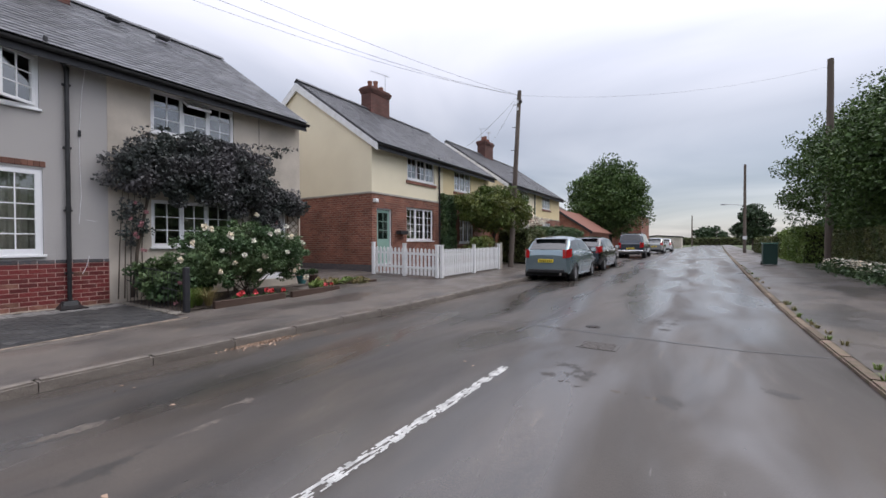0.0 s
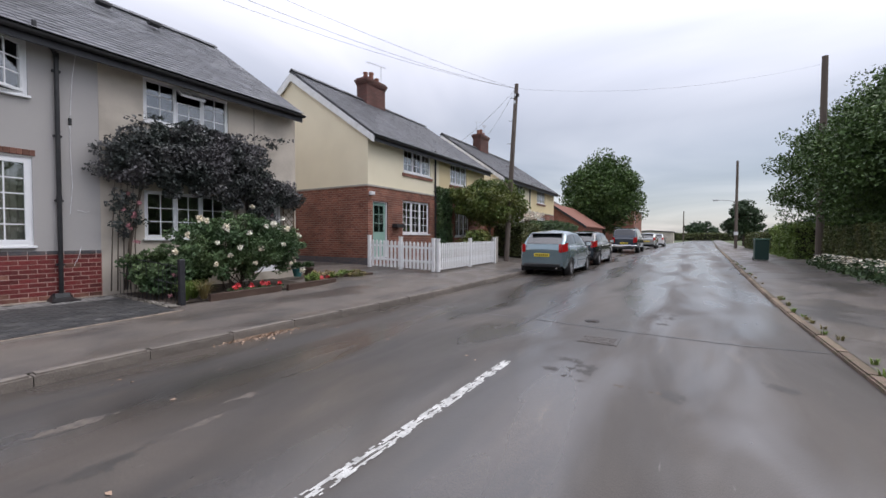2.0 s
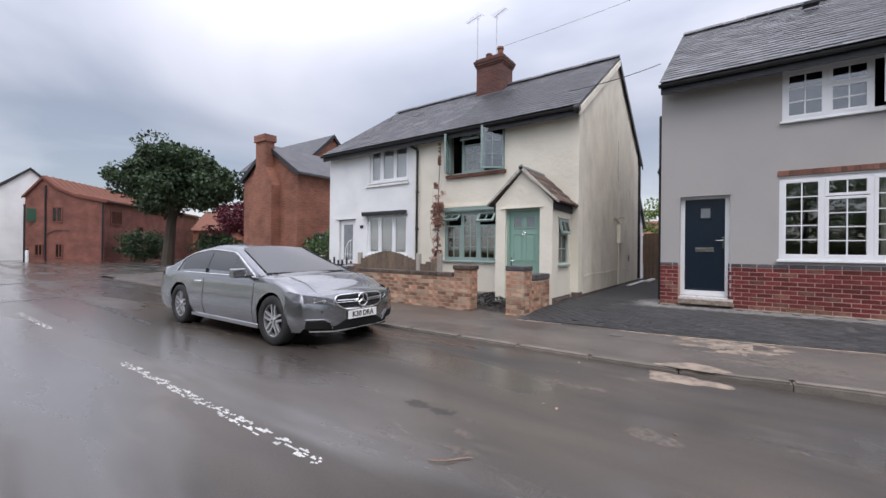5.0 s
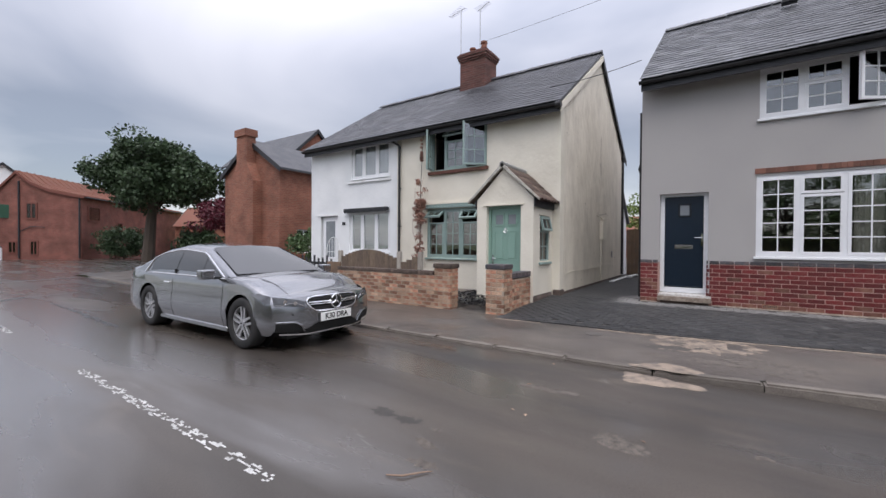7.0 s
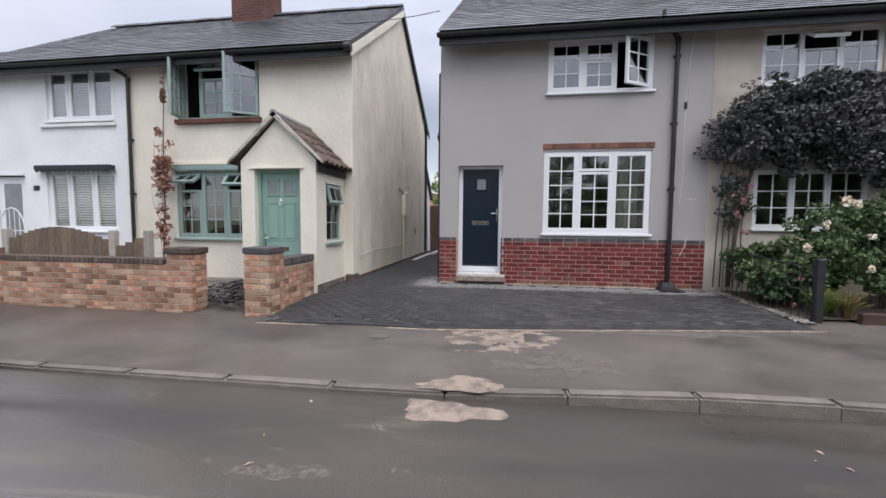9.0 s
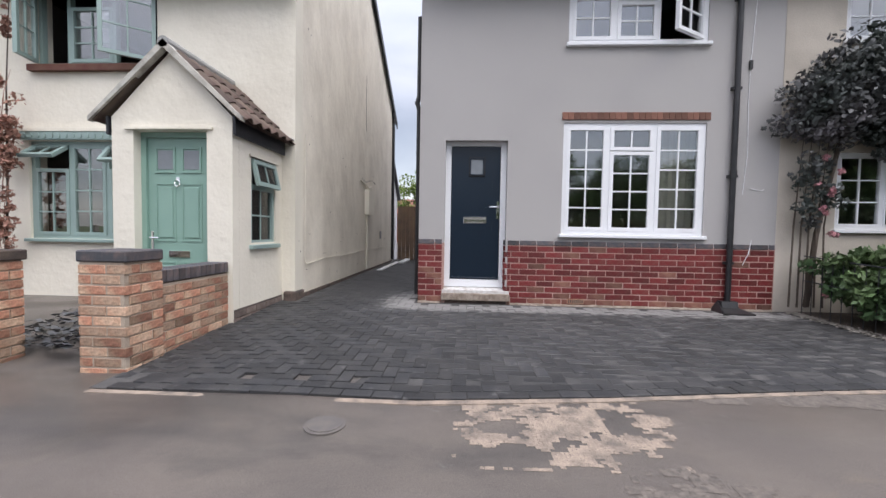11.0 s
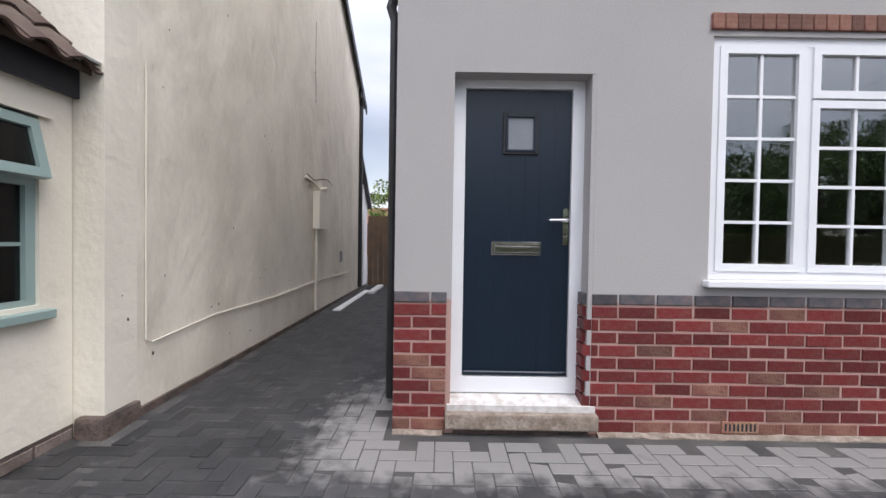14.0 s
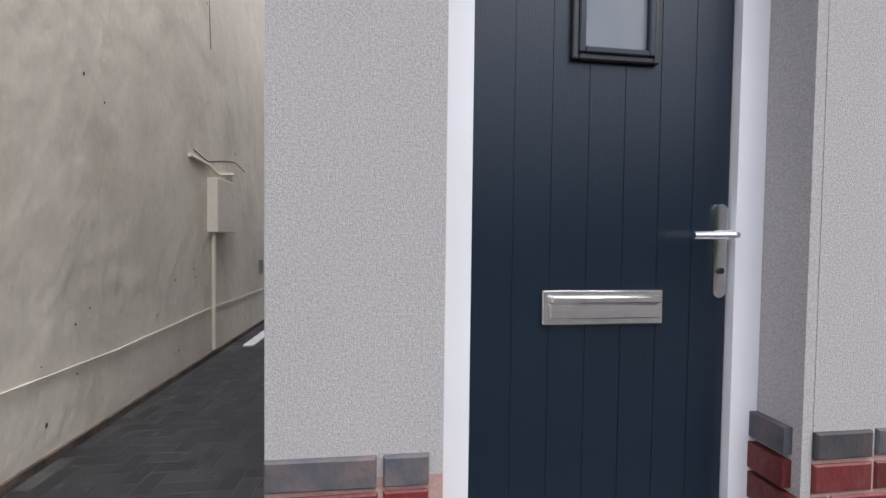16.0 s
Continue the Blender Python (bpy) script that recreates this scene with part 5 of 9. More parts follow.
def cottage_front():
    h, x = HOUSE_N, FRONT_N
    op = part("window", outer_frame(x - 0.06, -6.85, -5.1, 3.34, 4.5), GREEN_GREY, h, "grey-green window with both casements flung open")
    window(h, x - 0.02, -6.45, -5.75, 3.36, 4.48, [(0, 1, [(0, 0.72, 2, 3, None), (0.74, 1, 2, 1, ("top", 50))])], GREEN_GREY, "grey-green middle light with open fanlight", sill=False)
    for hinge, a, b, turn in ((-6.83, -6.83, -6.47, -75), (-5.12, -5.72, -5.12, 38)):
        before = set(op.children)
        pane_grid(op, GREEN_GREY, x + 0.02, a, b, 3.37, 4.47, 2, 3)
        m = Matrix.Translation((x, hinge, 0)) @ Matrix.Rotation(radians(turn), 4, "Z") @ Matrix.Translation((-x, -hinge, 0))
        for o in set(op.children) - before:
            o.matrix_basis = m
    part("window_sill", boxed((x - 0.05, x + 0.07, -6.9, -5.05, 3.25, 3.335)), WORN_BRICK, h)
    window(h, x + 0.02, -6.98, -5.3, 0.98, 2.32, [(0, 0.33, [(0, 0.74, 2, 3, None), (0.76, 1, 2, 1, ("top", 55))]), (0.33, 0.67, [(0, 1, 2, 4, None)]), (0.67, 1, [(0, 0.74, 2, 3, None), (0.76, 1, 2, 1, ("top", 40))])], GREEN_GREY, "grey-green window with two fanlights open")
    fr = part("window_valance", boxed((x, x + 0.05, -7.05, -5.2, 2.33, 2.44)), GREEN_GREY, h)
    for i in range(18):
        part("valance_scallop", tubed([(x + 0.05, -7.0 + i * 0.102, 2.385), (x + 0.06, -7.0 + i * 0.102, 2.385)], 0.04, 10), GREEN_GREY, fr)
    part("window_lintel_board", boxed((x, x + 0.06, -7.08, -5.17, 2.44, 2.48)), CREAM, h)
    for z0, z1, y0, y1 in ((3.4, 4.47, -10.0, -8.36), (1.1, 2.36, -10.09, -8.36)):
        w = window(h, x + 0.01, y0, y1, z0, z1, [casement(0, 0.3, 1, 1), casement(0.3, 0.67, 1, 1), casement(0.67, 1, 1, 1)], WHITE_PVC, "white window with closed slatted blinds")
        # Added sheet behind the slats, coloured dull for the shade in the gaps.
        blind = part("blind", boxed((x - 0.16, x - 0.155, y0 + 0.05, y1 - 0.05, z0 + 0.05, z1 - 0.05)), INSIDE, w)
        n = int((z1 - z0) / 0.055)
        for i in range(n):
            part("blind_slat", boxed((x - 0.152, x - 0.128, y0 + 0.06, y1 - 0.06, z0 + 0.055 + i * 0.055, z0 + 0.093 + i * 0.055)), WHITE_PVC, w)
    part("window_surround", boxed((x, x + 0.05, -10.15, -8.3, 3.27, 3.33)), WHITE_PAINT, h)
    canopy = part("window_canopy", boxed((x, x + 0.14, -10.22, -8.38, 2.37, 2.46)), BLACK_PAINT, h, "dark lead canopy with a wavy edge")
    for i in range(16):
        part("canopy_scallop", tubed([(x + 0.12, -10.16 + i * 0.115, 2.37), (x + 0.13, -10.16 + i * 0.115, 2.37)], 0.055, 8), BLACK_PAINT, canopy)
    d = part("door", boxed((x - 0.12, x - 0.07, -11.45, -10.7, 0.28, 2.25)), WHITE_PVC, h, "white door with a tall glass panel")
    part("door_glass", boxed((x - 0.07, x - 0.062, -11.3, -10.85, 0.9, 2.1)), FROSTED, d)
    part("door_surround", boxed((x, x + 0.03, -11.65, -10.65, 2.27, 2.32)), WHITE_PAINT, h)
    part("house_number_plate", boxed((x, x + 0.015, -10.42, -10.28, 1.95, 2.05)), BLACK_PAINT, h)
    downpipe(h, x, -7.95, 0.25, 4.45, neck=0.2)
    # meter box, its pipe and the cable along the side wall
    y = -3.21
    m = part("meter_box", bevelled(boxed((-13.35, -12.88, y - 0.01, y + 0.10, 1.52, 2.08)), 0.008), CREAM, h, "cream painted meter box")
    part("meter_pipe", tubed([(-12.95, y + 0.03, 0.3), (-12.95, y + 0.03, 1.52)], 0.022, 8), CREAM, h)
    part("meter_cable", tubed([(-13.5, y + 0.01, 2.2), (-13.1, y + 0.02, 2.14), (-12.85, y + 0.02, 2.2), (-12.5, y + 0.01, 2.23)], 0.018, 6), CREAM, h)
    part("side_cable", tubed([(-9.5, y + 0.012, 2.5), (-9.5, y + 0.012, 0.70), (-9.55, y + 0.014, 0.67), (-10.3, y + 0.012, 0.72), (-11.5, y + 0.012, 0.70), (-12.9, y + 0.012, 0.74), (-15.3, y + 0.012, 0.72)], 0.0055, 6), CREAM, h)
    # Chips and dents: brown marks stand in for the shading of their relief.
    rng = random.Random(19)
    v, q = [], []
    for i in range(44):
        cx, cz, s = rng.uniform(-15.4, -9.3), rng.choice((rng.uniform(0.4, 1.2), rng.uniform(0.4, 4.5))), rng.uniform(0.003, 0.012)
        k = len(v)
        for j in range(6):
            v.append((cx + s * (1 + 0.4 * math.sin(j * 2 + i)) * math.cos(j * 1.047), y + 0.0015, cz + s * 1.3 * math.sin(j * 1.047)))
        v.append((cx, y + 0.006, cz))
        q += [(k + j, k + (j + 1) % 6, k + 6) for j in range(6)]
    tagged(part("render_chip", (v, q), PLINTH, h), "small chips and dents in the old render, marked in brown", kind="stuff")
    part("render_crack", tubed([(-12.95, y, 4.6), (-12.93, y, 4.0), (-12.97, y, 3.4)], 0.004, 4), PLINTH, h)
    part("render_crack", tubed([(-13.9, y, 2.3), (-13.6, y, 2.36), (-13.3, y, 2.32), (-12.9, y, 2.24), (-12.6, y, 2.3)], 0.005, 4), PLINTH, h)
    part("wall_vent", bevelled(boxed((-14.6, -14.45, y - 0.01, y + 0.015, 0.95, 1.15)), 0.004), LEAD, h)
    part("plinth", boxed((-16.2, -9.38, y - 0.1, y + 0.02, -0.1, 0.27)), PLINTH, h, "exposed brown brick plinth")
    part("plinth_corner", bevelled(boxed((-9.45, -9.15, y - 0.15, y + 0.03, 0.0, 0.33)), 0.03, 2), PLINTH, h)
    part("rear_pipe", tubed([(-16.1, y + 0.03, 0.3), (-16.1, y + 0.03, 4.4), (-16.0, y + 0.05, 4.55), (-16.0, y + 0.05, 4.75)], 0.05, 10), BLACK_PLASTIC, h)
    part("barge_board", prism(bmesh.new(), [(-12.745, 6.98), (-12.745, 6.81), (-16.5, 4.33), (-16.5, 4.50)], "y", y + 0.06, y + 0.09), BLACK_PAINT, h)
    part("barge_board", prism(bmesh.new(), [(-12.745, 6.98), (-8.94, 4.47), (-8.94, 4.30), (-12.745, 6.81)], "y", y + 0.06, y + 0.09), CREAM, h)
    part("gutter_end", tubed([(-8.88, y - 0.02, 4.44), (-8.88, y + 0.10, 4.44)], 0.075, 12), BLACK_PLASTIC, h)


def plain_windows(h, x, y0, y1, z0, z1, lights=3, cols=2, rows=3, mat=None):
    return window(h, x + 0.01, y0, y1, z0, z1, [casement(i / lights, (i + 1) / lights, cols, rows) for i in range(lights)], mat or WHITE_PVC, "white window with glazing bars", deep=0.05, slim=0.028)


def yellow_fronts():
    x = FRONT_H
    for h, o in ((HOUSE_Y, 0.0), (HOUSE_Z, None)):
        spans = [(12.05, 13.90, 3.76, 4.64), (15.5, 17.05, 3.7, 4.62), (11.98, 13.78, 1.45, 2.70), (15.9, 17.3, 1.35, 2.75)] if o == 0.0 else [(23.0, 24.8, 3.75, 4.62), (27.5, 29.3, 3.75, 4.62), (23.0, 25.0, 1.36, 2.76), (27.5, 29.4, 1.36, 2.76)]
        for s in spans:
            plain_windows(h, x, *s, rows=3 if s[2] > 3 else 4)
            if s[2] > 3:
                part("brick_sill", boxed((x, x + 0.05, s[0] - 0.08, s[1] + 0.08, s[2] - 0.16, s[2] - 0.05)), BRICK_WALL, h)
        ys = (10.1, 19.0) if o == 0.0 else (20.9, 31.6)
        part("string_course", boxed((x, x + 0.045, ys[0] - 0.02, ys[1] + 0.02, 3.02, 3.075)), STONE, h)
        part("string_course", boxed((-16.6, x, ys[0] - 0.045, ys[0] - 0.001, 3.02, 3.075)), STONE, h)
        part("brick_gable_skin", boxed((-16.6, x + 0.02, ys[0] - 0.024, ys[0] - 0.001, 0.0, 3.02)), BRICK_WALL, h, "red brick lower gable")
        part("brick_plinth", boxed((-16.6, x + 0.04, ys[0] - 0.045, ys[0] - 0.025, 0.0, 0.62)), BLUE_BRICK, h)
        mid, ridge, eave = (x - 16.6) / 2, 7.45, 4.85
        for a, b in (((x + 0.34, 4.62), (mid, ridge)), ((-16.94, 4.62), (mid, ridge))):
            part("barge_board", prism(bmesh.new(), [a, b, (b[0], b[1] - 0.3), (a[0], a[1] - 0.22)], "y", ys[0] - 0.10, ys[0] - 0.06), WHITE_PAINT, h, "white painted barge board")
        downpipe(h, x, (ys[0] + ys[1]) / 2 - 0.35, 0.5, 4.75)
    gd = part("door", boxed((x - 0.12, x - 0.07, 10.36, 11.08, 0.62, 2.5)), GREEN_PVC, HOUSE_Y, "pale green half-glazed door")
    part("door_glass", boxed((x - 0.07, x - 0.064, 10.48, 10.96, 1.5, 2.4)), DARK_GLASS, gd)
    part("glazing_grille", boxed((x - 0.064, x - 0.05, 10.71, 10.73, 1.5, 2.4), (x - 0.064, x - 0.05, 10.48, 10.96, 1.79, 1.81), (x - 0.064, x - 0.05, 10.48, 10.96, 2.09, 2.11)), GREEN_PVC, gd)
    part("door_frame", outer_frame(x - 0.03, 10.32, 11.12, 0.6, 2.55, 0.04, 0.06), WHITE_PVC, HOUSE_Y)
    lamp = part("security_light", bevelled(boxed((x + 0.02, x + 0.16, 10.12, 10.28, 2.72, 2.84)), 0.015), WHITE_PVC, HOUSE_Y, "white security light")
    box_ = part("window_box", bevelled(boxed((x + 0.02, x + 0.25, 11.35, 11.8, 1.66, 1.8)), 0.01), BLACK_PLASTIC, HOUSE_Y)


cottage_front()
yellow_fronts()


# ---- porch, garden walls and fences ----
def porch():
    xf, xb, y0, y1 = -8.05, FRONT_N, -4.72, -3.39
    p = thing("porch", ((xf + xb) / 2, -4.0, 0.15), "cream rendered porch with brown tiled gable roof beside the drive", "porch")
    part("front_wall", holed(bmesh.new(), xf - 0.12, xf, y0, y1, 0.05, 2.26, [(-4.48, -3.67, 0.05, 2.19)]), CREAM, p)
    part("gable", prism(bmesh.new(), [(y0, 2.261), (y1, 2.261), (y1, 2.33), ((y0 + y1) / 2, 3.01), (y0, 2.33)], "x", xf - 0.12, xf), CREAM, p)
    base = part("porch_plinth", boxed((xb + 0.002, xf - 0.012, y1 - 0.1, y1 + 0.004, -0.05, 0.285)), PLINTH, p, "exposed brown brick footing")
    brick_course(base, y1 + 0.010, xb + 0.01, xf - 0.005, 0.045, 3, (PLINTH_BRICK,), seed=31, axis="x", back=0.03)
    part("door_drip", boxed((xf, xf + 0.03, -4.56, -3.60, 2.195, 2.22)), CREAM, p)
    for w, hs in ((y1, [(-9.0, -8.42, 1.0, 2.0)]), (y0 + 0.12, [])):
        part("side_wall", holed(bmesh.new(), w - 0.12, w, xb + 0.002, xf - 0.122, 0.05, 2.35, hs, axis="x"), CREAM, p)
    green_door(p, xf - 0.10, -4.48, -3.67, 0.2, 2.19, GREEN_PVC)
    part("threshold", boxed((xf - 0.19, xf + 0.05, -4.475, -3.675, 0.03, 0.2)), STONE, p)
    # side window, built facing the drive
    win = part("window", boxed((-9.0, -8.95, y1 - 0.08, y1 - 0.02, 0.98, 1.98), (-8.47, -8.42, y1 - 0.08, y1 - 0.02, 0.98, 1.98), (-8.95, -8.47, y1 - 0.08, y1 - 0.02, 0.98, 1.03), (-8.95, -8.47, y1 - 0.08, y1 - 0.02, 1.93, 1.98), (-8.95, -8.47, y1 - 0.08, y1 - 0.01, 1.62, 1.68)), GREEN_GREY, p, "sage green side window with open fanlight")
    part("glazing_grille", boxed((-8.72, -8.70, y1 - 0.06, y1 - 0.04, 1.03, 1.62), (-8.95, -8.47, y1 - 0.06, y1 - 0.042, 1.31, 1.33)), GREEN_GREY, win)
    part("pane", boxed((-8.95, -8.47, y1 - 0.053, y1 - 0.048, 1.03, 1.62)), DARK_GLASS, win)
    m = Matrix.Translation((0, y1, 1.96)) @ Matrix.Rotation(radians(13), 4, "X") @ Matrix.Translation((0, -y1, -1.96))
    for nm, bm, mt in (("sash", boxed((-8.98, -8.93, y1 - 0.02, y1 + 0.02, 1.65, 1.96), (-8.49, -8.44, y1 - 0.02, y1 + 0.02, 1.65, 1.96), (-8.93, -8.49, y1 - 0.02, y1 + 0.02, 1.65, 1.70), (-8.93, -8.49, y1 - 0.02, y1 + 0.02, 1.91, 1.96), (-8.72, -8.70, y1 - 0.01, y1 + 0.01, 1.70, 1.91)), GREEN_GREY), ("pane", boxed((-8.93, -8.49, y1 - 0.004, y1, 1.70, 1.91)), DARK_GLASS)):
        part(nm, bm, mt, win).matrix_basis = m
    part("window_sill", bevelled(boxed((-9.05, -8.37, y1 - 0.05, y1 + 0.05, 0.925, 0.975)), 0.006), GREEN_GREY, win)
    part("window_drip", boxed((-9.05, -8.37, y1, y1 + 0.025, 1.985, 2.01)), CREAM, p)
    part("fascia", boxed((xb + 0.003, xf + 0.02, y1 + 0.02, y1 + 0.045, 2.14, 2.33)), BLACK_PAINT, p, "black painted fascia board")
    part("fascia", boxed((xb + 0.003, xf + 0.02, y0 - 0.045, y0 - 0.02, 2.14, 2.33)), BLACK_PAINT, p)
    # tiled slopes
    apex_y, apex_z = (y0 + y1) / 2 - 0.02, 3.07
    for s in (1, -1):
        ey, ez = apex_y + s * 0.80, 2.31
        run = math.hypot(ey - apex_y, apex_z - ez)
        part("roof_board", prism(bmesh.new(), [(apex_y, apex_z - 0.04), (ey, ez - 0.04), (ey, ez), (apex_y, apex_z)], "x", xb + 0.003, xf + 0.06), TILE_BROWN, p)
        slope = part("roof_slope", prism(bmesh.new(), [(apex_y, apex_z), (ey, ez), (ey, ez + 0.01), (apex_y, apex_z + 0.01)], "x", xb + 0.003, xf + 0.085), TILE_BROWN, p)
        n = 26
        ang = [(-0.5 + i / n) for i in range(n + 1)]
        tv, tf = [], []
        for end in (0, 1):
            for i, u in enumerate(ang):
                tv.append((u * 0.215, end * 0.30, 0.022 * math.cos((u * 2 + 0.35) * math.pi) + 0.03))
        for i in range(n):
            tf.append((i, i + 1, n + 2 + i, n + 1 + i))
        lo = len(tv)
        tv += [(a, b, c - 0.014) for a, b, c in tv[:lo]]
        tf += [(lo + n + 1 + i, lo + n + 2 + i, lo + i + 1, lo + i) for i in range(n)] + [(lo + i, lo + i + 1, i + 1, i) for i in range(n)]
        shared = to_mesh("roof_tile", (tv, tf))
        shared.materials.append(TILE_BROWN)
        rng = random.Random(4)
        for r in range(4):
            for c in range(6):
                up = r * 0.245
                o = part("roof_tile", shared, None, slope)
                base = Vector((xb + 0.10 + c * 0.197, ey, ez))
                yy, zz = ey + (apex_y - ey) * up / run, ez + (apex_z - ez) * up / run
                ax = Vector((0, apex_y - ey, apex_z - ez)).normalized()
                nx_ = Vector((0, s * (apex_z - ez), abs(ey - apex_y))).normalized()
                m = Matrix.Identity(4)
                m.col[0][:3], m.col[1][:3], m.col[2][:3] = ((1, 0, 0), ax, nx_) if s < 0 else ((-1, 0, 0), ax, nx_)
                m.translation = Vector((base.x, yy, zz)) + nx_ * 0.012 - ax * 0.06
                o.matrix_basis = m @ Matrix.Rotation(-0.07 + rng.uniform(-0.02, 0.02), 4, "X") @ Matrix.Rotation(rng.uniform(-0.02, 0.02), 4, "Z")
        part("verge_mortar", prism(bmesh.new(), [(apex_y, apex_z + 0.03), (ey + s * 0.03, ez + 0.0), (ey + s * 0.03, ez - 0.045), (apex_y, apex_z - 0.055)], "x", xf + 0.012, xf + 0.09), VERGE, p, "pale mortared verge")
    ridge_bm = tubed([(xb + 0.01, apex_y, apex_z + 0.0), (xf + 0.09, apex_y, apex_z + 0.0)], 0.06, 12)
    part("ridge_tile", ridge_bm, LEAD, p)
    part("lead_flashing", boxed((xb + 0.003, xb + 0.16, y1 - 0.1, y1 + 0.17, 2.33, 2.345)), LEAD, p)


porch()


def garden_wall():
    w = thing("garden_wall", (-6.85, -6.2, 0.1), "weathered orange brick garden wall with dark coping bricks", "wall")
    core = part("wall_core", boxed((-6.95, -6.755, -7.83, -4.96, -0.05, 0.72)), MORTAR, w)
    brick_course(core, -6.75, -7.85, -4.96, 0.03, 9, (OLD_BRICK, TAN_BRICK), mix=0.36, seed=11, back=0.06)
    shared = to_mesh("coping_brick", bevelled(boxed((-0.12, 0.12, -0.033, 0.033, 0, 0.075)), 0.005))
    shared.materials.append(COPING)
    for i in range(38):
        part("coping_brick", shared, None, w).matrix_basis = Matrix.Translation((-6.86, -7.81 + i * 0.0745, 0.725))
    q = thing("gate_pier", (-6.87, -4.68, 0.1), "square brick gate pier of weathered orange brick", "wall")
    c = part("pier_core", boxed((-7.02, -6.745, -4.95, -4.58, -0.05, 0.88)), MORTAR, q)
    brick_course(c, -6.74, -4.96, -4.57, 0.03, 11, (OLD_BRICK, TAN_BRICK), mix=0.36, seed=12, back=0.06)
    brick_course(c, -4.57, -7.03, -6.75, 0.03, 11, (OLD_BRICK, TAN_BRICK), mix=0.36, seed=13, back=0.06, axis="x")
    part("pier_cap", bevelled(boxed((-7.05, -6.72, -4.98, -4.55, 0.875, 0.96)), 0.01), COPING, q)
    q2 = thing("drive_wall", (-7.4, -3.7, 0.1), "weathered brick wing wall beside the block-paved drive", "wall")
    c = part("pier_core", boxed((-7.06, -6.705, -3.755, -3.41, -0.05, 0.91)), MORTAR, q2)
    brick_course(c, -6.70, -3.765, -3.40, 0.045, 11, (OLD_BRICK, TAN_BRICK), mix=0.36, seed=14, back=0.06)
    brick_course(c, -3.40, -7.07, -6.71, 0.045, 11, (OLD_BRICK, TAN_BRICK), mix=0.36, seed=15, back=0.06, axis="x")
    part("pier_cap", bevelled(boxed((-7.065, -6.69, -3.775, -3.385, 0.90, 0.985)), 0.01), BLUE_BRICK, q2)
    c = part("wall_core", boxed((-8.045, -7.065, -3.64, -3.45, -0.05, 0.69)), MORTAR, q2)
    brick_course(c, -3.44, -8.045, -7.07, 0.06, 8, (OLD_BRICK, TAN_BRICK), mix=0.36, seed=16, back=0.06, axis="x")
    sh2 = to_mesh("coping_brick", bevelled(boxed((-0.033, 0.033, -0.115, 0.115, 0, 0.105)), 0.005))
    sh2.materials.append(BLUE_BRICK)
    for i in range(13):
        part("coping_brick", sh2, None, q2).matrix_basis = Matrix.Translation((-7.125 - i * 0.0735, -3.55, 0.70))
    # slate chippings inside the gateway
    rng = np.random.default_rng(5)
    verts, faces = [], []
    for _ in range(1400):
        x, y = rng.uniform(-8.9, -6.95), rng.uniform(-5.3, -3.9)
        z, s, a = 0.155 + rng.uniform(0, 0.05) + 0.03 * (x < -7.8), rng.uniform(0.02, 0.06), rng.uniform(0, 3.1)
        k = len(verts)
        dx, dy = s * math.cos(a), s * math.sin(a)
        verts += [(x - dx, y - dy, z), (x + dy * 0.5, y - dx * 0.5, z + rng.uniform(0, 0.02)), (x + dx, y + dy, z + rng.uniform(-0.01, 0.015)), (x - dy * 0.5, y + dx * 0.5, z - 0.01)]
        faces.append((k, k + 1, k + 2, k + 3))
    solid("slate_chippings", (verts, faces), SLATE, "loose dark slate chippings beside the porch", "gravel", kind="stuff")


garden_wall()


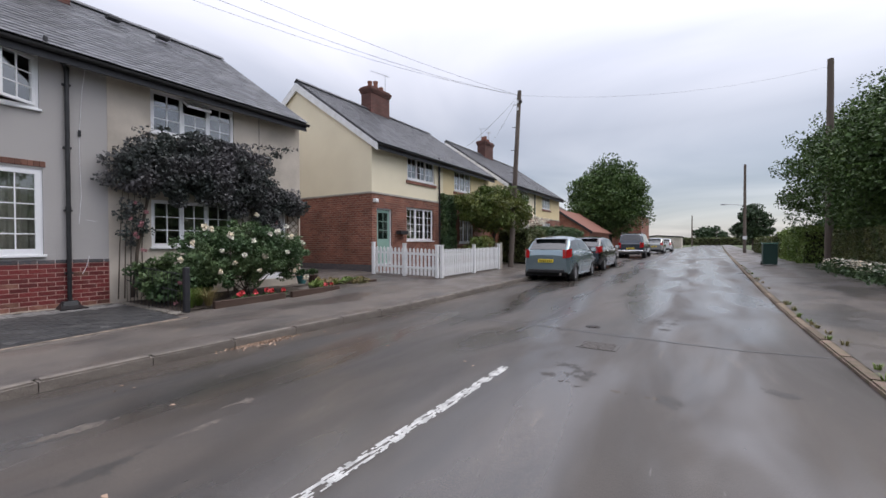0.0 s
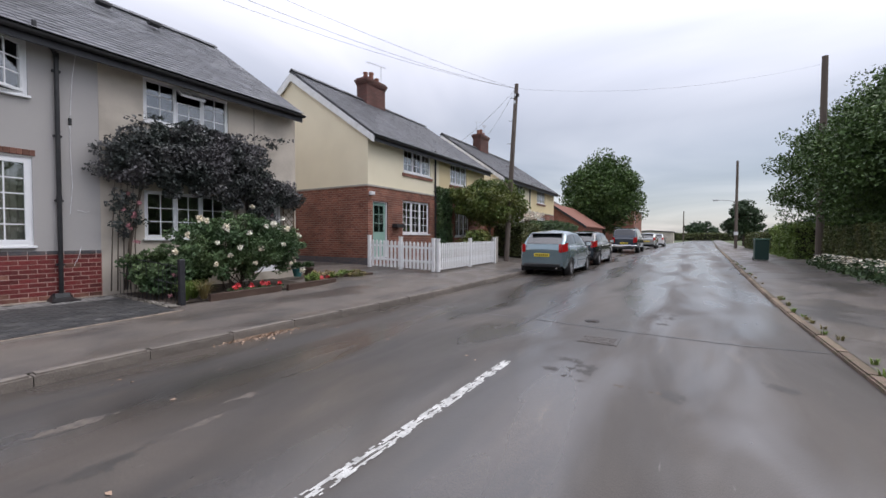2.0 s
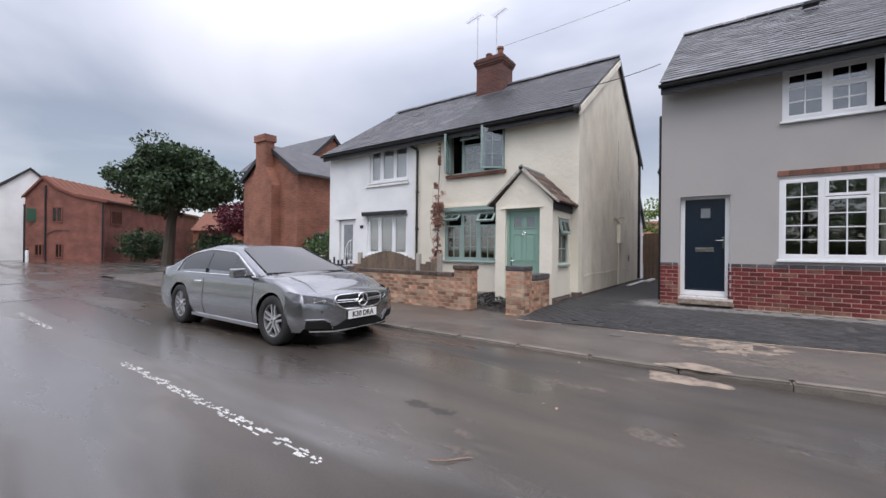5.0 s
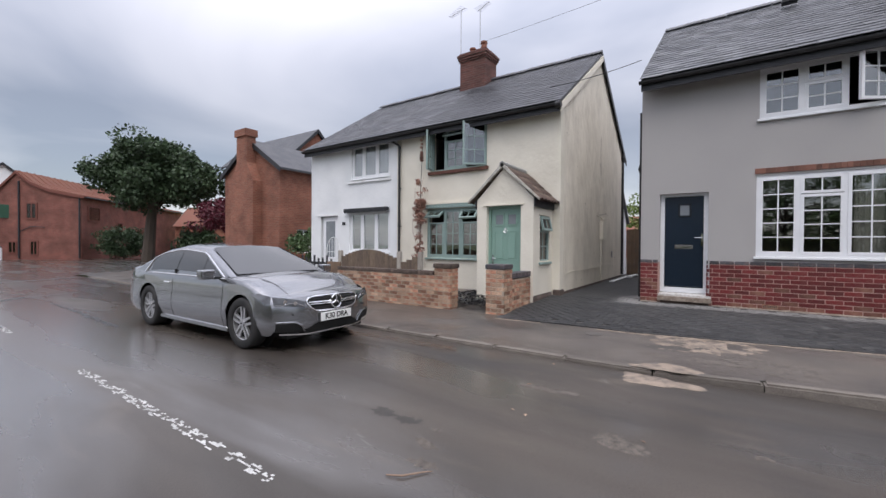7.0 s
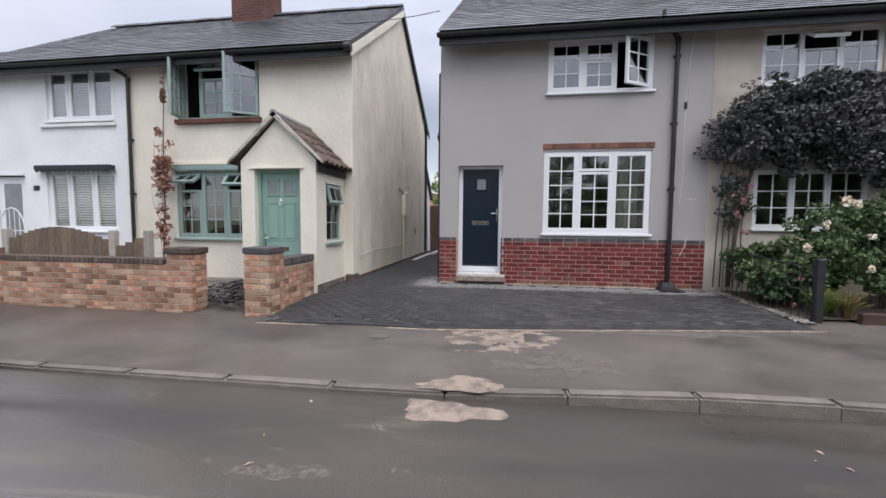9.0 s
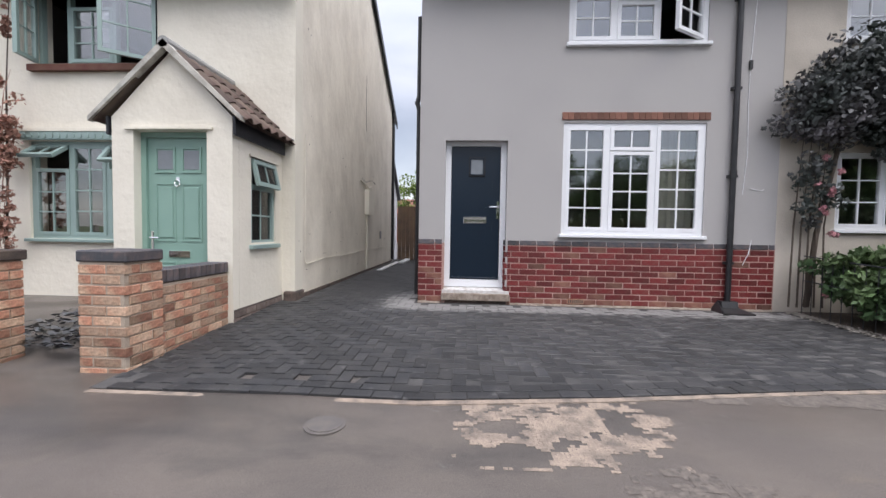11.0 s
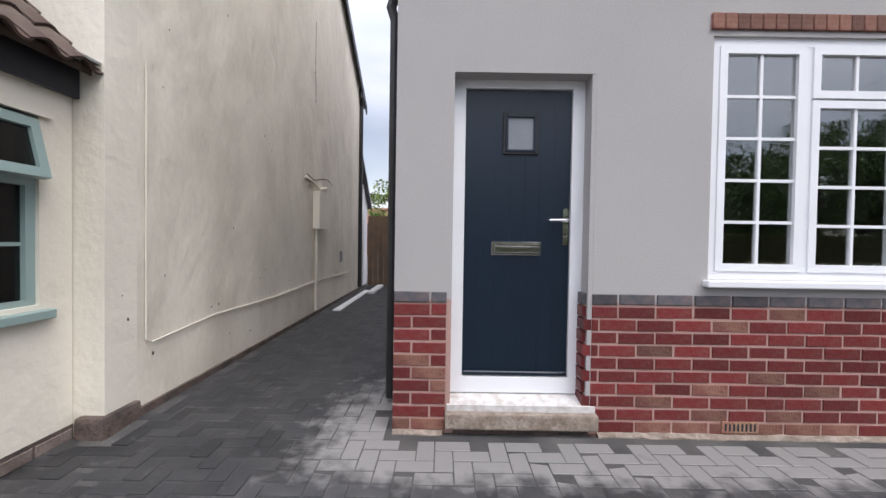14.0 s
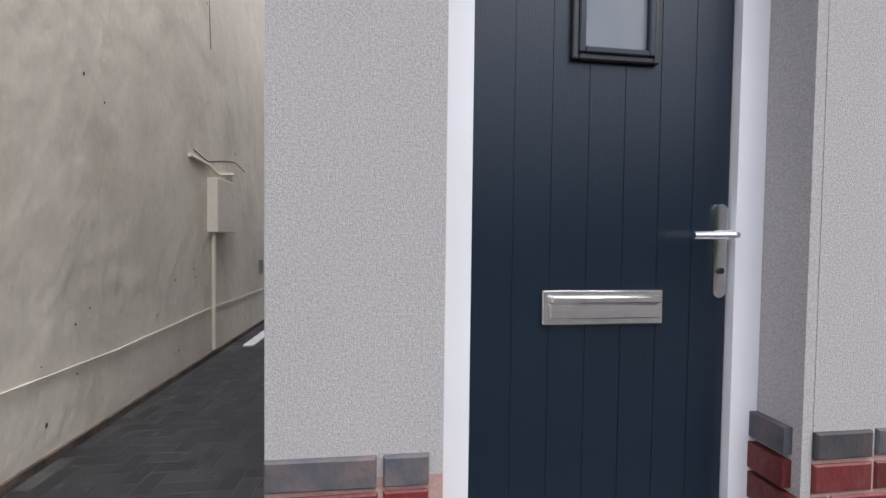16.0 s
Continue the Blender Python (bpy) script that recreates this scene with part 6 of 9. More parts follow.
def panel_fence():
    f = thing("panel_fence", (-7.1, -6.9, 0.2), "grey weathered arched timber fence between concrete posts", "fence")
    for a, b, arch in ((-8.08, -6.27, 0.20), (-6.14, -5.66, 0.0)):
        n = int((b - a) / 0.12)
        pn = part("fence_panel", boxed((-7.13, -7.11, a, b, 0.3, 0.95)), WOOD, f)
        for i in range(n):
            u = (i + 0.5) / n
            top = 1.02 + arch * math.sin(math.pi * u) + (0 if arch else -0.12 + 0.2 * u)
            part("fence_board", boxed((-7.11, -7.094, a + (b - a) * i / n + 0.003, a + (b - a) * (i + 1) / n - 0.003, 0.25, top)), WOOD, pn)
    for y in (-8.15, -6.20, -5.60):
        part("fence_post", bevelled(boxed((-7.17, -7.07, y - 0.05, y + 0.05, 0.0, 1.18)), 0.01), STONE, f, "pale concrete post")
    g = thing("picket_fence", (-7.0, -10.4, 0.1), "black painted picket fence before the white cottage", "fence")
    for i in range(20):
        y = -11.55 + i * 0.165
        part("picket", bevelled(boxed((-7.02, -7.0, y, y + 0.07, 0.12, 1.0 + 0.05 * math.sin(i * 2.2))), 0.006), BLACK_PAINT, g)
    for z in (0.35, 0.8):
        part("fence_rail", boxed((-7.05, -7.021, -11.6, -8.32, z, z + 0.07)), BLACK_PAINT, g)
    m = thing("metal_gate", (-7.6, -8.9, 0.1), "white wrought iron arched garden gate", "gate")
    pts = [(-8.5, -10.35 + 0.3 - 0.3 * math.cos(a), 1.1 + 0.45 * math.sin(a)) for a in np.linspace(0, math.pi, 13)]
    part("gate_frame", tubed([(-8.5, -10.35, 0.2)] + pts + [(-8.5, -9.75, 0.2)], 0.012, 6), WHITE_PAINT, m)
    for i in range(1, 5):
        part("gate_bar", tubed([(-8.5, -10.35 + i * 0.12, 0.3), (-8.5, -10.35 + i * 0.12, 1.1 + 0.45 * math.sin(math.acos(1 - i * 0.4)))], 0.007, 6), WHITE_PAINT, m)
    for z in (0.3, 1.1):
        part("gate_rail", tubed([(-8.5, -10.35, z), (-8.5, -9.75, z)], 0.009, 6), WHITE_PAINT, m)
    d = thing("drain_hatch_panel", (-6.8, -8.9, 0), "dark timber gate panel at the cottage path", "gate")
    part("board", boxed((-6.90, -6.84, -8.33, -7.88, 0.04, 0.90)), FENCE_WOOD, d)


panel_fence()


def white_fence():
    def run(name, a, b, z0a, z0b, label):
        f = thing(name, (a[0], a[1], z0a), label, "fence")
        length = math.hypot(b[0] - a[0], b[1] - a[1])
        n = int(length / 0.125)
        th = math.atan2(b[1] - a[1], b[0] - a[0])
        shared = to_mesh("picket", prism(bmesh.new(), [(-0.036, 0), (0.036, 0), (0.036, 0.80), (0.0, 0.85), (-0.036, 0.80)], "y", -0.01, 0.01))
        shared.materials.append(WHITE_PAINT)
        for i in range(n + 1):
            u = i / n
            part("picket", shared, None, f).matrix_basis = Matrix.Translation((a[0] + (b[0] - a[0]) * u, a[1] + (b[1] - a[1]) * u, z0a + (z0b - z0a) * u + 0.05)) @ Matrix.Rotation(th, 4, "Z")
        for z in (0.25, 0.68):
            o = part("fence_rail", prism(bmesh.new(), [(0, z), (length, z + z0b - z0a), (length, z + 0.07 + z0b - z0a), (0, z + 0.07)], "y", 0.0, 0.03), WHITE_PAINT, f)
            o.matrix_basis = Matrix.Translation((a[0], a[1], z0a)) @ Matrix.Rotation(th, 4, "Z") @ Matrix.Translation((0, 0.011, 0))
        for q, z in ((a, z0a), (((a[0] + b[0]) / 2, (a[1] + b[1]) / 2), (z0a + z0b) / 2), (b, z0b)):
            bm = boxed((q[0] - 0.045, q[0] + 0.045, q[1] - 0.045, q[1] + 0.045, z, z + 1.0))
            for zz, g in ((z + 1.0, 0.055),):
                box(bm, q[0] - g, q[0] + g, q[1] - g, q[1] + g, zz, zz + 0.03)
            part("fence_post", bm, WHITE_PAINT, f)
    run("white_picket_fence", (-8.75, 9.75), (-6.7, 10.35), 0.36, 0.26, "white painted picket fence across the front garden")
    run("white_picket_fence", (-6.62, 10.5), (-6.75, 15.0), 0.25, 0.28, "white painted picket fence along the footpath")
    p = thing("brick_pier", (-6.9, 15.4, 0.2), "narrow stone gate pier at the fence end", "wall")
    part("pier", bevelled(boxed((-7.0, -6.78, 15.2, 15.45, 0.2, 1.35)), 0.012), STONE, p)


white_fence()


def alley():
    g = thing("side_gate", (-17.2, -2.4, 0.2), "tall brown close-boarded gate closing the side passage", "gate")
    for i in range(12):
        y = -3.2 + i * 0.135
        part("board", boxed((-17.22, -17.2 + 0.004 * (i % 2), y, y + 0.128, 0.22, 1.95)), FENCE_WOOD, g)
    part("gate_rail", boxed((-17.26, -17.222, -3.2, -1.6, 1.88, 1.98)), FENCE_WOOD, g)
    a = thing("rear_extension", (-19, -3.3, 0.2), "low white rendered rear extension with slate roof", "building")
    part("wall", boxed((-17.6, -16.31, -4.6, -3.3, 0, 2.75)), WHITE_RENDER, a)
    part("roof", prism(bmesh.new(), [(-17.7, 2.2), (-16.31, 3.4), (-16.31, 3.5), (-17.7, 2.3)], "y", -4.7, -3.2), SLATE_DARK, a)
    t = thing("plastic_trim", (-15.0, -3.0, 0.3), "loose white plastic trim lying along the passage wall", "building material")
    part("trim_length", bevelled(boxed((-15.9, -13.3, -3.02, -2.9, 0.225, 0.25)), 0.006), WHITE_PVC, t)
    part("trim_length", bevelled(boxed((-16.6, -15.3, -2.85, -2.70, 0.225, 0.30)), 0.02), WHITE_PVC, t)
    r = thing("rear_house", (-40, -4, 0), "distant red-roofed house beyond the back gardens", "house")
    part("wall", boxed((-42, -38, -12, 4, 0, 2.7)), BRICK_ORANGE, r)
    part("roof", prism(bmesh.new(), [(-43, 2.6), (-40, 4.0), (-37, 2.6)], "y", -12.5, 4.5), PANTILE, r)


alley()


def drive_edge(y):
    return lerp(y, [(-3.4, -6.42), (-1.2, -6.37), (0, -6.5), (1.5, -6.74), (3.3, -7.0)])


def drive():
    """Charcoal blocks laid in a herringbone from the footpath to the house and down the passage."""
    d = thing("driveway", (-8, 0, 0.1), "charcoal block-paved drive laid in herringbone", "driveway", kind="structure")
    bed = sheet(lambda y: (-17.0, drive_edge(y) - 0.01), [-3.43, -1.2, 0, 1.5, 3.2], lambda x, y: level(x, y) + 0.0142, 14)
    part("bedding_sand", bed, JOINT, d)
    long_, short = 0.2, 0.1
    shared = to_mesh("paver", bevelled(boxed((-long_ / 2 + 0.0022, long_ / 2 - 0.0022, -short / 2 + 0.0022, short / 2 - 0.0022, -0.03, 0)), 0.003))
    shared.materials.append(PAVER)
    rng = random.Random(3)
    verts, faces, singles = [], [], []
    for gx in range(-60, 44):
        for gy in range(-36, 34):
            d4 = (gx - gy) % 4
            if d4 not in (0, 3):
                continue
            vertical = d4 == 3
            x = -11.0 + (gx + (0.5 if vertical else 1.0)) * 0.1
            y = (gy + (1.0 if vertical else 0.5)) * 0.1
            if not (-16.9 < x < drive_edge(y) - (0.265 if not vertical else 0.215)) or not -3.43 < y < 3.15 or (x < -9.19 and y > -1.62) or (x < -9.1 and y < -3.1) or (-9.1 <= x < -6.72 and y < -3.43):
                continue
            m = Matrix.Translation((x, y, level(x, y) + 0.016 + rng.uniform(-0.0015, 0.0015))) @ Matrix.Rotation(radians(90) if vertical else 0, 4, "Z") @ Matrix.Rotation(rng.uniform(-0.006, 0.006), 4, "X")
            singles.append((abs(x + 8.6) + 0.8 * abs(y + 0.3), m))
    y = -3.3
    while y < 3.1:
        slope = math.atan2(drive_edge(y + 0.2) - drive_edge(y), 0.2)
        for k, off in enumerate((0.055, 0.157)):
            yy = y + 0.1 + k * 0.1
            xx = drive_edge(yy) - off
            m = Matrix.Translation((xx, yy, level(xx, yy) + 0.0195)) @ Matrix.Rotation(radians(90) - slope, 4, "Z")
            singles.append((abs(xx + 8.6) + 0.8 * abs(yy + 0.3), m))
        y += 0.2
    singles.sort(key=lambda s: s[0])
    box8 = [tuple(v.co) for v in shared.vertices]
    polys = [tuple(p.vertices) for p in shared.polygons]
    for _, m in singles[:300]:
        part("paver", shared, None, d).matrix_basis = m
    for _, m in singles[300:]:
        k = len(verts)
        verts += [tuple(m @ Vector(v)) for v in box8]
        faces += [tuple(k + i for i in p) for p in polys]
    tagged(part("paver_field", (verts, faces), PAVER, d), kind="stuff")
    for y0, y1 in ((-3.4, -1.2), (-1.2, 0.0), (0.0, 1.5), (1.5, 3.3)):
        xa, xb = drive_edge(y0), drive_edge(y1)
        v = [(xa, y0, 0), (xb, y1, 0), (xb + 0.05, y1, 0), (xa + 0.05, y0, 0)]
        zz = [level(p[0], p[1]) + 0.012 for p in v]
        bm = bmesh.new()
        top = [bm.verts.new((p[0], p[1], z)) for p, z in zip(v, zz)]
        low = [bm.verts.new((p[0], p[1], z - 0.05)) for p, z in zip(v, zz)]
        bm.faces.new(top[::-1])
        for i in range(4):
            bm.faces.new((top[i], top[(i + 1) % 4], low[(i + 1) % 4], low[i]))
        part("edging_strip", bm, SAND, d, "pale mortar edging")


drive()


# ---- plants, poles and the far side of the road ----
ROSE_LEAF = leaves_material("rose_foliage", (0.055, 0.10, 0.042), (0.11, 0.16, 0.065))
CLIMBER_LEAF = leaves_material("dark_climber_foliage", (0.055, 0.066, 0.060), (0.13, 0.122, 0.13))
HEDGE_LEAF = leaves_material("hedge_foliage", (0.075, 0.10, 0.032), (0.15, 0.15, 0.06))
ASH_LEAF = leaves_material("tree_foliage", (0.045, 0.085, 0.022), (0.10, 0.16, 0.045))
DARK_LEAF = leaves_material("dark_tree_foliage", (0.035, 0.06, 0.028), (0.065, 0.10, 0.05))
MAPLE_LEAF = leaves_material("golden_green_foliage", (0.085, 0.125, 0.028), (0.16, 0.17, 0.045))
PURPLE_LEAF = leaves_material("purple_foliage", (0.07, 0.012, 0.02), (0.12, 0.02, 0.035))
BRIGHT_LEAF = leaves_material("fresh_green_foliage", (0.13, 0.20, 0.045), (0.21, 0.27, 0.075))
LITTER = leaves_material("dry_fallen_leaves", (0.42, 0.30, 0.22), (0.22, 0.14, 0.10))
STRAW = leaves_material("dry_grass", (0.30, 0.23, 0.11), (0.14, 0.14, 0.05))
RUSTY = leaves_material("rusty_dead_plant", (0.40, 0.22, 0.165), (0.26, 0.14, 0.11))
WHITE_PETAL = leaves_material("white_petals", (0.85, 0.82, 0.72), (0.80, 0.68, 0.50))
RED_PETAL = leaves_material("coral_petals", (0.75, 0.08, 0.09), (0.65, 0.12, 0.14))
PINK_PETAL = leaves_material("faded_pink_petals", (0.5, 0.24, 0.27), (0.35, 0.2, 0.2))
BARK = material("bark", (0.09, 0.07, 0.055), 0.95, second=(0.05, 0.042, 0.035), scale=5, bump=0.02, bump_scale=18, stretch=(1, 1, 0.25))


def foliage(name, places, size, mat, parent, seed, long=1.8, droop=0.3, label=""):
    me = leafy(name, places, size, np.random.default_rng(seed), long, droop)
    return part(name, me, mat, parent, label)


def tree(name, x, y, z, height, radii, label, mat, seed, count=90, per=150, size=0.11, trunk=0.18, clump=0.7, lean=(0, 0), crown_z=None, keep=None, category="tree", hollow=0.4):
    t = thing(name, (x, y, z), label, category)
    rng = np.random.default_rng(seed)
    cz = crown_z if crown_z is not None else height - radii[2]
    tv = bmesh.new()
    tube(tv, [(x, y, z - 0.1), (x + lean[0] * 0.3, y + lean[1] * 0.3, z + (cz - z) * 0.5), (x + lean[0], y + lean[1], z + cz + radii[2] * 0.3)], [trunk, trunk * 0.75, trunk * 0.25], 9)
    part("trunk", tv, BARK, t)
    for i in range(9):
        a = i * 2.4 + seed
        r = rng.uniform(0.5, 0.85)
        h0 = z + (cz - z) * rng.uniform(0.55, 0.95)
        end = (x + lean[0] + radii[0] * r * math.cos(a), y + lean[1] + radii[1] * r * math.sin(a), z + cz + radii[2] * rng.uniform(-0.3, 0.7))
        midp = ((x * 1.2 + end[0] * 0.8) / 2, (y * 1.2 + end[1] * 0.8) / 2, (h0 + end[2]) / 2 + 0.2)
        part("limb", tubed([(x + lean[0] * 0.4, y + lean[1] * 0.4, h0), midp, end], [trunk * 0.5, trunk * 0.3, trunk * 0.08], 6), BARK, t)
    p = clumps(rng, (x + lean[0], y + lean[1], z + cz), radii, count, per, clump, hollow, keep)
    foliage("crown", p, size, mat, t, seed)
    return t


def hedge(name, x0, x1, y0, y1, z0, z1, mat, label, seed, n, size=0.045, wobble=0.06, along="y"):
    """A clipped hedge: a core coloured dark for inner shade, leaves over its faces."""
    h = thing(name, ((x0 + x1) / 2, (y0 + y1) / 2, z0), label, "hedge")
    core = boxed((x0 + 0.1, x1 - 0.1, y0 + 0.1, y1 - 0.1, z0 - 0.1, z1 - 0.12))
    part("branch_core", core, HEDGE_SHADE, h)
    rng = np.random.default_rng(seed)
    u, v, w = rng.uniform(0, 1, (3, n))
    sx, sy, sz = x1 - x0, y1 - y0, z1 - z0
    area = np.array([sy * sz, sy * sz, sx * sz, sx * sz, sx * sy])
    face = rng.choice(5, n, p=area / area.sum())
    d = np.abs(rng.normal(0, 0.035, n))
    p = np.stack([x0 + u * sx, y0 + v * sy, z0 + w * sz], 1)
    bump_ = wobble * (np.sin(p[:, 1] * 2.3 + seed) * np.cos(p[:, 2] * 3.1) + 0.6 * np.sin(p[:, 0] * 4.7 + p[:, 1] * 5.3))
    off = d - bump_ * 0.7
    p[face == 0, 0] = x0 + off[face == 0]
    p[face == 1, 0] = x1 - off[face == 1]
    p[face == 2, 1] = y0 + off[face == 2]
    p[face == 3, 1] = y1 - off[face == 3]
    p[face == 4, 2] = z1 - off[face == 4]
    r = 0.12
    foliage("foliage", p, size, mat, h, seed, 1.6, 0.1)
    return h


# Near-black twig brown; the shade inside a hedge is in this colour.
HEDGE_SHADE = material("hedge_inner_shade", (0.03, 0.03, 0.018), 0.95, second=(0.05, 0.042, 0.03), scale=20, bump=0.03, bump_scale=20)


def climber():
    c = thing("climber", (-9.2, 4.6, 0.3), "dark overgrown climber trained across the cream house front", "climbing plant")
    for i, (y, s) in enumerate(((3.35, 0.3), (5.9, -0.4), (6.0, -0.2))):
        part("stem", tubed([(-9.2, y, 0.3), (-9.22, y + s * 0.3, 1.2), (-9.2, y + s, 2.4), (-9.15, y + s * 2.5, 3.1)], [0.035, 0.03, 0.025, 0.012], 7), BARK, c)
    rng = np.random.default_rng(31)
    blobs = [((-9.08, 4.35, 2.92), (0.30, 1.2, 0.62), 160), ((-9.05, 5.35, 2.72), (0.34, 0.95, 0.72), 130), ((-9.1, 3.5, 2.75), (0.25, 0.6, 0.5), 55), ((-9.12, 6.3, 2.5), (0.2, 0.75, 0.28), 34), ((-9.12, 6.1, 1.9), (0.16, 0.35, 0.6), 26), ((-9.15, 7.0, 2.32), (0.16, 0.4, 0.18), 16), ((-9.1, 5.0, 3.45), (0.2, 1.3, 0.2), 40)]
    p = np.concatenate([clumps(rng, m, r, k, 165, 0.2, 0.2) for m, r, k in blobs])
    p = p[p[:, 0] > -9.27]
    foliage("foliage", p, 0.042, CLIMBER_LEAF, c, 32, 1.7)
    for i in range(26):
        y, z = rng.uniform(3.0, 6.8), rng.uniform(3.1, 3.7)
        ln = rng.uniform(0.15, 0.55)
        a = rng.uniform(-0.6, 0.9)
        pts = [(-9.1, y, z), (-9.05, y + ln * 0.5 * math.cos(a), z + ln * 0.5 * math.sin(a) + 0.05), (-9.08, y + ln * math.cos(a), z + ln * math.sin(a))]
        part("tendril", tubed(pts, [0.006, 0.004, 0.002], 4), BARK, c)
        q = np.array(pts[1]) + rng.normal(0, 1, (26, 3)) * np.array([0.03, ln * 0.3, 0.04])
        foliage("tendril_foliage", q, 0.05, CLIMBER_LEAF, c, 50 + i)
    g = thing("pink_climbing_rose", (-9.15, 3.3, 0.3), "straggly climbing rose with faded pink blooms by the join", "climbing plant")
    for i in range(5):
        part("stem", tubed([(-9.15, 3.1 + i * 0.1, 0.3), (-9.2, 3.15 + i * 0.09, 1.3), (-9.18, 3.2 + i * 0.1, 2.4)], [0.012, 0.01, 0.005], 5), BARK, g)
    p = clumps(rng, (-9.12, 3.35, 1.7), (0.12, 0.28, 0.75), 26, 26, 0.12, 0.2)
    foliage("foliage", p[p[:, 0] > -9.27], 0.04, CLIMBER_LEAF, g, 33)
    for i in range(9):
        bloom(g, -9.02, rng.uniform(3.1, 3.6), rng.uniform(1.2, 2.2), 0.035, PINK_PETAL, 70 + i)


def bloom(parent, x, y, z, r, mat, seed):
    rng = np.random.default_rng(seed)
    d = rng.normal(size=(34, 3))
    d /= np.linalg.norm(d, axis=1)[:, None]
    foliage("bloom", np.array((x, y, z)) + d * r * rng.uniform(0.4, 1.0, (34, 1)), r * 0.9, mat, parent, seed, 1.1, 0)


def rose_bush():
    b = thing("rose_bush", (-8.2, 5.0, 0.15), "large white rose bush in bloom in the front bed", "shrub")
    rng = np.random.default_rng(41)
    for i in range(16):
        a, r = i * 2.4, 0.3 + 0.09 * (i % 6)
        part("cane", tubed([(-8.25, 5.0 + 0.04 * (i - 8), 0.15), (-8.2 + 0.35 * r * math.cos(a), 5.0 + r * math.sin(a), 0.8), (-8.15 + 0.8 * r * math.cos(a), 5.0 + 1.5 * r * math.sin(a), 1.5 + 0.2 * math.cos(i))], [0.014, 0.010, 0.004], 5), BARK, b)
    p = np.concatenate([clumps(rng, (-8.2, 5.0, 1.15), (0.58, 1.3, 0.66), 250, 130, 0.17, 0.3), clumps(rng, (-8.25, 6.1, 1.1), (0.4, 0.5, 0.65), 50, 80, 0.15, 0.35), clumps(rng, (-8.1, 4.0, 0.85), (0.4, 0.5, 0.4), 40, 80, 0.15, 0.3)])
    foliage("foliage", p, 0.036, ROSE_LEAF, b, 42, 1.6)
    spots = [(-7.8, 3.55, 1.05), (-7.85, 4.0, 1.65), (-7.85, 4.12, 1.62), (-7.9, 5.1, 1.95), (-7.75, 5.5, 1.6), (-7.8, 5.75, 1.72), (-7.7, 4.7, 1.1), (-7.68, 5.15, 1.08), (-7.75, 5.75, 1.15), (-7.72, 5.9, 0.72), (-7.7, 6.2, 0.55), (-7.8, 4.55, 0.95), (-7.9, 4.35, 1.2), (-7.95, 6.0, 1.5), (-7.68, 4.2, 0.8), (-7.8, 3.75, 1.35), (-7.75, 4.45, 1.5), (-7.7, 4.9, 1.4), (-7.72, 5.3, 1.55), (-7.85, 6.2, 1.35), (-7.66, 5.0, 0.78)]
    for i, (x, y, z) in enumerate(spots):
        bloom(b, x + 0.05, y, z, 0.046 + 0.02 * (i % 3 == 1), WHITE_PETAL, 90 + i)


def low_bed():
    rng = np.random.default_rng(51)
    for i, (x, y, rr, h) in enumerate(((-8.7, 3.55, 0.38, 0.42), (-8.2, 3.6, 0.3, 0.3), (-8.9, 4.4, 0.35, 0.3))):
        s = thing("low_shrub", (x, y, 0.2), "leafy green perennial behind the iron railing", "plant")
        foliage("foliage", clumps(rng, (x, y, 0.25 + h), (rr, rr, h), 45, 60, 0.13, 0.3), 0.05, ROSE_LEAF, s, 52 + i)
        for k in range(4):
            bloom(s, x + 0.3 * math.cos(k * 2), y + rr * 0.8 * math.sin(k * 2), 0.35 + h * 0.9 - 0.12 * k, 0.035, PINK_PETAL, 200 + i * 5 + k)
    for i, (x, y) in enumerate(((-7.65, 3.65), (-7.6, 3.95), (-7.85, 3.9))):
        grass_tuft("grass_clump", x, y, 0.14, 0.5, 170, STRAW if i == 1 else BRIGHT_LEAF, "arching variegated grass clump at the bed's edge", 60 + i)
    for i, (x, y) in enumerate(((-7.62, 4.55), (-7.7, 4.95), (-7.66, 5.3), (-7.62, 5.55), (-7.85, 4.75), (-7.8, 6.9), (-7.75, 7.05), (-7.9, 5.35))):
        f = thing("begonia", (x, y, 0.15), "small coral red bedding flower", "flower", "bedding flowers along the sleepers")
        foliage("foliage", clumps(rng, (x, y, 0.24), (0.08, 0.08, 0.05), 8, 16, 0.05), 0.035, ROSE_LEAF, f, 300 + i)
        bloom(f, x + 0.02, y, 0.32, 0.05, RED_PETAL, 320 + i)
    for i, (x, y, r) in enumerate(((-8.3, 7.5, 0.16), (-8.1, 7.9, 0.2), (-7.9, 8.25, 0.16), (-8.0, 6.8, 0.12), (-9.0, 7.6, 0.1))):
        s = thing("weedy_plant", (x, y, 0.2), "low straggly weeds along the bed edging", "plant")
        foliage("foliage", clumps(rng, (x, y, 0.3), (r, r * 2, 0.09), 16, 26, 0.08), 0.04, BRIGHT_LEAF if i % 2 else STRAW, s, 340 + i)


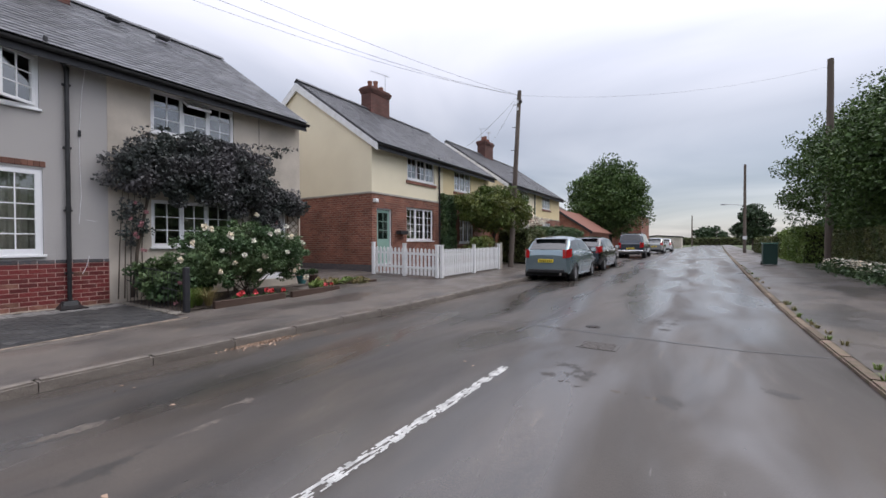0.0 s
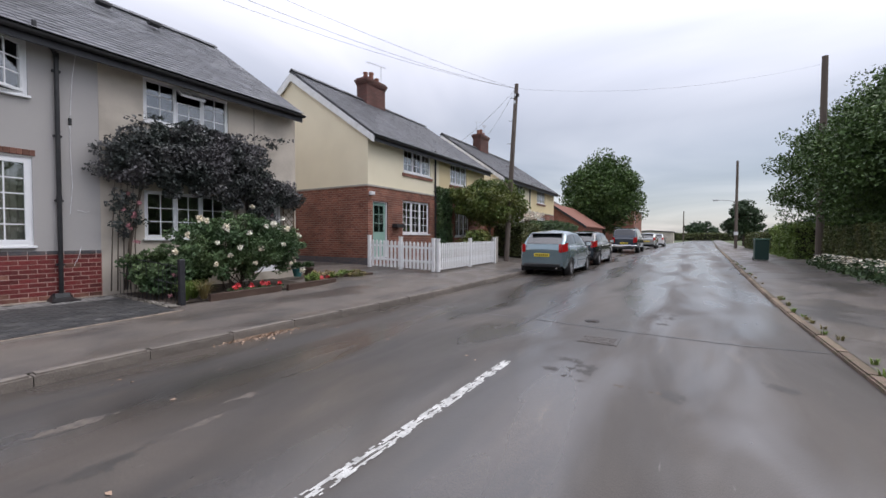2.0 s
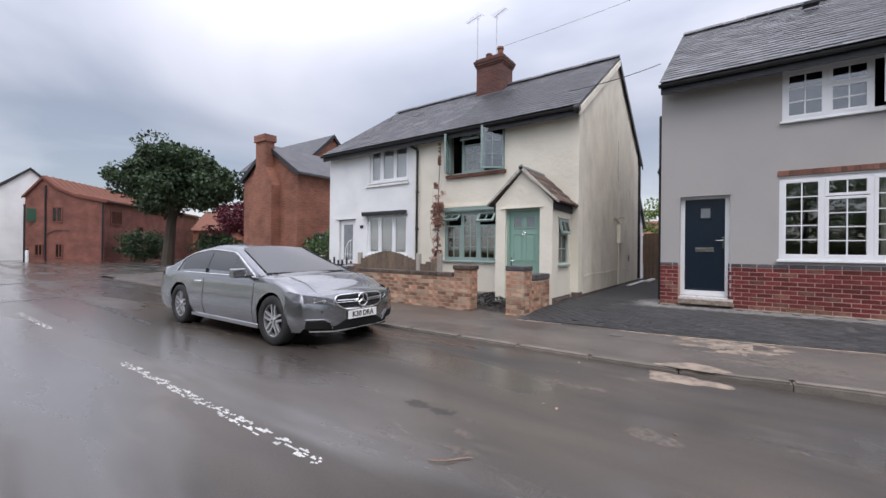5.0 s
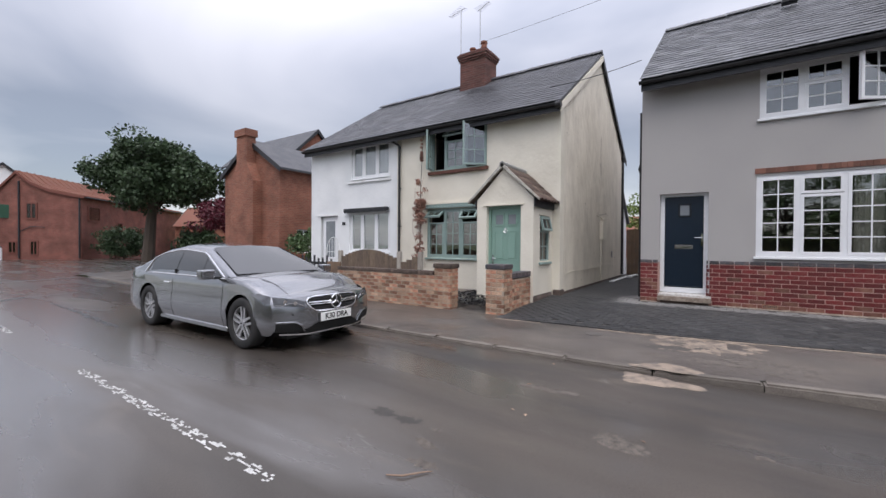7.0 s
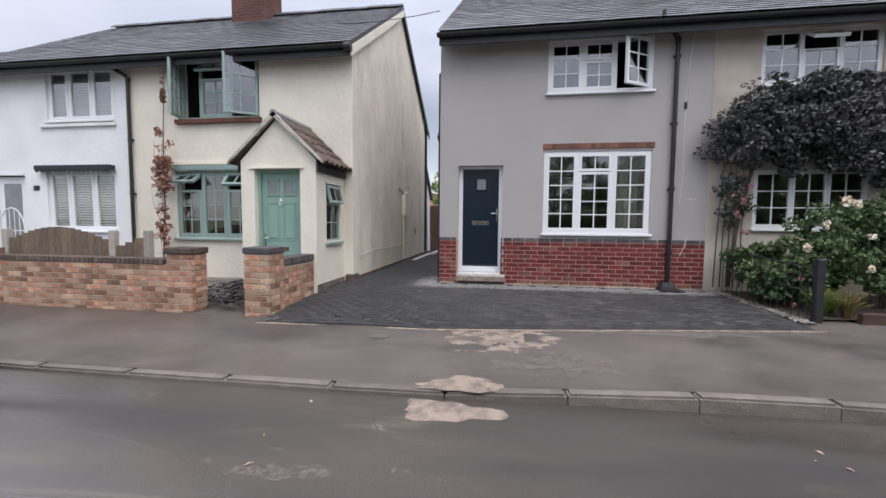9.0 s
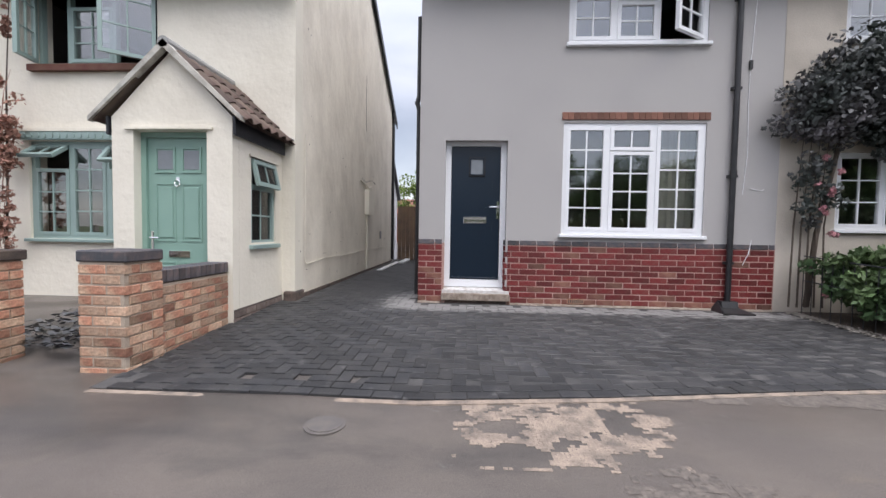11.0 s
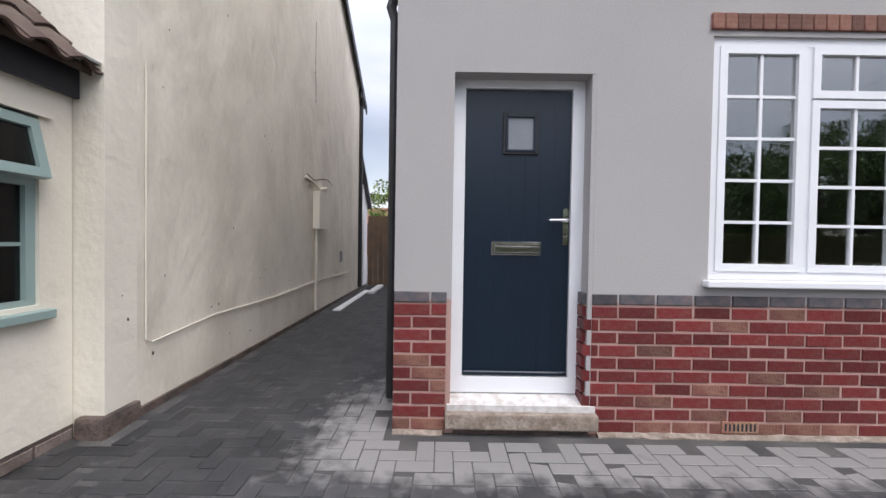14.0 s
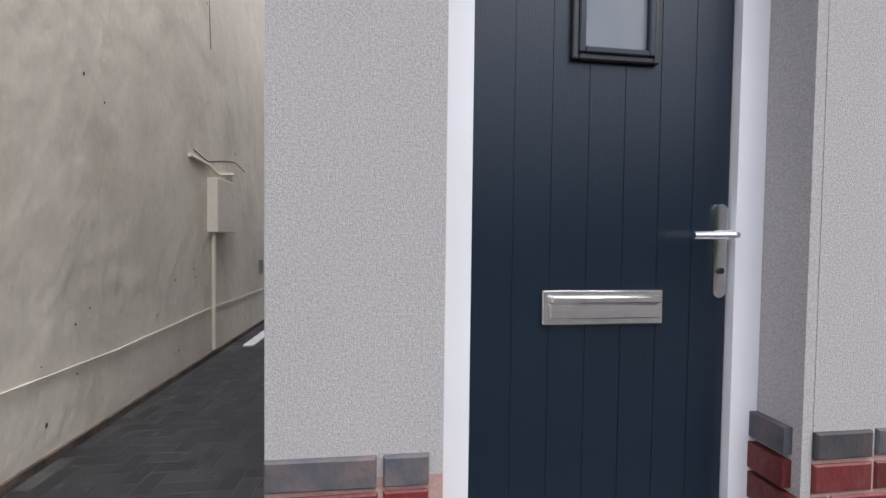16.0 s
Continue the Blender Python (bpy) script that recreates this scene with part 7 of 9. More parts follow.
def grass_tuft(name, x, y, z, h, n, mat, label, seed):
    t = thing(name, (x, y, z), label, "grass")
    rng = np.random.default_rng(seed)
    v, q = [], []
    for i in range(n):
        a, r, hh = rng.uniform(0, 6.28), rng.uniform(0.15, 1) * h * 0.8, h * rng.uniform(0.5, 1)
        w = 0.006
        dx, dy = math.cos(a), math.sin(a)
        k = len(v)
        for s in (0, 0.4, 0.75, 1.0):
            xx, yy, zz = x + dx * (0.03 + r * s ** 1.6), y + dy * (0.03 + r * s ** 1.6), z + hh * (1.9 * s - 1.1 * s * s)
            ww = w * (1.05 - s)
            v += [(xx - dy * ww, yy + dx * ww, zz), (xx + dy * ww, yy - dx * ww, zz)]
        q += [(k + 2 * j, k + 2 * j + 1, k + 2 * j + 3, k + 2 * j + 2) for j in range(3)]
    part("blade_tuft", quick_mesh("blade_tuft", v, q), mat, t)
    return t


def bed_edging():
    for i, (a, b) in enumerate((((-7.42, 3.95), (-7.55, 5.55)), ((-7.52, 5.7), (-7.68, 7.25)), ((-8.35, 7.4), (-7.75, 8.75)))):
        s = thing("timber_sleeper", (a[0], a[1], 0.13), "dark timber sleeper edging the flower bed", "edging", "sleepers round the bed")
        ln = math.hypot(b[0] - a[0], b[1] - a[1])
        bm = bevelled(boxed((0, ln, -0.04, 0.04, -0.03, 0.13 if i < 2 else 0.09)), 0.008)
        part("timber", bm, WOOD_DARK, s).matrix_basis = Matrix.Translation((a[0], a[1], level(*a) + 0.004)) @ Matrix.Rotation(math.atan2(b[1] - a[1], b[0] - a[0]), 4, "Z")
    solid("flower_bed", sheet(lambda y: (-9.25, lerp(y, [(3.2, -7.45), (7.3, -7.7)])), [3.25, 4, 5, 6, 6.6], lambda x, y: level(x, y) + 0.03 + 0.02 * noise.noise(Vector((x * 4, y * 4, 0))), 14), SOIL, "dark soil of the front flower bed", "flower bed", kind="structure")
    rng = np.random.default_rng(61)
    v, q = [], []
    for i in range(1500):
        u = rng.uniform(0, 1)
        x, y = -9.25 + 2.0 * u, 3.17 + 0.14 * u + rng.normal(0, 0.045)
        s, z, a = rng.uniform(0.008, 0.022), level(-9.25 + 2 * u, 3.2) + 0.018, rng.uniform(0, 6)
        k = len(v)
        for j in range(4):
            v.append((x + s * math.cos(a + j * 1.57), y + s * math.sin(a + j * 1.57), z + rng.uniform(0, 0.02)))
        q.append((k, k + 1, k + 2, k + 3))
    tagged(part("gravel_strip", quick_mesh("gravel_strip", v, q), STONE), "strip of pale gravel between drive and bed", "gravel", kind="stuff")
    f = thing("iron_railing", (-8.3, 3.28, 0.2), "low thin black iron railing beside the drive", "railing")
    for z in (0.25, 0.55):
        part("rail", tubed([(-9.1, 3.22, level(-9.1, 3.2) + z + 0.2), (-7.45, 3.42, level(-7.45, 3.4) + z + 0.12)], 0.008, 6), BLACK_PAINT, f)
    for i in range(15):
        x = -9.1 + i * 0.115
        part("upright", tubed([(x, 3.22 + i * 0.014, level(x, 3.3)), (x, 3.22 + i * 0.014, level(x, 3.3) + 0.68)], 0.005, 5), BLACK_PAINT, f)
    p = thing("gate_post", (-7.42, 3.48, 0.14), "short square black timber post at the drive corner", "post")
    part("post", bevelled(boxed((-7.47, -7.38, 3.44, 3.53, 0.05, 0.93)), 0.01), BLACK_PAINT, p)
    t = thing("trellis", (-9.25, 7.1, 0.5), "brown diamond trellis panel on the house corner", "trellis")
    part("frame", outer_frame(-9.27, 6.92, 7.28, 0.45, 2.2, 0.02, 0.02), FENCE_WOOD, t)
    for i in range(-2, 10):
        for s in (1, -1):
            z = 0.5 + i * 0.19
            a, b = (z, z + 0.34) if s > 0 else (z + 0.34, z)
            if z > 0.4 and z + 0.34 < 2.2:
                part("lath", tubed([(-9.265 + 0.004 * s, 6.93, a), (-9.265 + 0.004 * s, 7.27, b)], 0.009, 4), FENCE_WOOD, t)
    for x, y, m, lab in ((-8.75, 6.95, TEAL, "glazed teal flower pot by the door"), (-8.75, 7.3, WOOD_DARK, "dark brown planter by the door")):
        pt = thing("flower_pot", (x, y, 0.3), lab, "plant pot")
        part("pot", tubed([(x, y, 0.28), (x, y, 0.46), (x, y, 0.465), (x, y, 0.49)], [0.09, 0.13, 0.15, 0.15], 16), m, pt)
        part("plant", leafy("plant", clumps(np.random.default_rng(8), (x, y, 0.58), (0.12, 0.12, 0.08), 14, 24, 0.06), 0.035, np.random.default_rng(4)), ROSE_LEAF, pt)
    w = thing("door_wreath", (-9.38, 6.5, 1.8), "round dried flower wreath on the white door", "wreath")
    rg = np.random.default_rng(9)
    a = rg.uniform(0, 6.28, 500)
    rr = 0.16 + rg.normal(0, 0.025, 500)
    foliage("wreath_ring", np.stack([-9.38 + rg.uniform(0, 0.05, 500), 6.5 + rr * np.cos(a), 1.82 + rr * np.sin(a)], 1), 0.03, PINK_PETAL, w, 10)
    d = thing("dead_climber", (-8.95, -7.05, 0.3), "tall rusty brown dead climber against the cottage", "climbing plant")
    part("stem", tubed([(-8.95, -7.1, 0.3), (-8.98, -7.05, 1.5), (-9.0, -7.05, 3.0), (-9.03, -7.0, 4.35)], [0.02, 0.015, 0.01, 0.005], 5), BARK, d)
    for i in range(7):
        part("shoot", tubed([(-8.95, -7.1, 0.6 + i * 0.3), (-8.9, -7.1 + 0.14 * math.sin(i * 2.4), 1.1 + i * 0.3), (-8.92, -7.08 + 0.2 * math.sin(i * 2.4), 1.5 + i * 0.28)], [0.008, 0.006, 0.003], 4), RUSTY, d)
    p = np.concatenate([clumps(rg, (-8.93, -7.05, 2.35), (0.1, 0.2, 0.75), 44, 34, 0.09, 0.1), clumps(rg, (-8.93, -7.05, 1.2), (0.1, 0.16, 0.6), 20, 28, 0.08, 0.1), clumps(rg, (-9.0, -7.03, 3.7), (0.03, 0.04, 0.6), 14, 16, 0.04, 0.1)])
    foliage("dead_leaf", p[p[:, 0] > -9.08], 0.035, RUSTY, d, 12)


WOOD_DARK = material("dark_stained_timber", (0.05, 0.028, 0.02), 0.8, second=(0.09, 0.055, 0.04), scale=6, amount=0.7, grain=0.2, stretch=(0.3, 1, 1))
TEAL = material("teal_glaze", (0.05, 0.17, 0.17), 0.25, second=(0.03, 0.12, 0.13), scale=6)
climber()
rose_bush()
bed_edging()
low_bed()

# the yellow pair's planting
hedge("wall_ivy", -9.13, -8.95, 14.3, 15.4, 0.45, 3.4, ROSE_LEAF, "dark green ivy grown up the brick front", 71, 5000, 0.07)
tree("japanese_maple", -7.7, 16.6, 0.3, 4.1, (1.5, 1.9, 0.95), "spreading golden green maple behind the picket fence", MAPLE_LEAF, 72, 190, 150, 0.065, 0.07, 0.35, crown_z=2.55, hollow=0.3)
tree("maple_shrub", -7.5, 14.7, 0.3, 1.5, (0.5, 0.6, 0.4), "small golden shrub under the maple", MAPLE_LEAF, 73, 25, 90, 0.06, 0.03, 0.25, crown_z=0.9, category="shrub")
hedge("garden_hedge", -8.4, -6.9, 18.6, 21.6, 0.4, 2.0, HEDGE_LEAF, "clipped green hedge along the footpath", 74, 16000, 0.055, 0.12)
hedge("garden_hedge", -8.6, -6.7, 22.4, 28.5, 0.4, 2.15, ROSE_LEAF, "rounded darker green hedge along the footpath", 75, 26000, 0.06, 0.2)
tree("white_flowering_shrub", -7.9, 21.9, 0.4, 2.6, (0.9, 0.7, 0.4), "pale flowering shrub above the hedge", WHITE_PETAL, 76, 20, 40, 0.05, 0.04, 0.25, category="shrub")
tree("roadside_tree", -8.7, 50.0, 0.4, 10.0, (4.1, 4.1, 4.1), "big round broadleaf tree beyond the houses", ASH_LEAF, 77, 420, 150, 0.15, 0.4, 1.1)

# the far side
hedge("long_hedge", 4.75, 5.9, 5.5, 22.5, 0.05, 1.78, HEDGE_LEAF, "long clipped olive green hedge by the footpath", 80, 90000, 0.042, 0.08)
hedge("rounded_hedge", 4.3, 6.6, 25.5, 31.5, 0.15, 1.95, BRIGHT_LEAF, "rounded fresh green hedge by the footpath", 81, 30000, 0.06, 0.22)
hedge("far_hedge", 4.4, 5.6, 33.0, 46.0, 0.2, 1.7, HEDGE_LEAF, "further clipped hedge beside the road", 82, 16000, 0.09, 0.1)
for i, (x, y, hh, r) in enumerate(((6.4, 25.0, 7.4, 3.1), (6.9, 20.5, 7.7, 3.2), (6.9, 16.0, 7.1, 3.0), (7.3, 11.8, 6.6, 2.8), (7.6, 7.6, 6.3, 2.8), (8.0, 2.5, 6.3, 2.9), (8.2, -2.5, 6.0, 2.8), (8.4, -7.5, 6.2, 3.0))):
    tree("ash_tree", x, y, 0.1, hh - (1.1 if i in (3, 4) else 0.3), (r * 0.9, r * 1.1, 2.95), "feathery green ash tree behind the long hedge" if i < 4 else "leafy green tree behind the hedge", ASH_LEAF if i % 2 == 0 else BRIGHT_LEAF if i == 9 else ASH_LEAF, 90 + i, 300 if i < 5 else 150, 150, 0.07, 0.14, 0.6, hollow=0.45)
hedge("near_hedge", 5.6, 6.8, -12.0, 5.0, 0.0, 1.7, HEDGE_LEAF, "clipped hedge opposite the drive", 83, 20000, 0.07, 0.1)


def daisies():
    rng = np.random.default_rng(85)
    s = thing("daisy_border", (4.3, 14, 0.1), "border of white daisies along the hedge foot", "flowers", kind="stuff")
    n = 15000
    y = rng.uniform(9.5, 21.5, n)
    x = 4.55 + rng.normal(0, 0.17, n) - 0.12
    foliage("daisy_leaves", np.stack([x, y, 0.16 + rng.uniform(0, 1, n) ** 1.5 * (0.45 + 0.12 * np.sin(y * 1.7))], 1), 0.06, ROSE_LEAF, s, 86)
    n = 1700
    y = rng.uniform(10.8, 21.0, n)
    x = 4.4 + rng.normal(0, 0.15, n)
    v, q = [], []
    for a, b in zip(x, y):
        z, r = 0.60 + rng.uniform(-0.17, 0.14), rng.uniform(0.03, 0.048)
        k = len(v)
        th = rng.uniform(0, 6)
        t1, t2 = rng.uniform(-0.5, 0.5, 2)
        for j in range(4):
            c, d = r * math.cos(th + j * 1.57), r * math.sin(th + j * 1.57)
            v.append((a + c, b + d, z + c * t1 + d * t2))
        q.append((k, k + 1, k + 2, k + 3))
    part("daisy_heads", quick_mesh("daisy_heads", v, q), WHITE_PETAL, s)
    for i in range(26):
        yy = 5.8 + i * 0.19 + rng.uniform(-0.1, 0.1)
        grass_tuft("dry_grass_clump", 4.35 + rng.uniform(-0.2, 0.3), yy, 0.1, rng.uniform(0.25, 0.6), 70, STRAW if i % 3 else BRIGHT_LEAF, "straw coloured dry grass at the hedge foot", 400 + i)


daisies()
tree("ash_tree", 5.5, 18.6, 0.1, 6.0, (1.6, 2.0, 2.3), "feathery green ash tree leaning over the long hedge", ASH_LEAF, 99, 220, 150, 0.07, 0.12, 0.55, hollow=0.4)
tree("far_conifer", 5.8, 62.0, 0.3, 6.0, (1.7, 1.7, 2.6), "dense dark tree further along the road", DARK_LEAF, 110, 60, 90, 0.2, 0.2, 0.7)
for i in range(16):
    tree("distant_tree", 5 + 11 * i + 5 * math.sin(i), 210 + 25 * math.sin(i * 1.7), 0.2, 8 + 2 * math.sin(i * 2.1), (7, 6, 3.6), "distant hedgerow tree on the horizon", DARK_LEAF, 120 + i, 40, 40, 0.8, 0.4, 2.0)
hedge("field_hedge", -30, 60, 190, 193, 0.2, 3.0, HEDGE_LEAF, "long field hedge across the horizon", 140, 14000, 0.4, 0.4)
for i in range(14):
    tree("distant_tree", -90 + 9 * i, -120 - 8 * math.sin(i * 1.9), 0, 7 + 2 * math.sin(i * 1.3), (6, 6, 3.4), "distant tree beyond the village end", DARK_LEAF, 150 + i, 30, 40, 0.8, 0.4, 2.0)
tree("corner_tree", -11.9, -33.5, 0.1, 8.2, (3.6, 3.6, 2.2), "broad dark green tree at the road corner", DARK_LEAF, 160, 150, 210, 0.15, 0.42, 1.0, hollow=0.35, lean=(-0.5, 0.6))
tree("copper_maple", -13.9, -25.5, 0.1, 4.3, (2.3, 2.3, 1.4), "low dark purple maple beside the brick house", PURPLE_LEAF, 161, 70, 100, 0.11, 0.09, 0.5, hollow=0.3)
for i, (x, y, h, r) in enumerate(((-1.9, -62.0, 6.4, 2.9), (1.8, -60.0, 7.2, 3.2), (-4.2, -66.0, 5.6, 2.6))):
    tree("roadside_tree", x, y, 0.1, h, (r, r, h * 0.4), "dense dark green tree at the end of the road", DARK_LEAF, 170 + i, 110, 90, 0.2, 0.25, 0.8, hollow=0.35)
tree("clipped_bush", -12.4, -39.6, 0.1, 2.9, (1.6, 1.6, 1.3), "clipped dark round bush before the brick cottage", DARK_LEAF, 162, 90, 70, 0.11, 0.06, 0.5, crown_z=1.25, category="shrub")
tree("green_bush", -14.5, -31.5, 0.1, 2.6, (1.5, 1.5, 1.2), "dark green bush by the tree trunk", DARK_LEAF, 163, 70, 70, 0.12, 0.06, 0.5, crown_z=1.3, category="shrub")
tree("garden_bush", -11.3, -14.6, 0.1, 2.0, (1.1, 1.3, 0.8), "dark green garden bush beside the white cottage", ROSE_LEAF, 164, 50, 80, 0.07, 0.05, 0.35, crown_z=1.2, category="shrub")
tree("garden_tree", -33, -4.2, 0.2, 5.2, (2.0, 2.0, 1.8), "leafy garden tree seen down the side passage", BRIGHT_LEAF, 165, 60, 80, 0.12, 0.1, 0.5)


def pole(name, x, y, z, h, r, label, lean=0.0):
    p = thing(name, (x, y, z), label, "telegraph pole")
    part("pole", tubed([(x, y, z - 0.1), (x + lean * 0.5, y, z + h * 0.5), (x + lean, y, z + h)], [r, r * 0.88, r * 0.72], 12), POLE_WOOD, p)
    return p


P1 = pole("telegraph_pole", -6.82, 16.4, 0.25, 7.6, 0.115, "tall weathered wooden telegraph pole at the fence end", 0.42)
for i in range(9):
    z = 3.4 + i * 0.48
    part("climbing_step", tubed([(-6.82 + 0.055 * (z - 0.25), 16.34, z), (-6.82 + 0.055 * (z - 0.25) + (0.16 if i % 2 else -0.18), 16.2, z)], 0.012, 5), IRON, P1)
for z in (7.3, 7.0):
    part("insulator", tubed([(-6.44, 16.29, z), (-6.44, 16.29, z + 0.12)], 0.04, 8), WHITE_PVC, P1)
part("pole_bracket", boxed((-6.46, -6.28, 16.3, 16.4, 7.3, 7.42)), IRON, P1)
P2 = pole("telegraph_pole", 4.75, 23.0, 0.1, 8.9, 0.15, "wooden telegraph pole rising behind the ash trees")
P3 = pole("lighting_pole", 3.6, 45.0, 0.3, 8.0, 0.13, "slim wooden pole carrying a street lamp arm")
part("lamp_arm", tubed([(3.6, 45, 4.6), (3.0, 45, 4.75), (2.2, 44.9, 4.8)], 0.03, 6), ALUMINIUM, P3)
part("lamp_head", bevelled(boxed((1.8, 2.25, 44.8, 45.0, 4.75, 4.86)), 0.03), ALUMINIUM, P3)
part("pole_sign", boxed((3.45, 3.75, 44.8, 44.83, 1.6, 1.9)), WHITE_PAINT, P3)
P4 = pole("telegraph_pole", -1.3, 121.0, 0.2, 8.0, 0.16, "far telegraph pole beside the road")


def wire(a, b, sag, r=0.012):
    w = thing("overhead_wire", a, "thin dark overhead telephone wire", "wire", "wires from the telegraph pole")
    pts = [tuple(np.array(a) * (1 - u) + np.array(b) * u - np.array((0, 0, sag * 4 * u * (1 - u)))) for u in np.linspace(0, 1, 14)]
    part("wire", tubed(pts, r, 4), BLACK_PLASTIC, w)


TOP = (-6.42, 16.35, 7.65)
wire(TOP, (-9.6, -1.3, 6.6), 0.5, 0.005)
wire(TOP, (-12.2, -7.0, 8.2), 0.6, 0.005)
wire(TOP, (-12.9, 2.9, 8.4), 0.4, 0.005)
wire(TOP, (4.75, 23.0, 8.7), 0.5, 0.003)
wire(TOP, (-9.1, 15.0, 5.0), 0.2, 0.005)
wire(TOP, (-12.9, 26.0, 8.0), 0.3, 0.005)
wire((-9.0, -3.4, 4.9), (-9.4, -1.6, 5.2), 0.05, 0.008)


def aerial(x, y, z, h, turn, size=0.5, label="thin metal television aerial on the chimney"):
    a = thing("tv_aerial", (x, y, z), label, "aerial")
    part("mast", tubed([(x, y, z), (x, y, z + h)], 0.014, 6), ALUMINIUM, a)
    dx, dy = math.cos(turn), math.sin(turn)
    part("boom", tubed([(x - dx * size * 0.3, y - dy * size * 0.3, z + h), (x + dx * size, y + dy * size, z + h + 0.04)], 0.01, 5), ALUMINIUM, a)
    for i in range(8):
        u = -0.25 + i * 0.17
        cx, cy = x + dx * size * u, y + dy * size * u
        w = 0.16 - 0.008 * i
        part("element", tubed([(cx + dy * w, cy - dx * w, z + h + 0.03), (cx - dy * w, cy + dx * w, z + h + 0.03)], 0.005, 4), ALUMINIUM, a)


aerial(-12.9, 3.2, 8.3, 0.95, 1.4, 0.6)
aerial(-12.0, -7.65, 7.9, 1.5, -1.9, 0.6)
aerial(-12.0, -6.9, 7.9, 1.3, 1.2, 0.45)
aerial(-12.6, 14.9, 8.6, 0.75, -1.9, 0.8)
aerial(-12.9, 25.6, 8.5, 0.9, 0.8, 0.5)
aerial(-12.9, 26.8, 8.5, 0.9, 2.0, 0.5)

# wheelie bin and distant street things
wb = thing("wheelie_bin", (2.95, 24.4, 0.25), "dark green wheelie bin on the far footpath", "bin")
bm = bmesh.new()
prism(bm, [(24.12, 0.3), (24.62, 0.3), (24.70, 1.24), (24.04, 1.24)], "x", 2.68, 3.22)
part("bin_body", bevelled(bm, 0.02), material("bin_green", (0.02, 0.055, 0.045), 0.5), wb)
part("bin_lid", bevelled(boxed((2.66, 3.24, 24.0, 24.74, 1.25, 1.31)), 0.02), material("bin_lid_green", (0.09, 0.2, 0.15), 0.5), wb)
for x in (2.68, 3.2):
    part("bin_wheel", tubed([(x - 0.03, 24.68, 0.33), (x + 0.03, 24.68, 0.33)], 0.09, 12), BLACK_PLASTIC, wb)


def block(name, label, x0, x1, y0, y1, eave, ridge, wall, roof, turn=0.0, along="y", at=None, windows=(), category="house"):
    """A plain house further off, built round its own middle: gable or long side, with windows let in."""
    h = thing(name, (0, 0, 0), label, category)
    t = 0.25
    part("wall", holed(bmesh.new(), x1 - t, x1, y0, y1, -0.2, eave, [w[:4] for w in windows]), wall, h)
    part("wall", boxed((x0, x0 + t, y0, y1, -0.2, eave)), wall, h)
    for a in (y0, y1 - t):
        part("gable_wall", prism(bmesh.new(), gable_points(x0 + t, x1 - t, -0.2, eave + 0.02, ridge - 0.1), "y", a + 0.001, a + t - 0.001), wall, h)
    mid = (x0 + x1) / 2
    for e in (x1 + 0.25, x0 - 0.25):
        k = (ridge - eave) / (x1 - mid)
        ez = eave - 0.25 * k
        part("roof_slope", prism(bmesh.new(), [(e, ez), (mid, ridge), (mid, ridge + 0.1), (e, ez + 0.1)], "y", y0 - 0.12, y1 + 0.12), roof, h)
        for a in (y0 - 0.16, y1 + 0.125):
            part("barge_board", prism(bmesh.new(), [(e, ez - 0.12), (mid, ridge - 0.12), (mid, ridge + 0.11), (e, ez + 0.11)], "y", a, a + 0.035), BLACK_PAINT, h)
    for w in windows:
        win = part("window", outer_frame(x1 - 0.06, *w[:4]), w[4], h)
        part("mullion", boxed((x1 - 0.11, x1 - 0.065, (w[0] + w[1]) / 2 - 0.025, (w[0] + w[1]) / 2 + 0.025, w[2], w[3])), w[4], win)
        part("pane", boxed((x1 - 0.1, x1 - 0.09, w[0] + 0.04, w[1] - 0.04, w[2] + 0.04, w[3] - 0.04)), DARK_GLASS, win)
    if at is not None:
        h.matrix_basis = at
    return h


def placed(x, y, turn):
    return Matrix.Translation((x, y, 0)) @ Matrix.Rotation(radians(turn), 4, "Z")


# brick house past the white cottage: a gable with a great chimney towards the road
bh = block("brick_house", "orange brick house with a broad outside chimney stack", -2.3, 2.3, -4.5, 4.5, 4.75, 6.15, BRICK_ORANGE, SLATE_DARK, at=placed(-15.3, -18.6, 90), windows=[(-3.6, -2.8, 0.9, 2.0, WHITE_PVC)])
c = part("chimney_breast", prism(bmesh.new(), [(-0.95, -0.2), (0.95, -0.2), (0.95, 4.2), (0.42, 5.1), (0.42, 6.3), (-0.42, 6.3), (-0.42, 5.1), (-0.95, 4.2)], "y", -4.95, -4.5), BRICK_ORANGE, bh)
part("chimney_top", boxed((-0.48, 0.48, -5.02, -4.43, 6.3, 6.62)), BRICK_ORANGE, bh)
block("brick_wing", "taller brick wing behind with dark slate gable", -1.75, 1.75, -4, 4, 7.0, 8.7, BRICK_ORANGE, SLATE_DARK, at=placed(-17.3, -26.0, 0))
red = material("old_red_brown_paint", (0.16, 0.05, 0.035), 0.6)


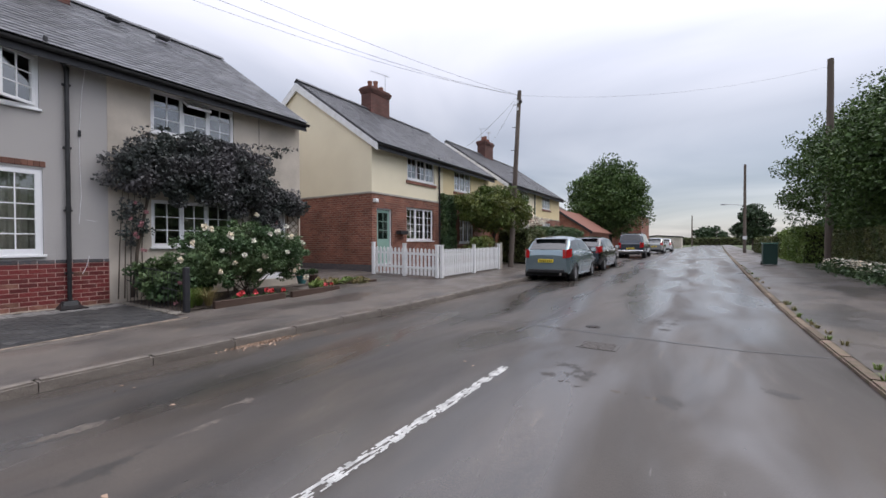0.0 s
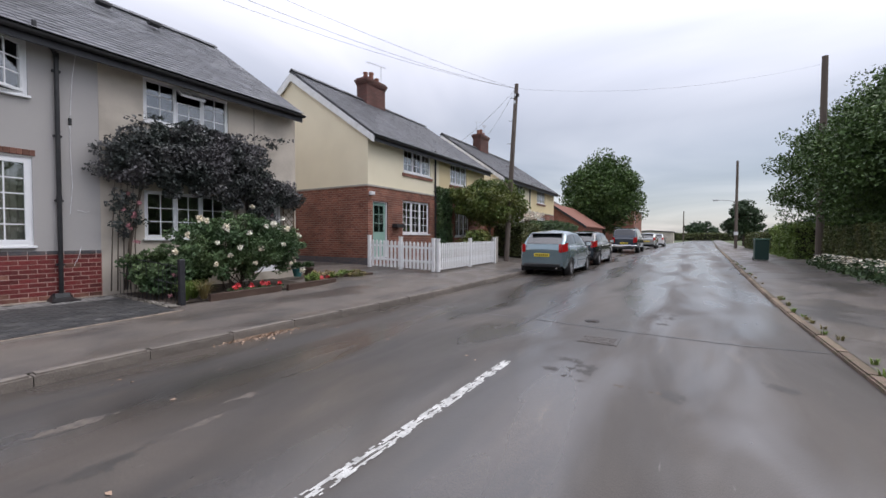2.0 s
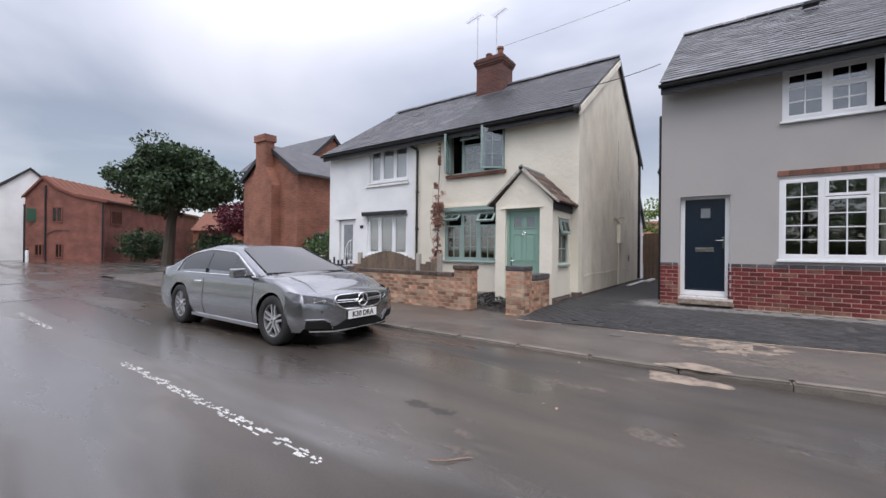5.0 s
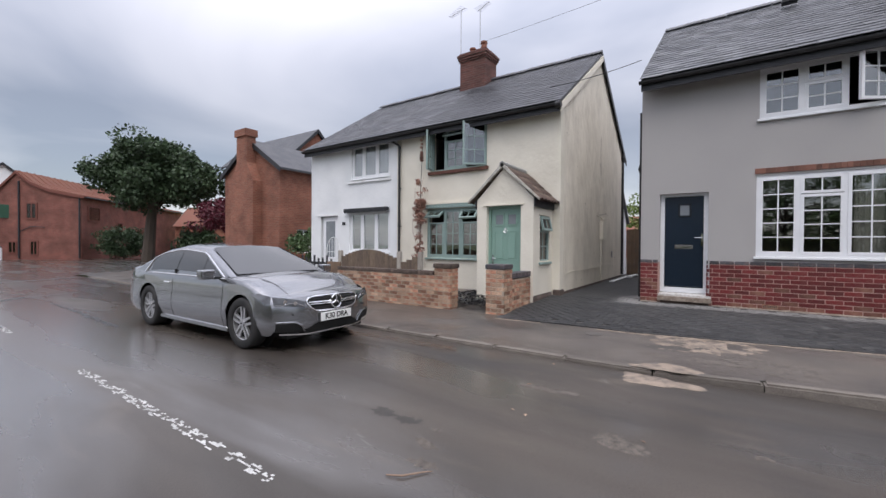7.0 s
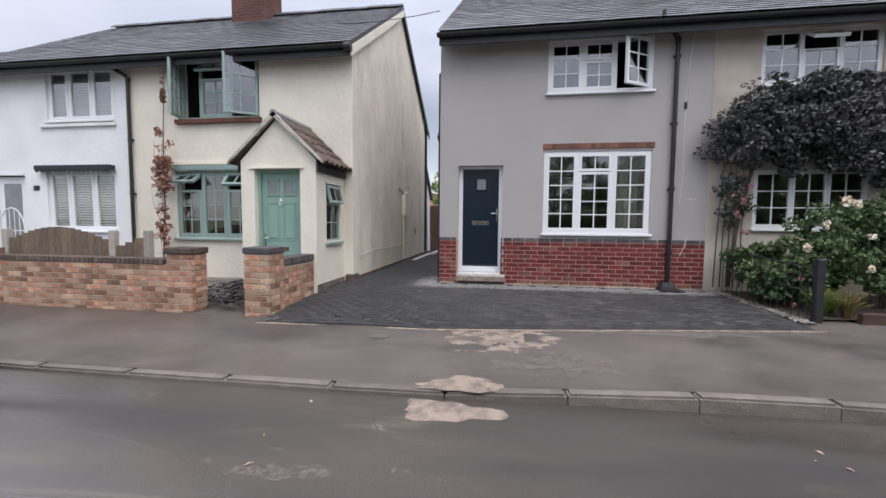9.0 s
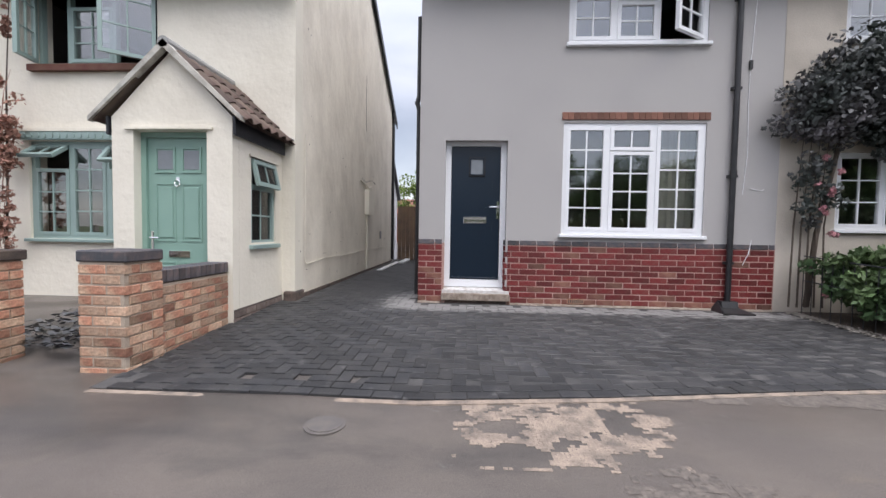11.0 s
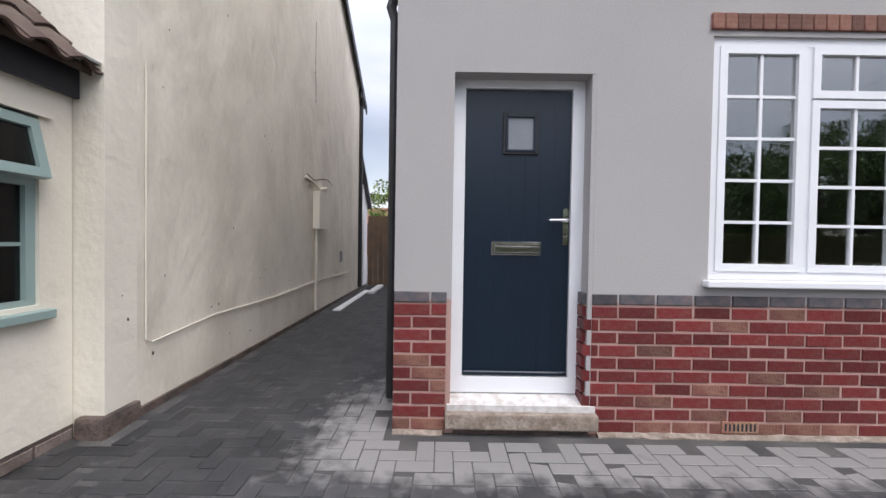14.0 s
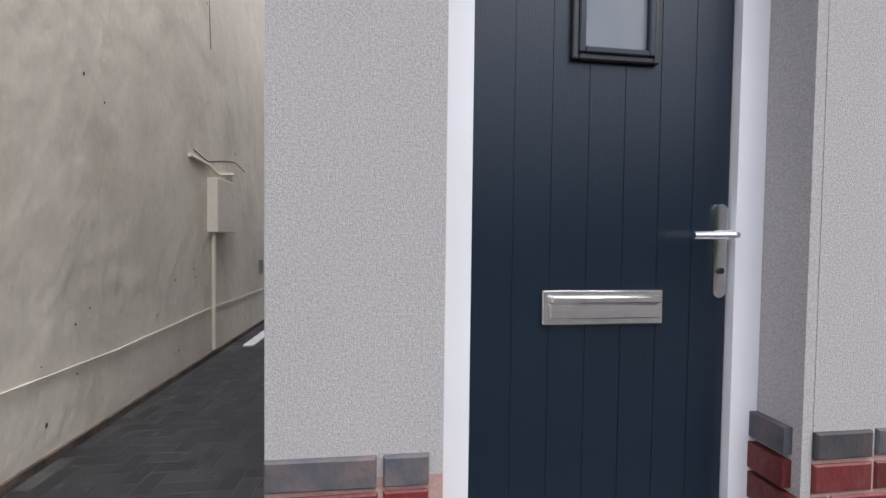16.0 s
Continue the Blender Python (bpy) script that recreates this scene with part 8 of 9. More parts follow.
def red_cottage():
    """A brick house with its gable and one long side towards the junction; one roof slope sweeps down lower."""
    h = thing("red_brick_cottage", (0, 0, 0), "long red brick cottage with clay pantile roof and dark downpipes", "house")
    deep = 17.0
    part("wall", prism(bmesh.new(), [(0, -0.2), (5.45, -0.2), (5.45, 5.1), (4.2, 6.55), (3.3, 5.75), (2.0, 5.2), (0, 4.85)], "y", -deep, 0), BRICK_FAR, h)
    for pts in ([(-0.25, 4.78), (2.0, 5.2), (2.0, 5.32), (-0.25, 4.9)], [(2.0, 5.2), (3.3, 5.75), (3.3, 5.87), (2.0, 5.32)], [(3.3, 5.75), (4.2, 6.55), (4.2, 6.68), (3.3, 5.87)], [(4.2, 6.55), (5.6, 4.95), (5.6, 5.07), (4.2, 6.68)]):
        slope = part("roof_slope", prism(bmesh.new(), pts, "y", -deep - 0.1, 0.12), PANTILE, h)
        part("barge_board", prism(bmesh.new(), [(a, b - 0.10 if i < 2 else b - 0.04) for i, (a, b) in enumerate(pts)], "y", 0.125, 0.15), RED_PAINT, h)
        (ua, za), (ub, zb) = pts[3], pts[2]
        for i in range(24 if ub - ua > 0.5 else 0):
            y = -i * 0.7 - 0.2
            part("tile_roll", tubed([(ua, y, za + 0.01), (ub, y, zb + 0.01)], 0.05, 5), PANTILE, slope)
    for u0, u1, z0, z1 in ((2.9, 3.65, 3.05, 4.3), (4.2, 4.8, 0.45, 1.4), (2.85, 3.4, 0.3, 1.45)):
        w = part("window", boxed((u0, u0 + 0.09, 0.0, 0.05, z0, z1), (u1 - 0.09, u1, 0.0, 0.05, z0, z1), (u0 + 0.09, u1 - 0.09, 0.0, 0.05, z1 - 0.09, z1), (u0 + 0.09, u1 - 0.09, 0.0, 0.06, z0, z0 + 0.1), ((u0 + u1) / 2 - 0.03, (u0 + u1) / 2 + 0.03, 0.0, 0.04, z0 + 0.1, z1 - 0.09)), RED_PAINT, h)
        part("pane", boxed((u0 + 0.09, u1 - 0.09, 0.0, 0.02, z0 + 0.1, z1 - 0.09)), DARK_GLASS, w)
    for v0, v1, z0, z1 in ((0.7, 2.2, 3.0, 4.2), (4.4, 5.3, 1.7, 3.1), (9.0, 10.0, 1.0, 2.6)):
        w = part("window", boxed((-0.05, 0, -v1, -v1 + 0.09, z0, z1), (-0.05, 0, -v0 - 0.09, -v0, z0, z1), (-0.05, 0, -v1 + 0.09, -v0 - 0.09, z1 - 0.09, z1), (-0.06, 0, -v1 + 0.09, -v0 - 0.09, z0, z0 + 0.1)), RED_PAINT, h)
        part("pane", boxed((-0.02, 0, -v1 + 0.09, -v0 - 0.09, z0 + 0.1, z1 - 0.09)), DARK_GLASS, w)
    for u, y, top in ((4.05, 0.07, 5.9), (0.1, 0.07, 4.8)):
        part("downpipe", tubed([(u, y, 0.1), (u, y, top)], 0.06, 7), BLACK_PAINT, h)
    part("waste_pipe", tubed([(4.0, 0.07, 2.1), (3.3, 0.07, 2.5), (2.4, 0.07, 2.45)], 0.03, 6), BLACK_PAINT, h)
    part("gutter", tubed([(-0.3, 0.0, 4.78), (-0.3, -deep, 4.78)], 0.06, 6), BLACK_PAINT, h)
    h.matrix_basis = placed(-10.06, -40.64, -45)


BRICK_FAR = bricks("dull_red_brickwork", (0.22, 0.082, 0.062), (0.175, 0.062, 0.048), (0.19, 0.11, 0.085))
RED_PAINT = red
red_cottage()
block("low_brick_barn", "low red brick range with pantiled roof", -2.5, 2.5, -7, 7, 3.2, 5.2, BRICK_ORANGE, PANTILE, at=placed(-25.5, -43.5, 35))
block("white_house", "white rendered house end with pantile roof behind the brick cottage", -2.3, 2.3, -8, 0, 5.7, 7.75, WHITE_RENDER, PANTILE, at=placed(-7.1, -48.8, -3))
block("red_brick_house", "small red brick house with a pantile roof at the road end", -2.4, 2.4, -1.15, 1.15, 5.3, 6.9, BRICK_FAR, PANTILE, at=placed(-4.3, -55.0, 90), windows=[(-0.6, 0.1, 1.0, 2.2, WHITE_PVC), (-0.6, 0.1, 3.4, 4.5, WHITE_PVC)])
sg = thing("hanging_sign", (-6.1, -44.0, 0), "dark green sign board on a tall black post", "sign")
part("post", tubed([(-6.1, -44.0, -0.05), (-6.1, -44.0, 4.4)], 0.06, 8), BLACK_PAINT, sg)
part("board", bevelled(boxed((-6.9, -6.2, -44.04, -43.97, 3.1, 4.1)), 0.01), material("sign_green", (0.03, 0.09, 0.055), 0.5), sg)
for x, y in ((-4.55, -45.5), (-6.15, -43.2)):
    bo = thing("bollard", (x, y, 0), "white painted bollard with a dark cap at the junction", "bollard", "bollards at the junction")
    part("post", tubed([(x, y, -0.05), (x, y, 0.85), (x, y, 0.92)], [0.11, 0.11, 0.07], 10), WHITE_PAINT, bo)
    part("cap", tubed([(x, y, 0.92), (x, y, 1.0)], 0.075, 10), BLACK_PAINT, bo)
block("pantiled_outbuilding", "low outbuilding with bright clay pantile roof", -3.0, 3.0, -4.5, 4.5, 2.4, 4.4, BRICK_ORANGE, PANTILE, at=placed(-10.9, 41, 0))
block("far_brick_house", "far red brick house with tiled roof", -4, 4, -5, 5, 5.0, 7.6, BRICK_ORANGE, TILE_BROWN, at=placed(-17, 43, 0))
block("far_cottage", "far orange brick cottage beyond the round tree", -4, 4, -5, 5, 5.2, 7.0, BRICK_ORANGE, SLATE_DARK, at=placed(-10.5, 66, 0), windows=[(-4, -2.8, 1, 2.2, WHITE_PVC), (-4, -2.8, 3.6, 4.7, WHITE_PVC), (1.5, 3, 1, 2.2, WHITE_PVC)])
block("far_garage", "low dark flat garage beside the far bend", -6, 3, -4, 4, 2.6, 2.9, CREAM_OLD, SLATE_DARK, at=placed(-6.0, 105, 0), category="building")
field = solid("yellow_field", sheet(lambda y: (-60, -22), [-60, -45, -33], lambda x, y: 0.25, 3), material("ripe_crop", (0.45, 0.38, 0.08), 0.9, second=(0.3, 0.3, 0.08), scale=1), "sunlit yellow crop beyond the gardens", "field", kind="structure")


# ---- parked cars ----
TYRE = material("tyre_rubber", (0.018, 0.018, 0.019), 0.8, second=(0.04, 0.038, 0.036), scale=12)
ALLOY = material("silver_alloy", (0.50, 0.50, 0.52), 0.35, 0.7, second=(0.6, 0.6, 0.62), scale=10)
LINER = material("black_wheel_liner", (0.008, 0.008, 0.008), 0.9)
HEADLAMP = material("headlamp_lens", (0.10, 0.105, 0.115), 0.06, 0.3, second=(0.04, 0.042, 0.045), scale=9, amount=0.9)
TAILLAMP = material("red_tail_lamp", (0.45, 0.012, 0.015), 0.12, second=(0.25, 0.01, 0.012), scale=18, coat=0.5)
PLATE_WHITE = material("white_number_plate", (0.82, 0.82, 0.80), 0.4)
PLATE_YELLOW = material("yellow_number_plate", (0.80, 0.62, 0.05), 0.4)


def car_paint(name, colour, metal=0.5):
    return material(name, colour, 0.22, metal, second=tuple(c * 0.85 for c in colour), scale=1.5, amount=0.35, coat=1.0)


def grid_mesh(name, pts, cut=None):
    """A surface through rows of points; cut(i, j) leaves quads out."""
    nu, nv = len(pts), len(pts[0])
    verts = [tuple(p) for row in pts for p in row]
    faces = [(i * nv + j, i * nv + j + 1, (i + 1) * nv + j + 1, (i + 1) * nv + j) for i in range(nu - 1) for j in range(nv - 1) if not (cut and cut(i, j))]
    return verts, faces


def wheel(parent, x, y, r, side, spokes, width=0.2):
    """side: +1 where the wheel's face looks to +y."""
    w = part("wheel", tubed([(x, y - width / 2 + 0.012, r), (x, y - width / 2, r)], 0.01, 6), LINER, parent)
    bm = bmesh.new()
    prof = [(0.70, -0.5), (0.93, -0.5), (0.985, -0.42), (1.0, -0.25), (1.0, 0.25), (0.985, 0.42), (0.93, 0.5), (0.70, 0.5), (0.66, 0.44), (0.64, 0.0), (0.66, -0.44)]
    n = 28
    rings = [[bm.verts.new((x + r * q * math.cos(a), y + t * width, r + r * q * math.sin(a))) for q, t in prof] for a in np.linspace(0, 2 * math.pi, n, False)]
    for i in range(n):
        for j in range(len(prof)):
            k = (j + 1) % len(prof)
            bm.faces.new((rings[i][j], rings[i][k], rings[(i + 1) % n][k], rings[(i + 1) % n][j]))
    smooth(part("tyre", bm, TYRE, w))
    f = y + side * width * 0.42
    rim = bmesh.new()
    for q0, q1, d0, d1 in ((0.70, 0.63, 0.0, -0.012), (0.63, 0.61, -0.012, -0.06)):
        a_ = [rim.verts.new((x + r * q0 * math.cos(a), f + side * d0, r + r * q0 * math.sin(a))) for a in np.linspace(0, 2 * math.pi, n, False)]
        b_ = [rim.verts.new((x + r * q1 * math.cos(a), f + side * d1, r + r * q1 * math.sin(a))) for a in np.linspace(0, 2 * math.pi, n, False)]
        for i in range(n):
            rim.faces.new((a_[i], a_[(i + 1) % n], b_[(i + 1) % n], b_[i]))
    part("rim", rim, ALLOY, w)
    part("brake_disc", tubed([(x, f - side * 0.08, r), (x, f - side * 0.075, r)], r * 0.5, 20), IRON, w)
    for s in range(spokes):
        a = 2 * math.pi * s / spokes + 0.3
        for off in ((-0.15, 0.15) if spokes == 5 else (-0.045, 0.045)):
            c1, c2 = math.cos(a + off * 1.2), math.sin(a + off * 1.2)
            tx, tz = -math.sin(a), math.cos(a)
            p0 = Vector((x + tx * off * 0.5 * r, f - side * 0.012, r + tz * off * 0.5 * r))
            p1 = Vector((x + r * 0.67 * c1, f - side * 0.006, r + r * 0.67 * c2))
            sp = bmesh.new()
            wv, wd = Vector((tx, 0, tz)) * 0.017, Vector((0, side * 0.012, 0))
            vs = [sp.verts.new(p) for p in (p0 - wv, p0 + wv, p1 + wv * 0.8, p1 - wv * 0.8, p0 - wv - wd * 2, p0 + wv - wd * 2, p1 + wv * 0.8 - wd * 2, p1 - wv * 0.8 - wd * 2)]
            for q in ((0, 1, 2, 3), (0, 4, 5, 1), (1, 5, 6, 2), (2, 6, 7, 3), (3, 7, 4, 0)):
                sp.faces.new([vs[k] for k in q])
            part("spoke", sp, ALLOY, w)
    part("hub_cap", tubed([(x, f - side * 0.02, r), (x, f + side * 0.004, r)], r * 0.13, 14), ALLOY, w)


def car(label, name, paint, length, width, belt, top, cowl, roof_a, roof_b, rear_glass, axle_f, axle_r, r, hood_z, nose_z, boot_z, tail_z, sill, spokes=5, pick_up=False, sleek=False):
    """A car on its own ground, nose towards +x, x from 0 (tail) to length. The tables give its side outline."""
    c = thing(name, (0, 0, 0), label, "car")
    hw = width / 2
    xs = sorted(set([round(v, 3) for v in np.linspace(0, length, 66)] + [axle_f - r, axle_f + r, axle_r - r, axle_r + r]))

    def deck(x):
        return lerp(x, [(0, tail_z - 0.12), (0.05, tail_z), (rear_glass * 0.6 if not pick_up else 0.3, boot_z), (rear_glass, belt + 0.02), (cowl, belt + 0.02), ((cowl + length) / 2, hood_z), (length - 0.28, nose_z), (length - 0.06, nose_z - 0.12), (length, nose_z - 0.24)])

    if sleek:
        def deck(x):
            return lerp(x, [(0, tail_z - 0.05), (0.06, tail_z), (rear_glass * 0.6, boot_z), (rear_glass, belt + 0.03), (cowl, belt + 0.03), (cowl + 0.35, belt + 0.012), ((cowl + length) / 2 + 0.1, hood_z - 0.02), (length - 0.22, nose_z), (length - 0.06, nose_z - 0.022), (length, nose_z - 0.05)])

    def half(x):
        if sleek:
            return hw * lerp(x, [(0, 0.84), (0.10, 0.91), (0.45, 0.975), (1.0, 1.0), (2.0, 0.985), (3.0, 0.985), (length - 0.9, 1.0), (length - 0.4, 0.985), (length - 0.1, 0.95), (length, 0.92)])
        return hw * lerp(x, [(0, 0.80), (0.10, 0.88), (0.45, 0.965), (1.0, 1.0), (length - 1.3, 1.0), (length - 0.6, 0.97), (length - 0.22, 0.90), (length - 0.07, 0.80), (length, 0.66)])

    arch = r * 1.13

    def low(x):
        z = lerp(x, [(0, 0.34), (0.12, sill + 0.06), (0.7, sill), (length - 0.6, sill), (length - 0.1, sill + 0.02), (length, sill + 0.08)])
        for ax in (axle_f, axle_r):
            d = abs(x - ax)
            if d < arch:
                z = max(z, r + math.sqrt(arch * arch - d * d))
        return z

    def section(x, side):
        h, d, z0 = half(x), deck(x), low(x)
        mid = sill + 0.55 * (d - sill)
        col = []
        for u in (0.0, 0.12, 0.3, 0.5, 0.7, 0.84, 0.93):
            z = z0 + (d - 0.05 - z0) * u
            full = (z - sill) / max(0.05, d - sill)
            bulge = 1.0 - 0.07 * max(0.0, 0.25 - full) / 0.25 - 0.045 * max(0.0, full - 0.55) / 0.45 - (0.008 if 0.6 < full < 0.68 else 0)
            col.append((x, side * h * bulge, z))
        for v, dz in ((0.93, -0.018), (0.86, 0.0), (0.6, 0.018), (0.3, 0.03), (0.0, 0.034)):
            col.append((x, side * h * v, d + dz))
        return col

    def bowed(q):
        """Rounds the nose and the tail, seen from above and from the side."""
        x, y, z = q
        if not sleek:
            return q
        f = max(0.0, min(1.0, (x - (length - 0.9)) / 0.9))
        g = max(0.0, min(1.0, (0.5 - x) / 0.5))
        side = min(1.0, abs(y) / hw) ** 2.4
        rise = max(0.0, z - 0.46) / 0.27
        dip = max(0.0, 0.34 - z) / 0.16
        return (x - f * f * (0.235 * side + 0.085 * rise * rise + 0.04 * dip) + g * (0.12 * side + 0.05 * max(0.0, z - 0.7)), y, z)

    rows = [[bowed(q) for q in section(x, 1) + section(x, -1)[::-1][1:]] for x in xs]
    body = smooth(part("body", grid_mesh("body", rows), paint, c))
    body.modifiers.new("edges", "EDGE_SPLIT").split_angle = radians(38)
    for x in (0, length):
        i = 0 if x == 0 else len(xs) - 1
        if sleek:
            edge = section(x, 1)
            low_z, top_z = edge[0][2], deck(x) + 0.034
            cols = []
            for v in np.linspace(-1, 1, 25):
                yy = v * edge[3][1]
                crown = deck(x) + 0.034 * (1 - v * v) - 0.05 * abs(v) ** 8
                cols.append([bowed((x, yy, low_z + (crown - low_z) * u)) for u in np.linspace(0, 1, 12)])
            smooth(part("end_panel", grid_mesh("end_panel", cols), paint, c))
            continue
        bm = bmesh.new()
        bm.faces.new([bm.verts.new(p) for p in rows[i]])
        part("end_panel", bm, paint, c)
    part("underbody", boxed((0.12, length - 0.15, -hw * 0.72, hw * 0.72, sill - 0.03, belt - 0.25)), LINER, c)
    for ax in (axle_f, axle_r):
        for s in (1, -1):
            part("wheel_arch", tubed([(ax, s * hw * 0.70, r), (ax, s * hw * 0.69, r)], arch * 1.02, 24), LINER, c)
            wheel(c, ax, s * (hw - 0.115), r, s, spokes)
    # greenhouse
    gx = sorted(set([round(v, 3) for v in np.linspace(rear_glass, cowl, 40)]))

    def roof_z(x):
        return lerp(x, [(rear_glass, belt + 0.03), (roof_b, top - 0.06), ((roof_a + roof_b) / 2 - 0.1, top), (roof_a, top - 0.035), (cowl, belt + 0.03)]) + 0.035 * math.sin(math.pi * min(1, max(0, (x - rear_glass) / (cowl - rear_glass)))) * (1 if roof_b > rear_glass + 0.2 else 0)

    def ring(x, grow=0.0):
        z1, h = roof_z(x), half(x) * 0.93
        k = (z1 - belt) / (top - belt)
        ht = h * (1 - 0.20 * k)
        zb = belt - 0.02
        pts = []
        for u in (0.0, 0.2, 0.5, 0.8, 0.95):
            pts.append((h + (ht - h) * u ** 1.25 + grow, zb + (z1 - zb) * u * 0.97))
        for v, dz in ((0.93, 0.0), (0.75, 0.022), (0.4, 0.04), (0.0, 0.048)):
            pts.append((ht * v, z1 + dz * k + grow))
        return pts

    shell = [[(x, y, z) for y, z in ring(x)] + [(x, -y, z) for y, z in ring(x)[::-1][1:]] for x in gx]
    smooth(part("roof", grid_mesh("roof", shell), paint, c))

    def patch(nm, x0, x1, j0, j1, mat, grow, sym=True, n=14, shade=None):
        for s in ((1, -1) if sym else (1,)):
            rows_ = []
            for x in np.linspace(x0, x1, n):
                rg = ring(x, grow)
                rows_.append([(x, s * y, z) for y, z in rg[j0:j1]])
            smooth(part(nm, grid_mesh(nm, rows_), mat, c))

    def cross(nm, x0, x1, mat, n=10, inset=0.88, grow=0.009):
        rows_ = []
        for x in np.linspace(x0, x1, n):
            rg = ring(x, grow)
            top_y = rg[5][0] * inset / 0.93
            ys_, zs_ = [q[0] for q in rg[8:4:-1]], [q[1] for q in rg[8:4:-1]]
            up = [(x, top_y * v, float(np.interp(abs(top_y * v), ys_, zs_)) + grow) for v in np.linspace(-1, 1, 13)]
            rows_.append(up)
        smooth(part(nm, grid_mesh(nm, rows_), mat, c))

    pillar = roof_a - (roof_a - roof_b) * 0.52
    glass_m = CAR_GLASS
    # side windows stay inside the slope of the screens
    for a, b in ((roof_b - (0.26 if sleek else 0.12) if not pick_up else roof_b + 0.05, pillar - (0.008 if sleek else 0.03)), (pillar + (0.008 if sleek else 0.03), roof_a + 0.15)):
        for s in (1, -1):
            rows_ = []
            for x in np.linspace(a, b, 12):
                rg = ring(x, 0.005)
                rows_.append([(x, s * y, z) for y, z in rg[1:4]] + [(x, s * (rg[3][0] + (rg[4][0] - rg[3][0]) * 0.6), rg[3][1] + (rg[4][1] - rg[3][1]) * 0.6)])
            smooth(part("side_window", grid_mesh("side_window", rows_), glass_m, c))
        
    for s in (1, -1):
        p1, p2 = ring(roof_a + 0.17, 0.005), ring(cowl - 0.16, 0.005)
        bm = bmesh.new()
        bm.faces.new([bm.verts.new(q) for q in ((roof_a + 0.17, s * p1[1][0], p1[1][1]), (cowl - 0.2, s * p2[1][0], p2[1][1] + 0.005), (roof_a + 0.17, s * p1[3][0], p1[3][1]))])
        part("quarter_window", bm, glass_m, c)
        part("waist_trim", tubed([(roof_b - 0.15, s * (half(roof_b) * 0.93 + 0.006), belt + 0.005), (pillar, s * (half(pillar) * 0.93 + 0.008), belt + 0.005), (cowl - 0.1, s * (half(cowl) * 0.93 + 0.006), belt + 0.008)], 0.009, 5), CHROME, c)
        for gx_ in (pillar, cowl - 0.12):
            line = section(gx_, s)[0:7]
            part("door_gap", tubed([(a_, b_ + s * 0.0005, c_) for a_, b_, c_ in line], 0.0035, 4), LINER, c)
        part("sill_trim", bevelled(boxed((axle_r + arch, axle_f - arch, s * hw * 0.93 - 0.02, s * hw * 0.93 + 0.02, sill - 0.02, sill + 0.045)), 0.01), paint, c)
        part("door_handle", bevelled(boxed((pillar - 0.26, pillar - 0.08, s * hw * 0.975 - 0.01, s * hw * 0.975 + 0.028, belt - 0.14, belt - 0.11)), 0.008), CHROME if not pick_up else paint, c)
        mx = cowl - 0.28
        if sleek:
            over = [ring(x, 0.009) for x in np.linspace(roof_b - 0.30, roof_a + 0.15, 14)]
            line = [(x, s * (rg[3][0] + (rg[4][0] - rg[3][0]) * 0.7), rg[3][1] + (rg[4][1] - rg[3][1]) * 0.7) for x, rg in zip(np.linspace(roof_b - 0.30, roof_a + 0.15, 14), over)]
            first, last = ring(roof_b - 0.42, 0.008), ring(cowl - 0.12, 0.008)
            line = [(roof_b - 0.42, s * first[0][0], belt + 0.01)] + line + [(cowl - 0.12, s * last[0][0], belt + 0.02)]
            part("window_surround", tubed(line, 0.011, 6), CHROME, c, "bright chrome strip round the side windows")
            part("window_divider", boxed((pillar - 0.010, pillar + 0.010, min(s * (ring(pillar)[1][0] - 0.02), s * (ring(pillar)[0][0] + 0.004)), max(s * (ring(pillar)[1][0] - 0.02), s * (ring(pillar)[0][0] + 0.004)), belt + 0.0, belt + 0.08)), LINER, c)
        m = part("door_mirror", bevelled(boxed((mx - 0.06, mx + 0.08, s * (hw + 0.02) - 0.005 if s > 0 else s * (hw + 0.20), s * (hw + 0.20) if s > 0 else s * (hw + 0.02) + 0.005, belt + 0.0, belt + 0.13)), 0.03, 3), paint, c)
        part("mirror_arm", boxed((mx - 0.02, mx + 0.04, min(s * (hw - 0.1), s * (hw + 0.03)), max(s * (hw - 0.1), s * (hw + 0.03)), belt - 0.005, belt + 0.03)), BLACK_PLASTIC, m)
        part("mirror_glass", boxed((mx - 0.066, mx - 0.061, min(s * (hw + 0.04), s * (hw + 0.18)), max(s * (hw + 0.04), s * (hw + 0.18)), belt + 0.02, belt + 0.11)), CHROME, m)
    cross("windscreen", roof_a + 0.03, cowl - 0.03, glass_m)
    cross("rear_window", rear_glass + 0.05, roof_b - 0.02, glass_m)
    return c, half, deck


CAR_GLASS = material("dark_car_glass", (0.012, 0.014, 0.016), 0.03, 0.0, second=(0.016, 0.018, 0.02), spec=0.9, coat=0.4)


